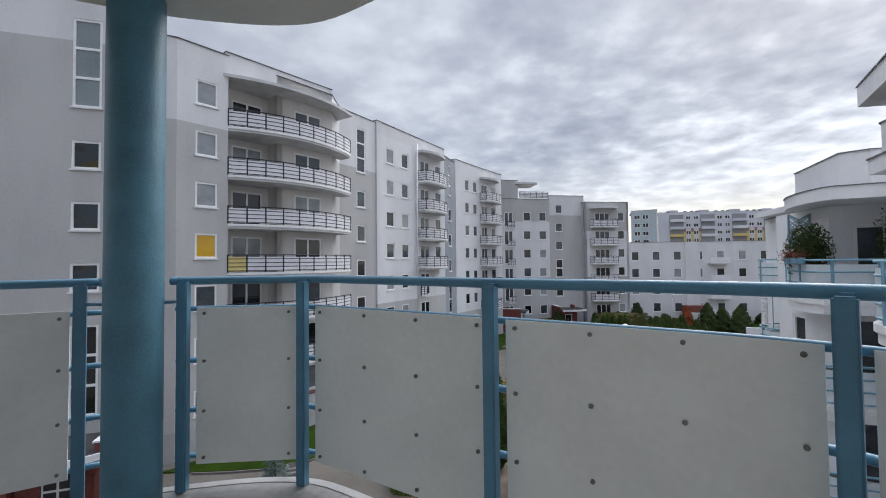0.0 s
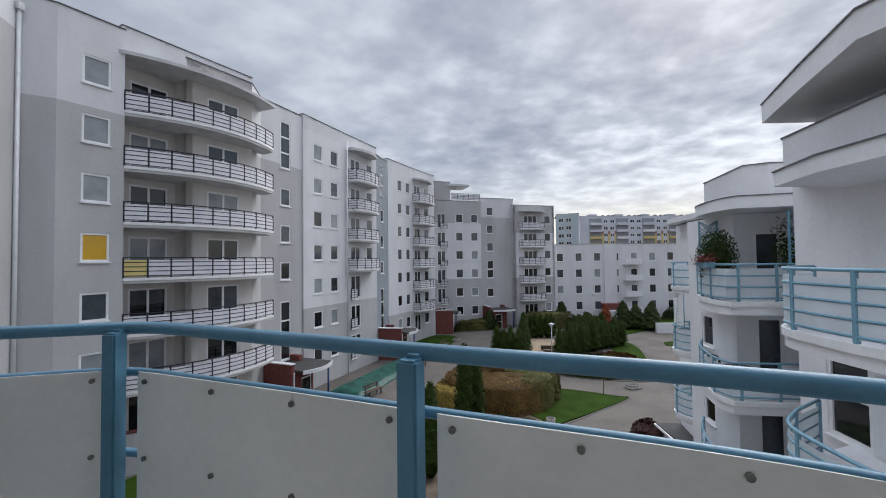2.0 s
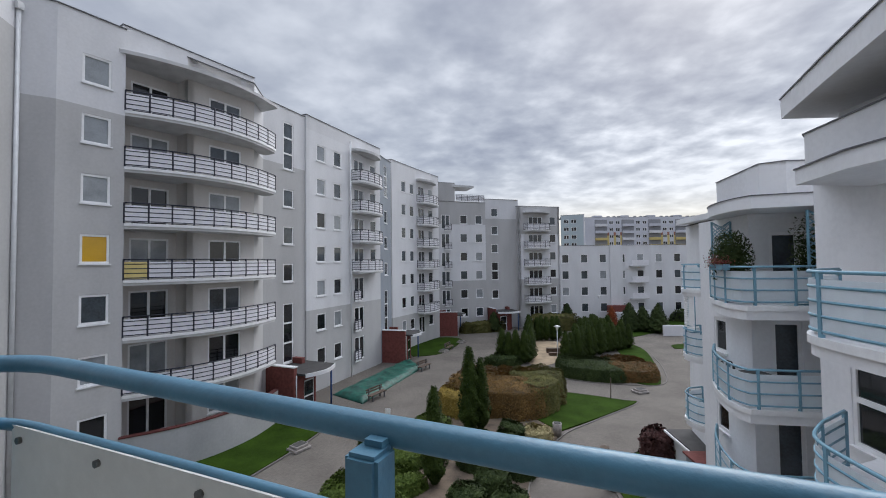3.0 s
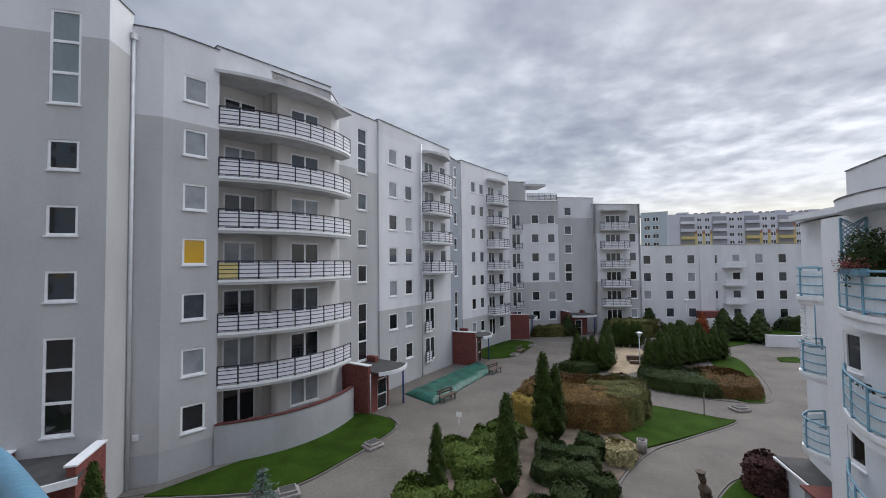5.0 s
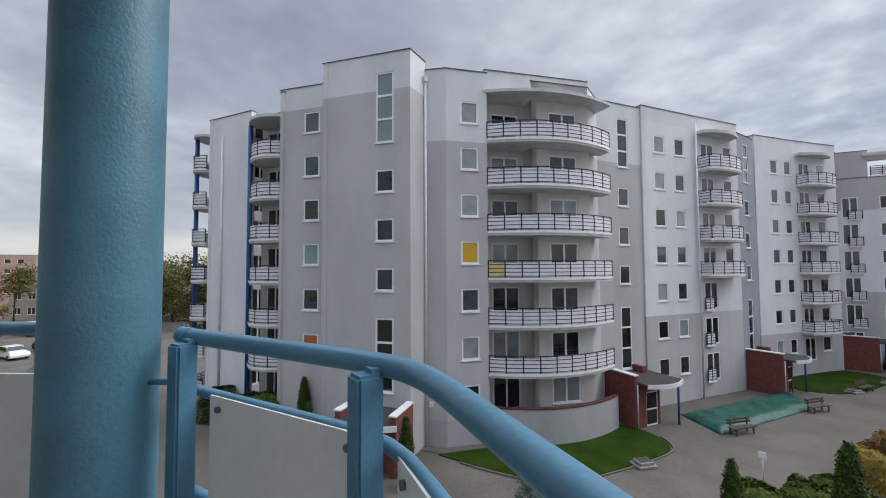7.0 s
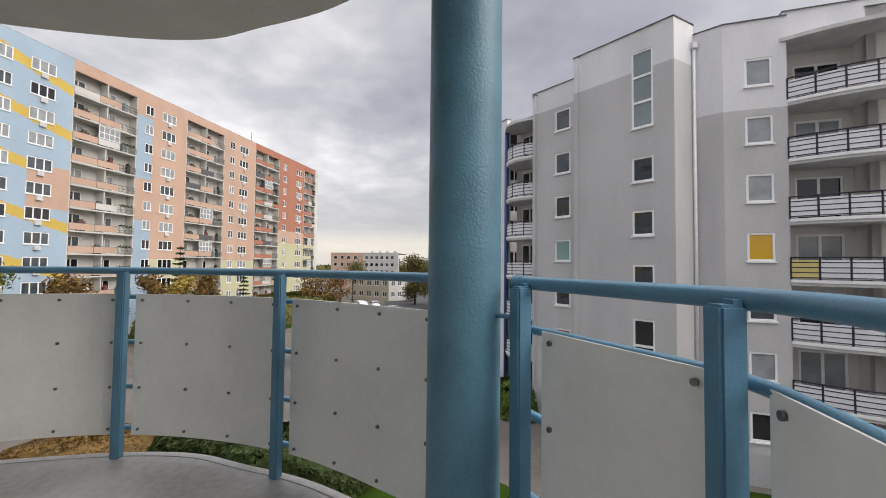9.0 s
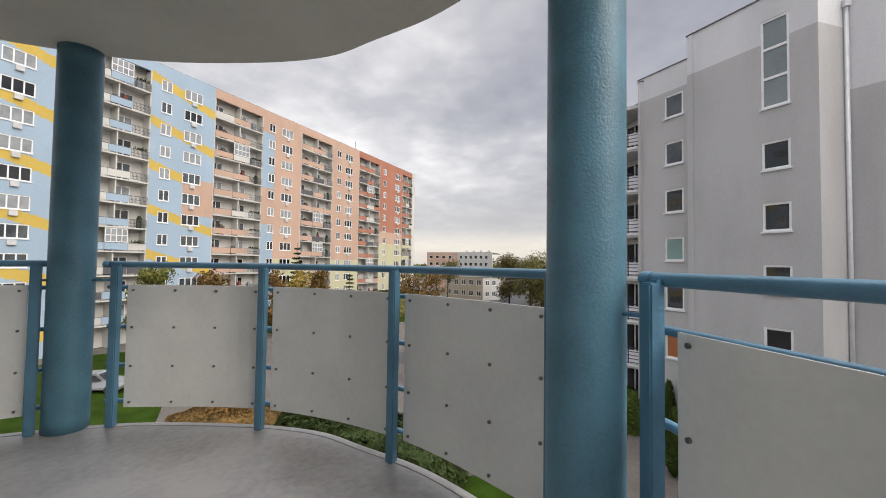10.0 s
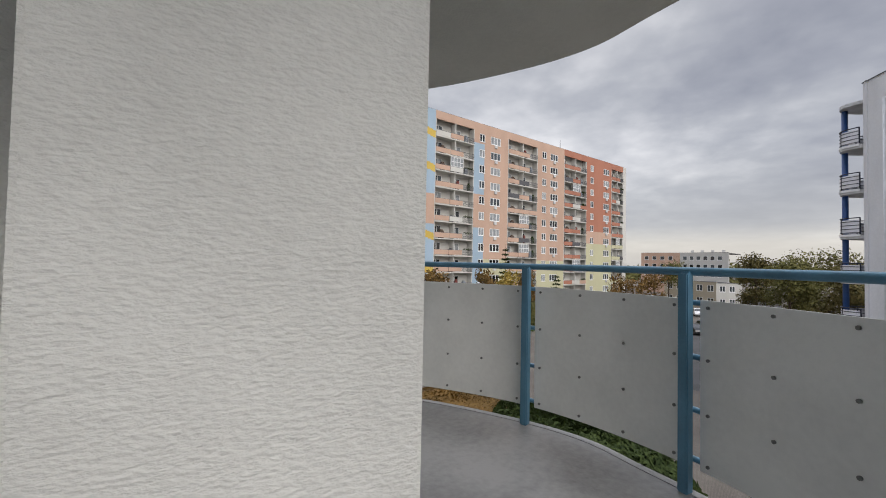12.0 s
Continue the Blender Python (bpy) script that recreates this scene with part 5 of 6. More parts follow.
facade(Hd, (-169, -6.6), (-160, 7.2), GZ, 5.5, [(u, 2.9 - 2.8 * k, 1.5, 1.4, 1, 1, G_SKY if (k + int(u)) % 2 else G_DARK) for u in np.arange(1.0, 15, 2.4).tolist() for k in range(4)], (), (M_SWHITE,))
facade(Hd, (-173, -19.6), (-169, -6.6), GZ, 5.5, [(u, 2.9 - 2.8 * k, 1.5, 1.4, 1, 1, G_DARK) for u in np.arange(1.2, 12, 2.8).tolist() for k in range(4)], (), (M_SSAL,))
roof_of(Hd, [(-173, -19.6), (-169, -6.6), (-160, 7.2), (-178, 12)], 5.4)
for u in (2.0, 5.5, 9.0, 12.5):
    b = bmesh.new()
    add_box(b, -168.5 + u * 0.5, -5.0 + u * 0.84, 5.4, -167.6 + u * 0.5, -4.1 + u * 0.84, 6.3)
    part("chimney", b, M_SLAB, Hd)
Jd = thing("apartment_block", "flat-roofed cream school building beside the car park", "building", (-115, 5, GZ))
facade(Jd, (-121, -8.4), (-113.5, 2.6), GZ, -2.7, [(u, z, 1.5, 1.5, 2, 1, G_SKY if z > -6 else G_DARK) for u in (0.8, 3.4, 6.0, 8.6, 11.2) for z in (-4.9, -7.9)], (), (M_SCREAM,))
facade(Jd, (-113.5, 2.6), (-116.5, 7.6), GZ, -2.9, [(u, z, 1.3, 1.4, 2, 1, G_SKY) for u in (0.8, 3.0) for z in (-4.9, -7.9)], (), (M_SWHITE,))
roof_of(Jd, [(-121, -8.4), (-113.5, 2.6), (-116.5, 7.6), (-127, 3)], -2.9)


# ---- planting ----
def conifer_mesh(h, r, n, seed, m, size=0.09, power=0.75):
    """An upright column of scale leaves round a dense core."""
    bm, rng = bmesh.new(), random.Random(seed)

    def prof(f):
        return r * min(1.0, (f + 0.03) / 0.22) * max(0.02, 1 - f) ** power * 1.25

    core, rings = 10, []
    for i in range(9):
        f = 0.02 + 0.95 * i / 8
        rr = prof(f) * 0.82
        rings.append([bm.verts.new((rr * math.cos(2 * math.pi * k / core), rr * math.sin(2 * math.pi * k / core), f * h)) for k in range(core)])
    for a, b in zip(rings, rings[1:]):
        for k in range(core):
            bm.faces.new([a[k], a[(k + 1) % core], b[(k + 1) % core], b[k]])

    def place(g):
        f = 1 - g.random() ** 0.62
        t = g.uniform(0, 2 * math.pi)
        lump = 1 + 0.16 * math.sin(t * 5 + f * 23 + seed) + 0.10 * math.sin(t * 3 - f * 41)
        rr = prof(f) * lump * g.uniform(0.86, 1.08)
        return Vector((rr * math.cos(t), rr * math.sin(t), f * h)), Vector((math.cos(t), math.sin(t), 0.9)).normalized()
    leaves(bm, rng, n, place, size)
    return to_mesh("crown", bm, m)


def tree_thing(name, crown, xy, label, category, h, group="", turn=0.0, scale=1.0, trunk=0.06):
    top = thing(name, label, category, (*xy, GZ), group)
    b = bmesh.new()
    add_cyl(b, 0, 0, 0, h * 0.6, trunk, trunk * 0.5, 8)
    attach("trunk", to_mesh("trunk", b, M_BARK), top, Matrix.Translation((*xy, GZ)))
    attach("crown", crown, top, Matrix.Translation((*xy, GZ + 0.04)) @ Matrix.Rotation(turn, 4, "Z") @ Matrix.Scale(scale, 4))
    return top


def mound(name, pts, h, n, m, label, category, seed=1, size=0.10, kind="stuff", inner=None, flat=0.5):
    """A clipped or spreading shrub mass over a plan outline: dense core with leaves all over it."""
    bm, rng = bmesh.new(), random.Random(seed)
    ring = [Vector(p) for p in spline(pts + [pts[0]], 6)[:-1]]
    c = sum(ring, Vector((0, 0))) / len(ring)

    def surf(i, f):
        """f: 0 foot to 1 centre of the top"""
        p = ring[i % len(ring)]
        if f < flat:
            g = f / flat
            return Vector((*(c + (p - c) * (1 - 0.10 * g * g)), h * g * 0.88))
        g = (f - flat) / (1 - flat)
        q = c + (p - c) * 0.90 * (1 - g)
        return Vector((q.x, q.y, h * (0.88 + 0.12 * math.sqrt(min(1, g * 1.5)))))
    fs = (0, 0.25, 0.5, 0.62, 0.8, 1.0)
    vs = [[bm.verts.new((c.x + (surf(i, f).x - c.x) * 0.92, c.y + (surf(i, f).y - c.y) * 0.92, GZ + surf(i, f).z * 0.90)) for i in range(len(ring))] for f in fs[:-1]]
    top = bm.verts.new((c.x, c.y, GZ + h * 0.90))
    N = len(ring)
    for a, b in zip(vs, vs[1:]):
        for i in range(N):
            bm.faces.new([a[i], a[(i + 1) % N], b[(i + 1) % N], b[i]])
    for i in range(N):
        bm.faces.new([vs[-1][i], vs[-1][(i + 1) % N], top])
    per = [0.0]
    for i in range(N):
        per.append(per[-1] + (ring[(i + 1) % N] - ring[i]).length)

    def place(g):
        s = g.uniform(0, per[-1])
        i = next(k for k in range(N) if per[k + 1] >= s)
        t = (s - per[i]) / max(1e-6, per[i + 1] - per[i])
        f = g.random() * flat if g.random() < 0.45 else flat + (1 - flat) * (1 - math.sqrt(g.random()))
        a, b = surf(i, f), surf(i + 1, f)
        p = a.lerp(b, t)
        lump = noise.noise(Vector((p.x * 0.9, p.y * 0.9, seed * 3.1))) * 0.24 * min(1.5, h) + noise.noise(p * 2.6) * 0.16
        o = Vector((*(p.xy - c).normalized(), 0.35 if f < flat else 1.6)).normalized()
        return p + Vector((0, 0, GZ)) + o * (lump + g.uniform(-0.02, 0.05 + size)), o
    leaves(bm, rng, n, place, size)
    return solid(name, bm, m, label, category, kind=kind)


CYP = [conifer_mesh(4.6, 0.50, 6500, 3, L_THUJA, 0.065, 0.40), conifer_mesh(4.3, 0.46, 6000, 8, L_THUJA, 0.065, 0.42)]

# ---- courtyard ground pieces ----
patch("lawn", [(-16.9, 15.4), (-13.2, 16.4), (-10.9, 17.6), (-9.6, 20.5), (-8.6, 24.0), (-8.6, 25.6), (-9.6, 26.6), (-11.6, 27.0), (-12.6, 25.6), (-13.6, 22.0), (-15.6, 18.0)], 0.06, M_GRASS, "trimmed green lawn strip along the building", "lawn")
b = bmesh.new()
add_band(b, spline([(-15.4, 15.6), (-13.2, 16.25), (-10.75, 17.45), (-9.45, 20.45), (-8.45, 24.0), (-8.45, 25.7), (-9.5, 26.75)], 6), GZ, GZ + 0.09, 0.08)
solid("kerb", b, M_KERB, "concrete edging stones along the lawn", "kerb", kind="structure")
for pts in ([(-4.4, 20.6), (-3.0, 24.2), (-1.7, 28.2), (-1.3, 31.1), (2.0, 34.75)], [(2.5, 14.0), (3.75, 20.0), (6.15, 24.5), (8.7, 26.9), (12.7, 30.3), (12.05, 31.05), (8.0, 32.75)], [(8.3, 38.1), (9.5, 36.25), (13.0, 34.95), (16.7, 35.0), (19.0, 40.0), (20.5, 46.0)], [(7.2, 17.5), (7.45, 19.6), (9.1, 22.15), (10.4, 23.05)]):
    b = bmesh.new()
    add_band(b, spline(pts, 6), GZ, GZ + 0.055, 0.07)
    solid("kerb", b, M_KERB, "concrete edging stones along the bed", "kerb", kind="structure")
b = bmesh.new()
add_band(b, [(-18.2, 15.3), (-17.0, 16.0), (-15.5, 18.3), (-13.6, 20.6), (-12.0, 23.3), (-11.4, 25.6)], GZ, GZ + 0.04, 0.7)
solid("drip_strip", b, M_KERB, "pale concrete strip along the foot of the wall", "strip", kind="structure")
patch("planting_bed", [(-5.6, 13.0), (-4.5, 20.3), (-3.0, 24.0), (-1.6, 28.0), (-1.2, 31.0), (2.0, 34.6), (7.8, 33.0), (8.6, 32.0), (7.2, 27.4), (6.0, 24.6), (3.6, 20.0), (2.4, 13.0)], 0.05, M_SOIL, "earth planting bed with bark and gravel", "bed")
patch("lawn", [(6.2, 25.2), (8.6, 27.0), (12.6, 30.3), (12.0, 30.9), (7.9, 32.6), (5.6, 31.0), (5.0, 27.5)], 0.09, M_GRASS, "small triangular lawn", "lawn")
patch("sandpit_ground", [(6.8, 41.8), (8.0, 41.0), (10.4, 44.0), (12.4, 52.4), (8.4, 53.2)], 0.04, M_SAND, "sandy play corner between hedges", "ground")
patch("lawn", [(14.0, 36.0), (16.6, 35.2), (20.2, 46.0), (20.6, 51.0), (18.8, 54.0), (16.8, 44.0)], 0.06, M_GRASS, "grass edge of the hedge bed", "lawn")
patch("lawn", [(21.0, 55.2), (29.0, 61.5), (36.0, 68.0), (30.0, 74.0), (20.6, 66.0)], 0.06, M_GRASS, "lawn with conifers at the far end", "lawn")
patch("lawn", [(24.4, 49.0), (26.4, 49.4), (27.0, 51.6), (25.0, 51.0)], 0.06, M_GRASS, "little round traffic island of grass", "lawn")
patch("lawn", [(-5.4, 44.9), (-2.4, 46.5), (-0.2, 54.4), (-3.0, 56.2), (-5.0, 53.0), (-6.6, 48.0)], 0.06, M_GRASS, "small lawn by the second porch", "lawn")
patch("lawn", [(7.4, 17.6), (7.6, 19.6), (9.2, 22.0), (10.4, 22.9), (12.0, 21.5), (12.4, 17.5), (9.0, 15.0)], 0.06, M_GRASS, "lawn beside the bin shelter", "lawn")
patch("lawn", [(-40, -40), (-24, -40), (-21.5, -28.5), (-22, -20.5), (-25, -20.2), (-42, -33)], 0.06, M_GRASS, "grass in front of the slab block", "lawn")
patch("lawn", [(-60, -34), (-110, -16), (-104, -8), (-76, -9), (-56, -24)], 0.06, M_GRASS, "rough grass with bushes below the slab block", "lawn")
patch("lawn", [(-19.0, -2.5), (-14.0, -3.0), (-12.0, 3.0), (-15.0, 7.0), (-20.0, 4.0)], 0.06, M_GRASS, "grass below the balcony", "lawn")
patch("leaf_litter", [(-25.0, -19.6), (-22.0, -17.0), (-22.4, -11.5), (-27.0, -11.8), (-28.4, -17.5)], 0.06, mat("fallen_leaves_on_earth", (0.085, 0.056, 0.032), 0.95, 0.5, 4.0, 1.0, 12, second=(0.06, 0.05, 0.025)), "bare earth covered with fallen leaves", "ground")
patch("road", [(-150, 4), (-60, -2.5), (-44, -10), (-40, 2), (-60, 8), (-150, 18)], 0.012, M_ASPH, "asphalt car park road", "road")

# ---- planting ----
THU = [conifer_mesh(3.1, 0.56, 4200, 20 + i, L_THUJA, 0.062, 0.42) for i in range(3)]
for i, (x, y, s) in enumerate(((-3.9, 18.0, 0.72), (-0.9, 19.0, 1.05), (0.75, 25.0, 1.12), (1.45, 25.35, 1.02), (-15.3, 12.0, 0.72), (-24.2, 11.0, 0.85), (-20.6, 9.6, 0.72))):
    tree_thing("thuja", CYP[i % 2], (x, y), "tall slim dark green column thuja", "tree", 4.0, "column thujas", i * 1.3, s)
rngp = random.Random(12)
HEDGE = [(4.2, 43.6), (4.9, 43.0), (5.6, 42.6), (6.3, 42.2), (6.9, 42.6)]
HEDGE += [(7.0 + 0.14 * k, 43.6 + 0.95 * k) for k in range(10)] + [(8.6 + 0.75 * k, 53.8 + 0.15 * k) for k in range(6)]
HEDGE += [(10.6 + 0.72 * k, 42.9 + 0.55 * k) for k in range(13)] + [(12.6 + 0.62 * k, 46.5 + 0.7 * k) for k in range(10)] + [(14.2 + 0.5 * k, 50.8 + 0.8 * k) for k in range(8)]
for i, (x, y) in enumerate(HEDGE):
    tree_thing("thuja", THU[i % 3], (x + rngp.uniform(-.15, .15), y + rngp.uniform(-.15, .15)), "dense green thuja of the play corner hedge", "tree", 1.6, "hedge thujas", i * 2.1, rngp.uniform(0.92, 1.12))
CONE = conifer_mesh(3.6, 1.15, 2600, 31, L_DARK, 0.14, 0.6)
for i, (x, y, s) in enumerate(((24.1, 61.0, 0.95), (25.8, 61.2, 1.0), (27.3, 59.8, 1.05), (16.9, 69.0, 0.9), (26.5, 68.0, 0.95), (32.0, 70.2, 0.85), (4.4, 61.2, 0.8))):
    tree_thing("conifer", CONE, (x, y), "broad dark green clipped conifer cone", "tree", 2.0, "cone conifers", i * 1.7, s)
RED = conifer_mesh(3.4, 0.8, 1400, 33, leaf_mat("rust_red_leaves", (0.14, 0.03, 0.015), (0.30, 0.08, 0.03)), 0.15, 0.6)
tree_thing("rust_tree", RED, (22.0, 62.8), "narrow rust-red autumn tree", "tree", 2.0)
mound("hedge", [(-1.0, 28.6), (-0.6, 32.6), (2.2, 34.2), (7.6, 32.6), (6.6, 28.6), (4.8, 26.8), (1.8, 27.2)], 1.9, 42000, L_AUTUMN, "large clipped hedge turning brown", "hedge", 2, 0.055)
mound("hedge", [(3.2, 32.4), (5.0, 33.8), (8.0, 33.0), (7.2, 29.4), (5.4, 27.4), (4.2, 29.2)], 2.0, 26000, L_OLIVE, "clipped hedge still olive green", "hedge", 4, 0.055)
mound("yellow_bush", [(-1.3, 27.9), (-1.4, 30.0), (0.2, 30.6), (1.0, 28.4), (0.2, 26.8)], 1.5, 7000, L_YELLOW, "bush with bright yellow autumn leaves", "bush", 3, 0.06)
for i, (x, y, r, h) in enumerate(((-3.6, 22.0, 1.3, 0.7), (-2.2, 23.6, 1.3, 0.75), (-2.7, 20.9, 1.2, 0.6), (-4.4, 17.2, 1.4, 0.8), (-2.8, 16.2, 1.2, 0.8), (-1.6, 25.2, 1.1, 0.7), (-2.3, 18.6, 1.0, 0.6))):
    mound("spreading_juniper", [(x + r * math.cos(a) * f, y + r * math.sin(a) * f) for a, f in ((0, 1.1), (1.0, 0.8), (2.1, 1.15), (3.2, 0.85), (4.2, 1.1), (5.3, 0.9))], h, 5200, L_JUNIPER, "spreading bright green juniper with feathery tips", "shrub", 40 + i, 0.085, kind="", flat=0.3)
for i, (x, y, r, h) in enumerate(((1.2, 22.6, 0.8, 0.95), (2.6, 22.4, 0.9, 0.9), (3.3, 23.8, 0.8, 0.9), (0.9, 20.8, 0.8, 0.8), (2.2, 20.7, 0.9, 0.85), (3.2, 20.0, 0.7, 0.7), (1.7, 18.6, 0.8, 0.8), (0.6, 17.4, 0.8, 0.7), (2.4, 17.0, 0.8, 0.7))):
    mound("mountain_pine", [(x + r * math.cos(a), y + r * math.sin(a)) for a in np.arange(0, 6.2, 0.9)], h, 3600, L_DARK, "rounded dark green mountain pine", "shrub", 60 + i, 0.07, kind="", flat=0.35)
mound("pale_shrub", [(4.0, 22.6), (5.0, 22.8), (5.3, 24.0), (4.4, 24.4), (3.8, 23.6)], 0.8, 1500, leaf_mat("pale_straw_leaves", (0.16, 0.13, 0.06), (0.38, 0.33, 0.17)), "straw-coloured variegated shrub by the bin", "shrub", 71, 0.10, kind="", flat=0.3)
mound("shrubs", [(8.6, 38.0), (9.6, 36.5), (13.0, 35.2), (14.4, 36.4), (13.8, 40.0), (11.5, 41.6), (9.6, 41.0)], 1.1, 20000, L_DARK, "low dark grey-green shrub mass", "shrub", 9, 0.075)
mound("shrubs", [(13.2, 35.6), (16.2, 35.4), (17.4, 38.0), (16.8, 41.0), (14.0, 41.6), (12.8, 39.0)], 1.0, 16000, L_RUST, "low brown autumn shrub mass", "shrub", 11, 0.075)
mound("hedge", [(-0.6, 60.6), (0.2, 59.2), (5.6, 61.2), (5.0, 62.6)], 1.3, 5000, L_OLIVE, "olive hedge below the end building", "hedge", 14, 0.16)
mound("shrubs", [(9.6, 61.4), (13.0, 60.4), (17.0, 62.6), (16.0, 65.0), (10.6, 64.0)], 2.2, 12000, L_OLIVE, "tall green bushes in front of the end building", "bush", 16, 0.11)
mound("shrubs", [(34.0, 70.6), (40.0, 69.0), (52.0, 71.0), (52.0, 73.0), (38.0, 73.6)], 1.7, 6000, L_DARK, "dark hedge before the low building", "hedge", 17, 0.22)
mound("shrubs", [(2.0, 41.5), (4.2, 40.6), (6.0, 41.6), (4.2, 43.4)], 0.7, 2500, L_DARK, "low dark shrubs at the hedge corner", "shrub", 18, 0.13)
mound("purple_bush", [(9.5, 21.6), (10.4, 20.9), (11.2, 21.4), (11.0, 22.4), (10.0, 22.6)], 1.35, 2600, L_PURPLE, "round dark purple barberry bush", "bush", 21, 0.11, kind="")
mound("shrubs", [(-29.4, 9.4), (-28.0, 8.0), (-26.0, 8.6), (-25.4, 10.0), (-27.4, 10.4)], 2.0, 4500, L_JUNIPER, "broad green bush at the building corner", "bush", 23, 0.15, kind="")
mound("shrubs", [(-32.6, 8.0), (-31.2, 7.0), (-30.2, 8.0), (-31.2, 9.0)], 1.9, 2500, L_DARK, "dark evergreen bush by the rear wing", "bush", 24, 0.15, kind="")
mound("shrubs", [(-26.4, -11.0), (-22.0, -11.2), (-20.0, -5.0), (-18.0, -1.8), (-20.4, -0.6), (-24.0, -4.0)], 1.2, 14000, L_DARK, "dark evergreen ground shrubs under the balcony", "shrub", 25, 0.16)
mound("fallen_leaves", [(-25.0, -19.4), (-22.2, -17.0), (-22.5, -11.7), (-26.8, -12.0), (-28.2, -17.5)], 0.12, 6000, L_AUTUMN, "fallen brown leaves on bare earth", "leaves", 91, 0.10)
mound("shrubs", [(-62, -33), (-80, -28), (-100, -21), (-104, -13), (-92, -9.5), (-76, -12), (-62, -24)], 3.2, 26000, L_OLIVE, "autumn bushes along the slab block", "bush", 27, 0.4)


def leafy_tree(name, xy, h, r, m, label, seed, n=2600, size=0.22, trunk=0.16, z0=0.3, group="", lobes=9):
    """Tapered trunk, limbs, and a crown of clumps with gaps."""
    top = thing(name, label, "tree", (*xy, GZ), group)
    rng = random.Random(seed)
    b = bmesh.new()
    add_tube(b, [(0, 0, 0), (0.05, 0.03, h * 0.3), (-0.04, 0.05, h * 0.62), (0, 0, h * 0.85)], trunk, 8)
    for v in b.verts:
        k = 1 - 0.75 * v.co.z / h
        v.co.x, v.co.y = v.co.x * k, v.co.y * k
    attach("trunk", to_mesh("trunk", b, M_BARK), top, Matrix.Translation((*xy, GZ)))
    centres = []
    for i in range(lobes):
        a, f = rng.uniform(0, 6.28), rng.random()
        rr = r * (0.25 + 0.55 * rng.random()) * (1 - 0.45 * f)
        centres.append((Vector((rr * math.cos(a), rr * math.sin(a), h * (z0 + (0.95 - z0) * f))), r * rng.uniform(0.34, 0.55)))
    for c, q in centres:
        b = bmesh.new()
        add_tube(b, [(0, 0, c.z * 0.55), c * 0.6 + Vector((0, 0, c.z * 0.28)), c], trunk * 0.22, 5)
        attach("limb", to_mesh("limb", b, M_BARK), top, Matrix.Translation((*xy, GZ)))
    b = bmesh.new()

    def place(g):
        c, q = g.choice(centres)
        o = Vector((g.gauss(0, 1), g.gauss(0, 1), g.gauss(0, 0.8))).normalized()
        return c + o * q * g.uniform(0.45, 1.1), o
    leaves(b, rng, n, place, size)
    attach("crown", to_mesh("crown", b, m), top, Matrix.Translation((*xy, GZ)))
    return top


def spruce(xy, h, r, m, label, seed, tiers=11, size=0.12):
    top = thing("spruce", label, "tree", (*xy, GZ))
    rng = random.Random(seed)
    b = bmesh.new()
    add_cyl(b, 0, 0, 0, h, 0.03 * h ** 0.5 + 0.03, 0.01, 8)
    attach("trunk", to_mesh("trunk", b, M_BARK), top, Matrix.Translation((*xy, GZ)))
    b = bmesh.new()
    for t in range(tiers):
        f = 0.08 + 0.9 * t / tiers
        k = max(5, int(9 * (1 - f)) + 3)
        for i in range(k):
            a = 6.283 * (i + rng.random() * 0.6) / k + t
            ln = r * (1 - f) * rng.uniform(0.75, 1.1) + 0.06
            d = Vector((math.cos(a), math.sin(a), 0.12))
            for j in range(int(16 + 26 * (1 - f))):
                s = rng.random() ** 0.7
                p = Vector((0, 0, f * h)) + d * ln * s + Vector((rng.gauss(0, .05), rng.gauss(0, .05), rng.gauss(0, .03) - 0.12 * ln * s * s)) * (0.6 + ln)
                o = Vector((rng.gauss(0, .5), rng.gauss(0, .5), 0.7)).normalized()
                t2 = (d + Vector((rng.gauss(0, .6), rng.gauss(0, .6), rng.gauss(0, .3)))).normalized()
                sd = t2.cross(o).normalized()
                z = size * rng.uniform(0.6, 1.3)
                b.faces.new([b.verts.new(p + t2 * z), b.verts.new(p + sd * z * 0.25), b.verts.new(p - t2 * z), b.verts.new(p - sd * z * 0.25)])
    attach("crown", to_mesh("crown", b, m), top, Matrix.Translation((*xy, GZ)))


spruce((-9.9, 14.2), 2.7, 1.1, L_SPRUCE, "small silver-blue spruce on the lawn", 3, 12, 0.09)
spruce((-62.0, -27.5), 13.0, 3.2, L_DARK, "tall dark spruce before the slab block", 4, 16, 0.35)
spruce((-70.0, -21.5), 8.5, 2.4, L_DARK, "dark spruce beside the bushes", 5, 12, 0.3)
spruce((-150.0, 14.0), 14.0, 4.0, L_DARK, "far dark spruce by the low block", 6, 10, 0.5)
leafy_tree("larch", (-38.0, -31.5), 9.4, 2.6, leaf_mat("yellow_green_needles", (0.07, 0.08, 0.02), (0.19, 0.19, 0.05)), "yellow-green larch before the slab block", 5, 2600, 0.2)
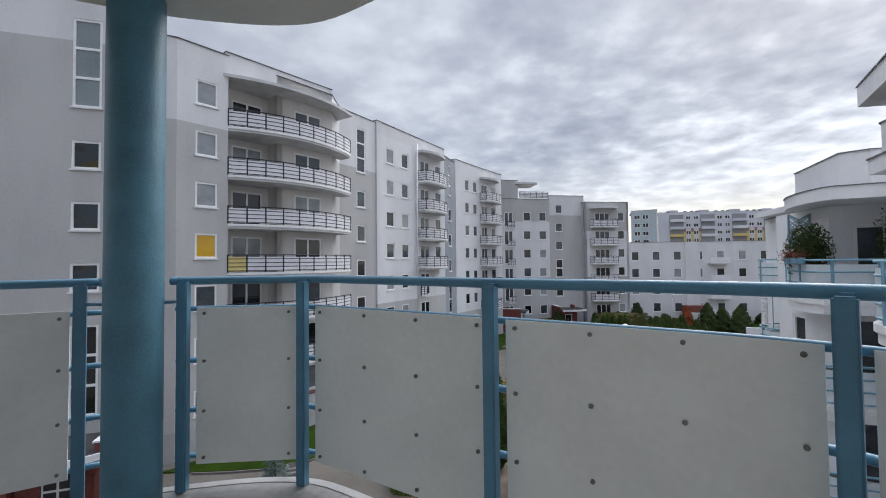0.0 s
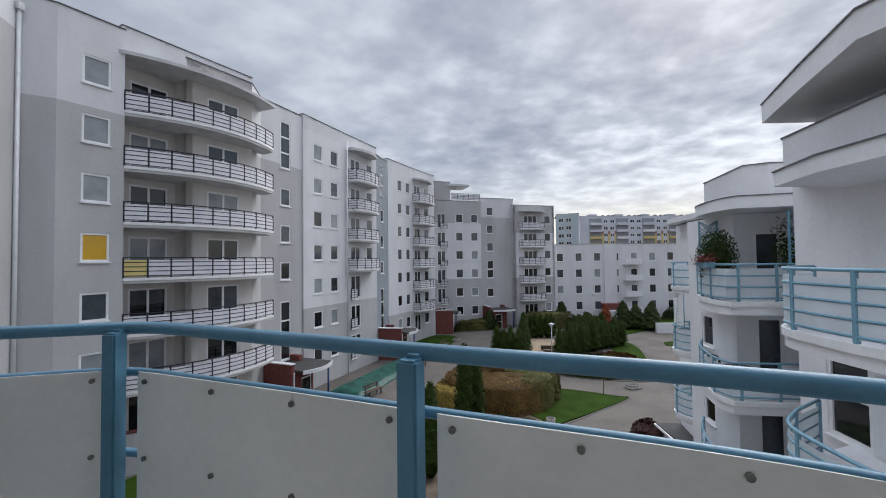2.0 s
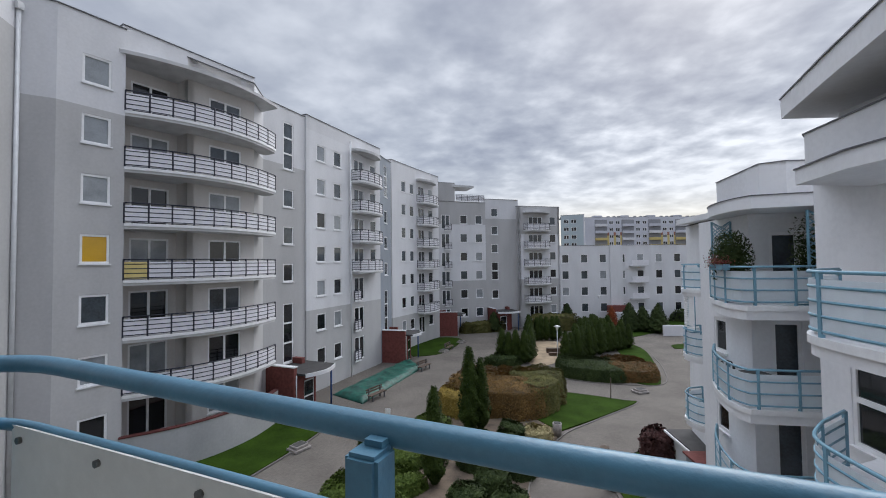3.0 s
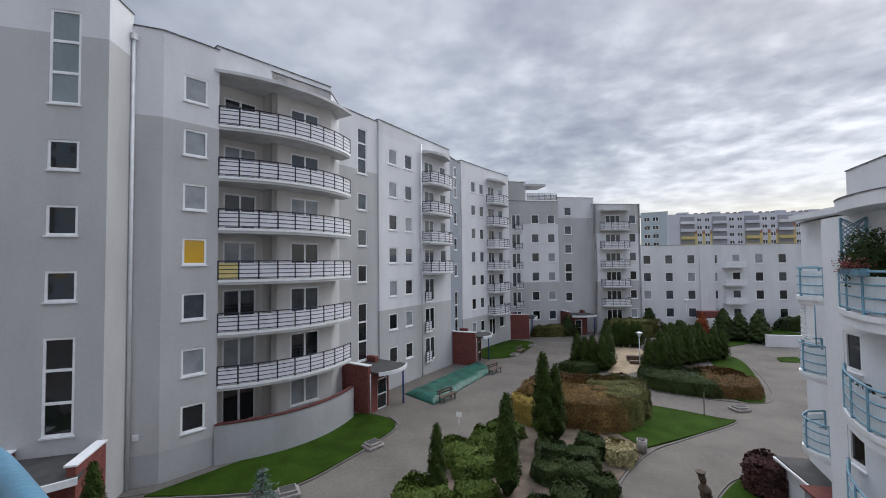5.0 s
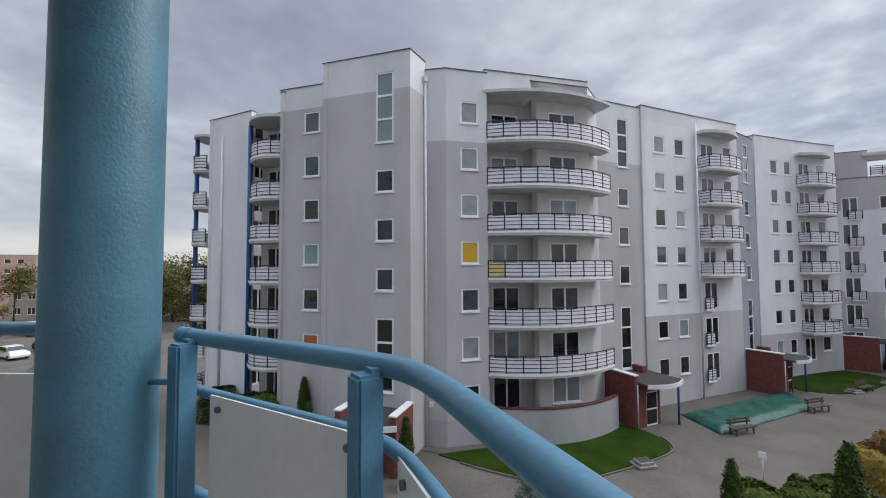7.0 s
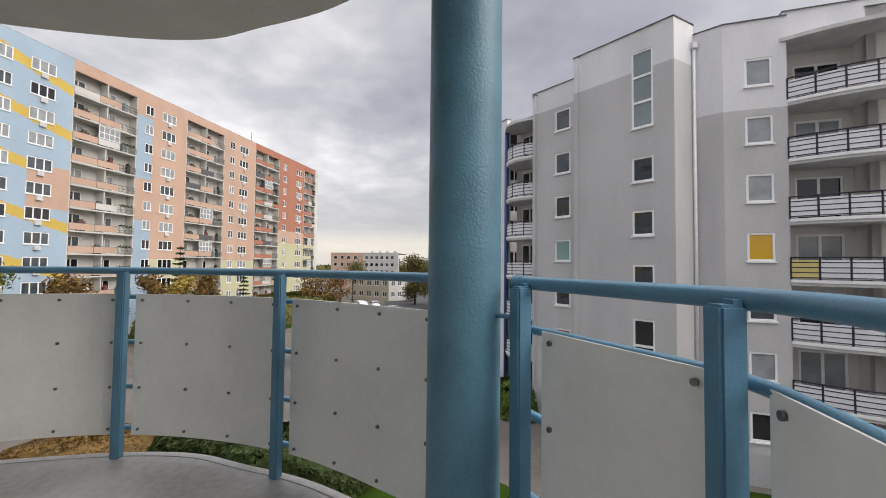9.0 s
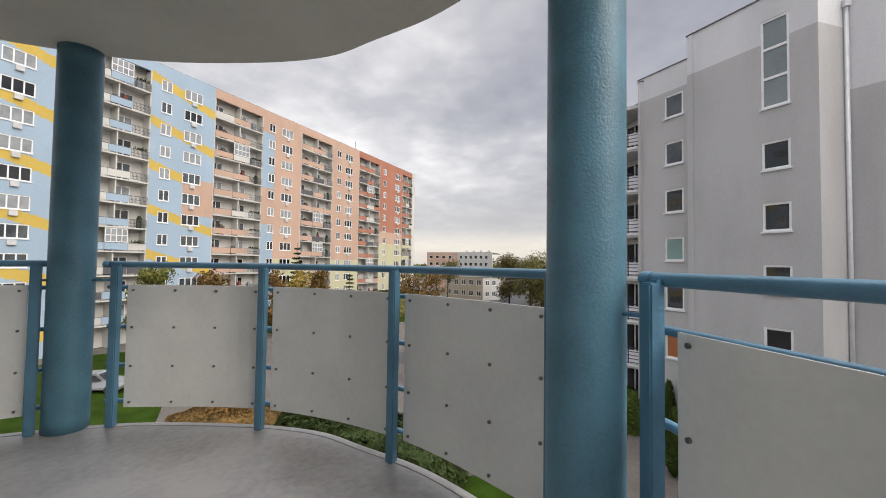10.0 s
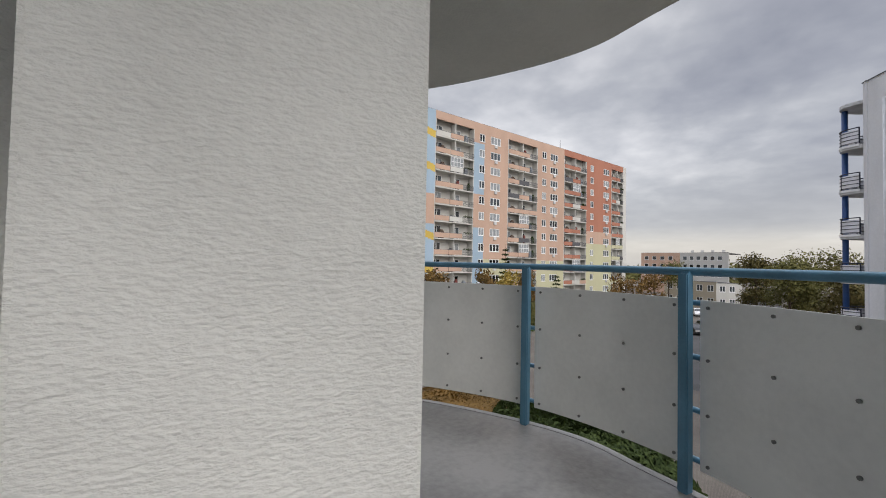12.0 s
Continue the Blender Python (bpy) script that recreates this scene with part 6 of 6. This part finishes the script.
for i, (x, y, h, r, m, lab) in enumerate(((-46, -31, 8.6, 3.0, L_AUTUMN, "half-bare tree with brownish autumn leaves"), (-54, -27, 8.8, 2.6, L_AUTUMN, "thin half-bare autumn tree"), (-58, -25.5, 8.6, 3.2, L_YELLOW, "tree with yellow-brown autumn leaves"),
                                          (-66, -25, 8.5, 3.0, L_AUTUMN, "half-bare tree with brown leaves"), (-88, -13, 8.4, 4.0, L_AUTUMN, "reddish-brown autumn tree near the car park"), (-100, -9, 8.0, 4.2, L_AUTUMN, "brown autumn tree near the car park"),
                                          (-112, -7, 10.5, 4.0, L_OLIVE, "olive autumn tree behind the block"))):
    leafy_tree("autumn_tree", (x, y), h, r, m, lab, 30 + i, 1500, 0.26, group="street trees")
for i, (x, y, h, r) in enumerate(((-104, 9, 11.5, 4.6), (-88, 12, 11.5, 5.0), (-98, 16, 12.0, 5.5), (-80, 18, 11.0, 5.0), (-92, 24, 12.0, 5.5), (-106, 22, 12.5, 6.0), (-78, 26, 11.0, 5.0), (-100, 32, 12.5, 6.0), (-116, 34, 12.0, 6.0), (-70, 22, 9.5, 4.4), (-66, 30, 10.5, 4.8), (-86, 36, 12.0, 6.0))):
    leafy_tree("tree", (x, y), h, r, L_OLIVE if i % 3 else L_WOODS, "large olive-brown autumn tree", 50 + i, 4200, 0.26, 0.25, 0.15, "far trees", 12)
b = bmesh.new()
rngf = random.Random(77)


def far_place(g):
    a = g.uniform(1.2, 5.2)
    d = g.uniform(260, 420)
    o = Vector((g.gauss(0, 1), g.gauss(0, 1), abs(g.gauss(0, 1)))).normalized()
    return Vector((d * math.cos(a), d * math.sin(a), GZ + g.random() ** 1.6 * (9 + 4 * math.sin(a * 21) + 3 * math.sin(a * 47)))), o


leaves(b, rngf, 9000, far_place, 3.2)
solid("far_woods", b, L_OLIVE, "distant line of autumn trees", "woods", kind="stuff")


# ---- porches ----
M_DOORW = M_FRAME


def porch(p, q, u0, w, label, depth=2.5, h=2.75, flip=False):
    """Brick-red entrance porch against the wall from p to q."""
    m, _ = frame_of(p, q)
    at = m @ Vector((u0 + w / 2, -depth / 2, GZ))
    top = thing("entrance_porch", label, "porch", tuple(at), "entrance porches")

    def bx(name, x0, y0, z0, x1, y1, z1, material, lab=""):
        b = bmesh.new()
        add_box(b, x0, y0, z0, x1, y1, z1, m)
        return part(name, b, material, top, lab)
    z = GZ
    bx("side_wall", u0, -depth, z, u0 + 0.3, -0.002, z + h + 0.55, M_BRICK)
    bx("side_wall", u0 + w - 0.3, -depth * 0.55, z, u0 + w, -0.002, z + h, M_BRICK)
    bx("front_wall", u0 + 0.3, -depth, z, u0 + 1.0, -depth + 0.25, z + h, M_BRICK)
    bx("front_wall", u0 + 2.1, -depth + 0.02, z, u0 + w - 0.75, -depth + 0.25, z + h, M_BRICK)
    bx("parapet", u0 + w - 0.45, -0.9, z + h + 0.14, u0 + w - 0.1, -0.01, z + h + 0.55, M_BRICK)
    bx("coping", u0 - 0.05, -depth - 0.05, z + h + 0.55, u0 + 0.35, -0.004, z + h + 0.62, M_SILL)
    d = bx("door", u0 + 1.0, -depth + 0.08, z, u0 + 2.1, -depth + 0.16, z + 2.2, M_DOORW, "white framed glass door")
    for a, c in ((0.12, 1.0), (1.12, 2.08)):
        b = bmesh.new()
        add_box(b, u0 + 1.12, -depth + 0.06, z + a, u0 + 1.98, -depth + 0.18, z + c, m)
        attach("pane", to_mesh("pane", b, G_DARK), d, None)
    bx("lintel", u0 + 1.0, -depth + 0.01, z + 2.2, u0 + 2.1, -depth + 0.24, z + h, M_BRICK)
    front = [(m @ Vector((u0 + 0.31 + (w + 0.3) * i / 8, -depth - 0.35 - 0.85 * math.sin(math.pi * (0.15 + 0.75 * i / 8)), 0))).to_2d() for i in range(9)]
    back = [(m @ Vector((u0 + w + 0.6, -0.004, 0))).to_2d(), (m @ Vector((u0 + 0.31, -0.004, 0))).to_2d()]
    b = bmesh.new()
    add_prism(b, [tuple(v) for v in front + back], z + h, z + h + 0.13)
    part("canopy", b, M_TAR, top, "dark bitumen canopy")
    b = bmesh.new()
    add_band(b, [tuple(v) for v in front], z + h - 0.10, z + h + 0.16, 0.07)
    part("fascia", b, M_SILL, top, "white curved fascia")
    c = m @ Vector((u0 + w + 0.25, -depth - 0.55, 0))
    b = bmesh.new()
    add_cyl(b, c.x, c.y, z, z + h, 0.07)
    part("post", b, M_BLUEPOST, top, "bright blue steel post")
    b = bmesh.new()
    e = m @ Vector((u0 + 0.2, -depth - 0.06, 0))
    add_tube(b, [(e.x, e.y, z), (e.x, e.y, z + h)], 0.04, 6)
    part("downpipe", b, M_PIPE, top)
    return top


porch(tuple(b4), ST1, 0.25, 3.0, "brick-red entrance porch with curved dark canopy")
porch(Q2, R2, 0.3, 2.7, "brick-red entrance porch with curved dark canopy")
porch(Q3, C4, 0.4, 2.7, "brick-red entrance porch with curved dark canopy")
porch((3.3, 63.5), Q4, 0.3, 3.4, "brick-red entrance porch with curved dark canopy")
# porch of the stair tower, seen from above, with two raised side walls
mt, _ = frame_of(T0, T1)
mt = mt @ Matrix.Translation((0.95, 0, 0))
tp = thing("entrance_porch", "brick-red tower porch with two white-capped side walls", "porch", tuple(mt @ Vector((3.4, -1.4, GZ))), "entrance porches")
for x0 in (1.45, 4.55):
    b = bmesh.new()
    add_box(b, x0, -2.3, GZ, x0 + 0.3, -0.003, -6.05, mt)
    part("side_wall", b, M_BRICK, tp)
    b = bmesh.new()
    add_box(b, x0 - 0.06, -2.36, -6.05, x0 + 0.36, -0.005, -5.98, mt)
    part("coping", b, M_SILL, tp, "white sheet coping")
fr = [(mt @ Vector((1.3 + 3.7 * i / 8, -2.5 - 0.6 * math.sin(math.pi * i / 8), 0))).to_2d() for i in range(9)]
b = bmesh.new()
add_prism(b, [tuple(v) for v in fr] + [tuple((mt @ Vector((4.54, -0.006, 0))).to_2d()), tuple((mt @ Vector((1.76, -0.006, 0))).to_2d())], -6.55, -6.42)
part("canopy", b, M_TAR, tp, "dark bitumen canopy")
b = bmesh.new()
add_band(b, [tuple(v) for v in fr], -6.65, -6.38, 0.07)
part("fascia", b, M_SILL, tp, "white curved fascia")
b = bmesh.new()
add_box(b, 1.76, -1.9, GZ, 2.6, -1.7, -6.56, mt)
add_box(b, 3.7, -1.9, GZ, 4.54, -1.7, -6.56, mt)
add_box(b, 2.6, -1.9, -6.85, 3.7, -1.7, -6.56, mt)
part("front_wall", b, M_BRICK, tp)
b = bmesh.new()
add_box(b, 2.6, -1.85, GZ, 3.7, -1.77, -6.85, mt)
dr = part("door", b, M_FRAME, tp, "white framed glass door with a paper notice")
for x in (2.68, 3.2):
    for z0, z1 in ((0.15, 1.0), (1.1, 2.05)):
        b = bmesh.new()
        add_box(b, x, -1.87, GZ + z0, x + 0.42, -1.75, GZ + z1, mt)
        attach("pane", to_mesh("pane", b, G_DARK), dr, None)
b = bmesh.new()
pp = mt @ Vector((3.95, -2.55, 0))
add_cyl(b, pp.x, pp.y, GZ, -6.6, 0.07)
part("post", b, M_BLUEPOST, tp, "bright blue steel post")

# ---- courtyard furniture ----
bm = bmesh.new()
TQ = [Vector(v) for v in ((-10.0, 31.7), (-7.1, 29.7), (-3.9, 39.9), (-5.7, 43.6))]
N1, N2 = 18, 60
gv = [[None] * (N2 + 1) for _ in range(N1 + 1)]
for i in range(N1 + 1):
    for j in range(N2 + 1):
        a = TQ[0].lerp(TQ[1], i / N1)
        c = TQ[3].lerp(TQ[2], i / N1)
        p = a.lerp(c, j / N2)
        edge = min(i, N1 - i, j, N2 - j)
        z = GZ + 0.04 + (0.26 + 0.12 * noise.noise(Vector((p.x * 0.9, p.y * 0.9, 0))) + 0.10 * abs(noise.noise(Vector((p.x * 2.3 + p.y, p.y * 1.2, 4)))) + 0.05 * noise.noise(Vector((p.x * 5, p.y * 5, 9)))) * min(1, edge / 2.4)
        gv[i][j] = bm.verts.new((p.x, p.y, z))
for i in range(N1):
    for j in range(N2):
        bm.faces.new([gv[i][j], gv[i + 1][j], gv[i + 1][j + 1], gv[i][j + 1]]).smooth = True
ring = [gv[i][0] for i in range(N1)] + [gv[N1][j] for j in range(N2)] + [gv[i][N2] for i in range(N1, 0, -1)] + [gv[0][j] for j in range(N2, 0, -1)]
low = [bm.verts.new((v.co.x, v.co.y, GZ)) for v in ring]
for k in range(len(ring)):
    bm.faces.new([ring[k], ring[(k + 1) % len(ring)], low[(k + 1) % len(ring)], low[k]])
bm.faces.new(low)
solid("tarpaulin_cover", bm, M_TARP, "creased green tarpaulin stretched over a bed beside the entrance", "tarpaulin")


def bench(x, y, turn, label):
    top = thing("bench", label, "bench", (x, y, GZ), "courtyard benches")
    m = pose(x, y, GZ, 0, 0, turn)
    for i in range(3):
        b = bmesh.new()
        add_box(b, -0.9, -0.22 + 0.15 * i, 0.42, 0.9, -0.10 + 0.15 * i, 0.47)
        attach("seat_slat", to_mesh("seat_slat", b, M_WOOD), top, m)
    for i in range(2):
        b = bmesh.new()
        add_box(b, -0.9, 0.24 + 0.04 * i, 0.58 + 0.17 * i, 0.9, 0.28 + 0.04 * i, 0.70 + 0.17 * i)
        attach("back_slat", to_mesh("back_slat", b, M_WOOD), top, m)
    for x0 in (-0.65, 0.65):
        b = bmesh.new()
        add_box(b, x0 - 0.04, -0.22, 0, x0 + 0.04, -0.14, 0.42)
        add_box(b, x0 - 0.04, 0.20, 0, x0 + 0.04, 0.28, 0.86)
        add_box(b, x0 - 0.035, -0.14, 0.34, x0 + 0.035, 0.20, 0.42)
        attach("leg", to_mesh("leg", b, M_DARKGREY), top, m)


bench(-6.3, 30.9, 62, "dark wooden park bench beside the tarpaulin")
bench(-3.6, 39.3, 62, "dark wooden park bench beside the tarpaulin")
bench(-1.6, 48.2, 70, "dark wooden park bench on the small lawn")
M_CONC = mat("washed_concrete", (0.28, 0.255, 0.235), 0.9, 0.2, 6, 0.8, 50)


def planter(x, y, turn, label, s=0.68):
    top = thing("planter", label, "planter", (x, y, GZ), "concrete planters")
    m = pose(x, y, GZ, 0, 0, turn)
    b = bmesh.new()
    for h0, w in ((0.0, 0.62), (0.22, 0.48)):
        add_box(b, -w * 1.25 * s, -w * s, h0 * s, w * 1.25 * s, w * s, (h0 + 0.24) * s)
    bmesh.ops.bevel(b, geom=b.edges[:], offset=0.03, segments=1, affect="EDGES")
    attach("tub", to_mesh("tub", b, M_CONC), top, m)
    b = bmesh.new()
    add_box(b, -0.5 * s, -0.38 * s, 0.44 * s, 0.5 * s, 0.38 * s, 0.475 * s)
    attach("soil", to_mesh("soil", b, M_TAR), top, m, "dark earth filling")


for x, y, a in ((-8.75, 22.3, 60), (-10.6, 16.9, 40), (-2.2, 47.2, 60), (-0.3, 52.6, 60), (14.0, 32.9, 20)):
    planter(x, y, a, "square stepped concrete planter on the paving")
b = bmesh.new()
add_cyl(b, 5.9, 24.6, GZ, GZ + 0.75, 0.24, 0.27, 14)
bn = thing("litter_bin", "round washed-concrete litter bin beside the path", "bin", (5.9, 24.6, GZ))
part("body", b, M_CONC, bn)
b = bmesh.new()
add_cyl(b, 5.9, 24.6, GZ + 0.75, GZ + 0.78, 0.20, 0.20, 14)
part("liner", b, M_TAR, bn, "dark bin opening")


def lamp(x, y, label, h=3.6):
    top = thing("street_lamp", label, "lamp", (x, y, GZ), "courtyard lamps")
    for nm, z0, z1, r0, r1, m in (("pole", 0, h - 0.5, 0.06, 0.045, M_LGREY), ("lantern", h - 0.5, h - 0.12, 0.10, 0.17, M_FRAME), ("cap", h - 0.12, h, 0.36, 0.10, M_FRAME)):
        b = bmesh.new()
        add_cyl(b, x, y, GZ + z0, GZ + z1, r0, r1, 14)
        part(nm, b, m, top)


lamp(9.9, 43.4, "white mushroom-shaped garden lamp on a grey pole")
lamp(22.5, 70.5, "white mushroom-shaped garden lamp far off", 4.5)
st = thing("small_sign", "small white notice on a thin post in the bed", "sign", (-4.2, 24.6, GZ))
b = bmesh.new()
add_tube(b, [(-4.2, 24.6, GZ), (-4.2, 24.6, GZ + 1.3)], 0.025, 6)
part("post", b, M_LGREY, st)
b = bmesh.new()
add_box(b, -4.36, 24.56, GZ + 1.2, -4.04, 24.585, GZ + 1.5)
part("plate", b, M_FRAME, st)
sp = thing("sapling_stake", "thin dark stake on the triangular lawn", "stake", (11.2, 31.2, GZ))
b = bmesh.new()
add_tube(b, [(11.2, 31.2, GZ), (11.22, 31.2, GZ + 1.6)], 0.03, 6)
part("stake", b, M_BARK, sp)
sb = thing("sandpit_box", "low wooden sandpit box with step", "sandpit", (10.6, 46.2, GZ))
for y0, z1 in ((45.2, 0.35), (46.6, 0.55)):
    b = bmesh.new()
    add_box(b, 9.4, y0, GZ + 0.03, 11.2, y0 + 0.5, GZ + z1)
    part("board", b, M_WOOD, sb)
# carved totem, bin shelter
tt = bmesh.new()
rings = []
for k in range(28):
    z = 1.85 * k / 27
    r = 0.24 + 0.06 * math.sin(z * 7.3) + 0.03 * math.sin(z * 17) - 0.05 * z
    rings.append([tt.verts.new((7.2 - 0.17 * z + (r + 0.05 * noise.noise(Vector((j * 0.9, z * 4, 2)))) * math.cos(j * math.pi / 7), 18.9 + 0.05 * z + (r + 0.05 * noise.noise(Vector((j * 0.9, z * 4, 2)))) * math.sin(j * math.pi / 7), GZ + z)) for j in range(14)])
for p, q in zip(rings, rings[1:]):
    for j in range(14):
        tt.faces.new([p[j], p[(j + 1) % 14], q[(j + 1) % 14], q[j]])
tt.faces.new(list(reversed(rings[0]))), tt.faces.new(rings[-1])
solid("carved_stump", tt, M_BARK, "dark carved tree-stump sculpture at the lawn edge", "sculpture")
sh = thing("bin_shelter", "low grey bin shelter with dark flat roof and white edge", "shed", (12.2, 20.3, GZ))
b = bmesh.new()
add_box(b, 10.9, 19.0, GZ, 14.4, 21.5, GZ + 1.5)
part("wall", b, M_LGREY, sh)
b = bmesh.new()
add_box(b, 10.7, 18.8, GZ + 1.5, 14.6, 21.7, GZ + 1.6)
part("roof_edge", b, M_FRAME, sh)
b = bmesh.new()
add_box(b, 10.78, 18.88, GZ + 1.604, 14.52, 21.62, GZ + 1.66)
part("roof", b, M_TAR, sh)
wl2 = bmesh.new()
add_box(wl2, 9.9, 15.2, GZ, 12.4, 17.9, GZ + 2.1)
solid("terrace_box", wl2, M_BLUEGREY, "grey terrace wall block below the balconies", "wall", kind="structure")
wl2 = bmesh.new()
add_box(wl2, 9.8, 15.1, GZ + 2.1, 12.5, 18.0, GZ + 2.18)
solid("terrace_cap", wl2, M_BRICK, "brick-red coping of the terrace wall", "coping", kind="structure")
wl2 = bmesh.new()
add_box(wl2, 27.0, 57.4, GZ, 31.0, 57.7, GZ + 1.4)
solid("low_wall", wl2, M_LGREY, "low pale garden wall beside the conifers", "wall", kind="structure")
wl2 = bmesh.new()
add_box(wl2, 24.0, 70.6, GZ, 32.0, 70.9, GZ + 1.6)
solid("low_wall", wl2, M_WHITE, "low white wall of the ramp", "wall", kind="structure")
for i in range(3):
    wl2 = bmesh.new()
    add_box(wl2, 24.0, 70.52, GZ + 0.4 + 0.4 * i, 32.0, 70.596, GZ + 0.5 + 0.4 * i)
    solid("rail_bar", wl2, M_LGREY, "horizontal bar of the ramp railing", "railing", "ramp bars")


# ---- cars ----
CARMESH = {}


def car(x, y, turn, paint, label, van=False):
    m = pose(x, y, GZ + 0.012, 0, 0, turn)
    top = thing("van" if van else "car", label, "van" if van else "car", (x, y, GZ), "parked vehicles")
    key = (paint.name, van)
    if key not in CARMESH:
        b = bmesh.new()
        prof = [(-2.1, 0.32), (-2.15, 0.75), (-1.95, 0.92), (-1.5, 1.4), (0.35, 1.45), (1.05, 0.98), (1.95, 0.82), (2.1, 0.55), (2.05, 0.32)]
        if van:
            prof = [(-2.4, 0.35), (-2.45, 1.9), (-2.3, 1.98), (1.1, 1.95), (1.7, 1.15), (2.35, 0.98), (2.45, 0.6), (2.4, 0.35)]
        L, R_ = [], []
        for px, pz in prof:
            w = 0.86 if pz < 0.95 else (0.70 if not van else 0.84)
            L.append(b.verts.new((px, w, pz))), R_.append(b.verts.new((px, -w, pz)))
        for i in range(len(prof)):
            j = (i + 1) % len(prof)
            b.faces.new([L[i], L[j], R_[j], R_[i]])
        b.faces.new(L), b.faces.new(list(reversed(R_)))
        body = to_mesh("body", b, paint)
        wins = []
        if van:
            for c in ((0.3, -0.865, 1.15, 1.25, -0.80, 1.75), (0.3, 0.80, 1.15, 1.25, 0.865, 1.75), (-2.47, -0.65, 1.2, -2.40, 0.65, 1.75)):
                g = bmesh.new()
                add_box(g, *c)
                wins.append(to_mesh("window", g, G_DARK))
        else:
            quads = [[(a, sd * k, c) for a, c, k in ((-1.72, 0.98, 1.2), (0.85, 0.98, 1.2), (0.3, 1.36, 1.06), (-1.42, 1.34, 1.06))] for sd in (0.7, -0.7)]
            quads += [[(0.45, 0.62, 1.42), (1.03, 0.74, 1.02), (1.03, -0.74, 1.02), (0.45, -0.62, 1.42)], [(-1.57, 0.62, 1.38), (-1.97, 0.72, 0.98), (-1.97, -0.72, 0.98), (-1.57, -0.62, 1.38)]]
            for qd in quads:
                g = bmesh.new()
                g.faces.new([g.verts.new(p) for p in qd])
                wins.append(to_mesh("window", g, G_DARK))
        w = bmesh.new()
        add_tube(w, [(0, -0.11, 0), (0, 0.11, 0)], 0.31, 14)
        CARMESH[key] = (body, wins, to_mesh("wheel", w, M_TAR))
    body, wins, wheel = CARMESH[key]
    attach("body", body, top, m)
    for wm in wins:
        attach("window", wm, top, m, "dark tinted glass")
    for wx in (-1.3, 1.3):
        for wy in (-0.78, 0.78):
            attach("wheel", wheel, top, m @ Matrix.Translation((wx, wy, 0.31)))


P_WHITE = mat("white_car_paint", (0.75, 0.75, 0.76), 0.25, 0.03)
P_SILVER = mat("silver_car_paint", (0.42, 0.43, 0.45), 0.25, 0.05, metal=0.5)
P_BLACK = mat("dark_car_paint", (0.02, 0.021, 0.025), 0.2, 0.1)
car(-91.0, -3.6, 15, P_WHITE, "white delivery van parked on the road", True)
for x, y, a, p, lab in ((-97.5, -1.0, 12, P_WHITE, "white car parked on the road"), (-68.8, -4.2, 20, P_WHITE, "white estate car parked at the kerb"), (-71.6, -1.2, 25, P_BLACK, "dark saloon car parked in the row"), (-76.2, 0.4, 25, P_SILVER, "silver car parked in the row"),
                        (-81.0, 1.8, 25, P_WHITE, "white hatchback parked in the row"), (-65.2, 1.8, 25, P_SILVER, "silver-green car parked near the grass"), (-86.5, 3.2, 25, P_SILVER, "silver car parked in the row"), (-62.0, 3.6, 20, P_BLACK, "dark car parked at the row end"), (-29.4, -28.6, 100, P_SILVER, "silver car parked below the slab block"), (37.0, 71.6, 20, P_BLACK, "dark parked car behind the hedge")):
    car(x, y, a, p, lab)

mat_crate = mat("orange_brown_crate_wood", (0.20, 0.085, 0.03), 0.7, 0.25, 10, 0.3, 60)
# ---- wooden crate behind the pier ----
cr = thing("wooden_crate", "small brown wooden crate with a yellow-green leafy plant", "crate", (-1.100, -2.120, 0))
for z0 in (0.0, 0.08, 0.16):
    for x0, y0, x1, y1 in ((-1.170, -2.210, -1.040, -2.200), (-1.170, -2.060, -1.040, -2.050), (-1.170, -2.200, -1.160, -2.060), (-1.050, -2.200, -1.040, -2.060)):
        b = bmesh.new()
        add_box(b, x0, y0, z0, x1, y1, z0 + 0.072)
        part("slat", b, mat_crate, cr)
b = bmesh.new()
leaves(b, random.Random(5), 40, lambda g: (Vector((-1.100 + g.gauss(0, 0.02), -2.130 + g.gauss(0, 0.02), 0.25 + g.gauss(0, 0.02))), Vector((0, 0, 1))), 0.022)
part("leaves", b, L_YELLOW, cr)
b = bmesh.new()
add_box(b, -1.158, -2.198, 0.0, -1.052, -2.062, 0.2)
part("soil", b, M_SOIL, cr)
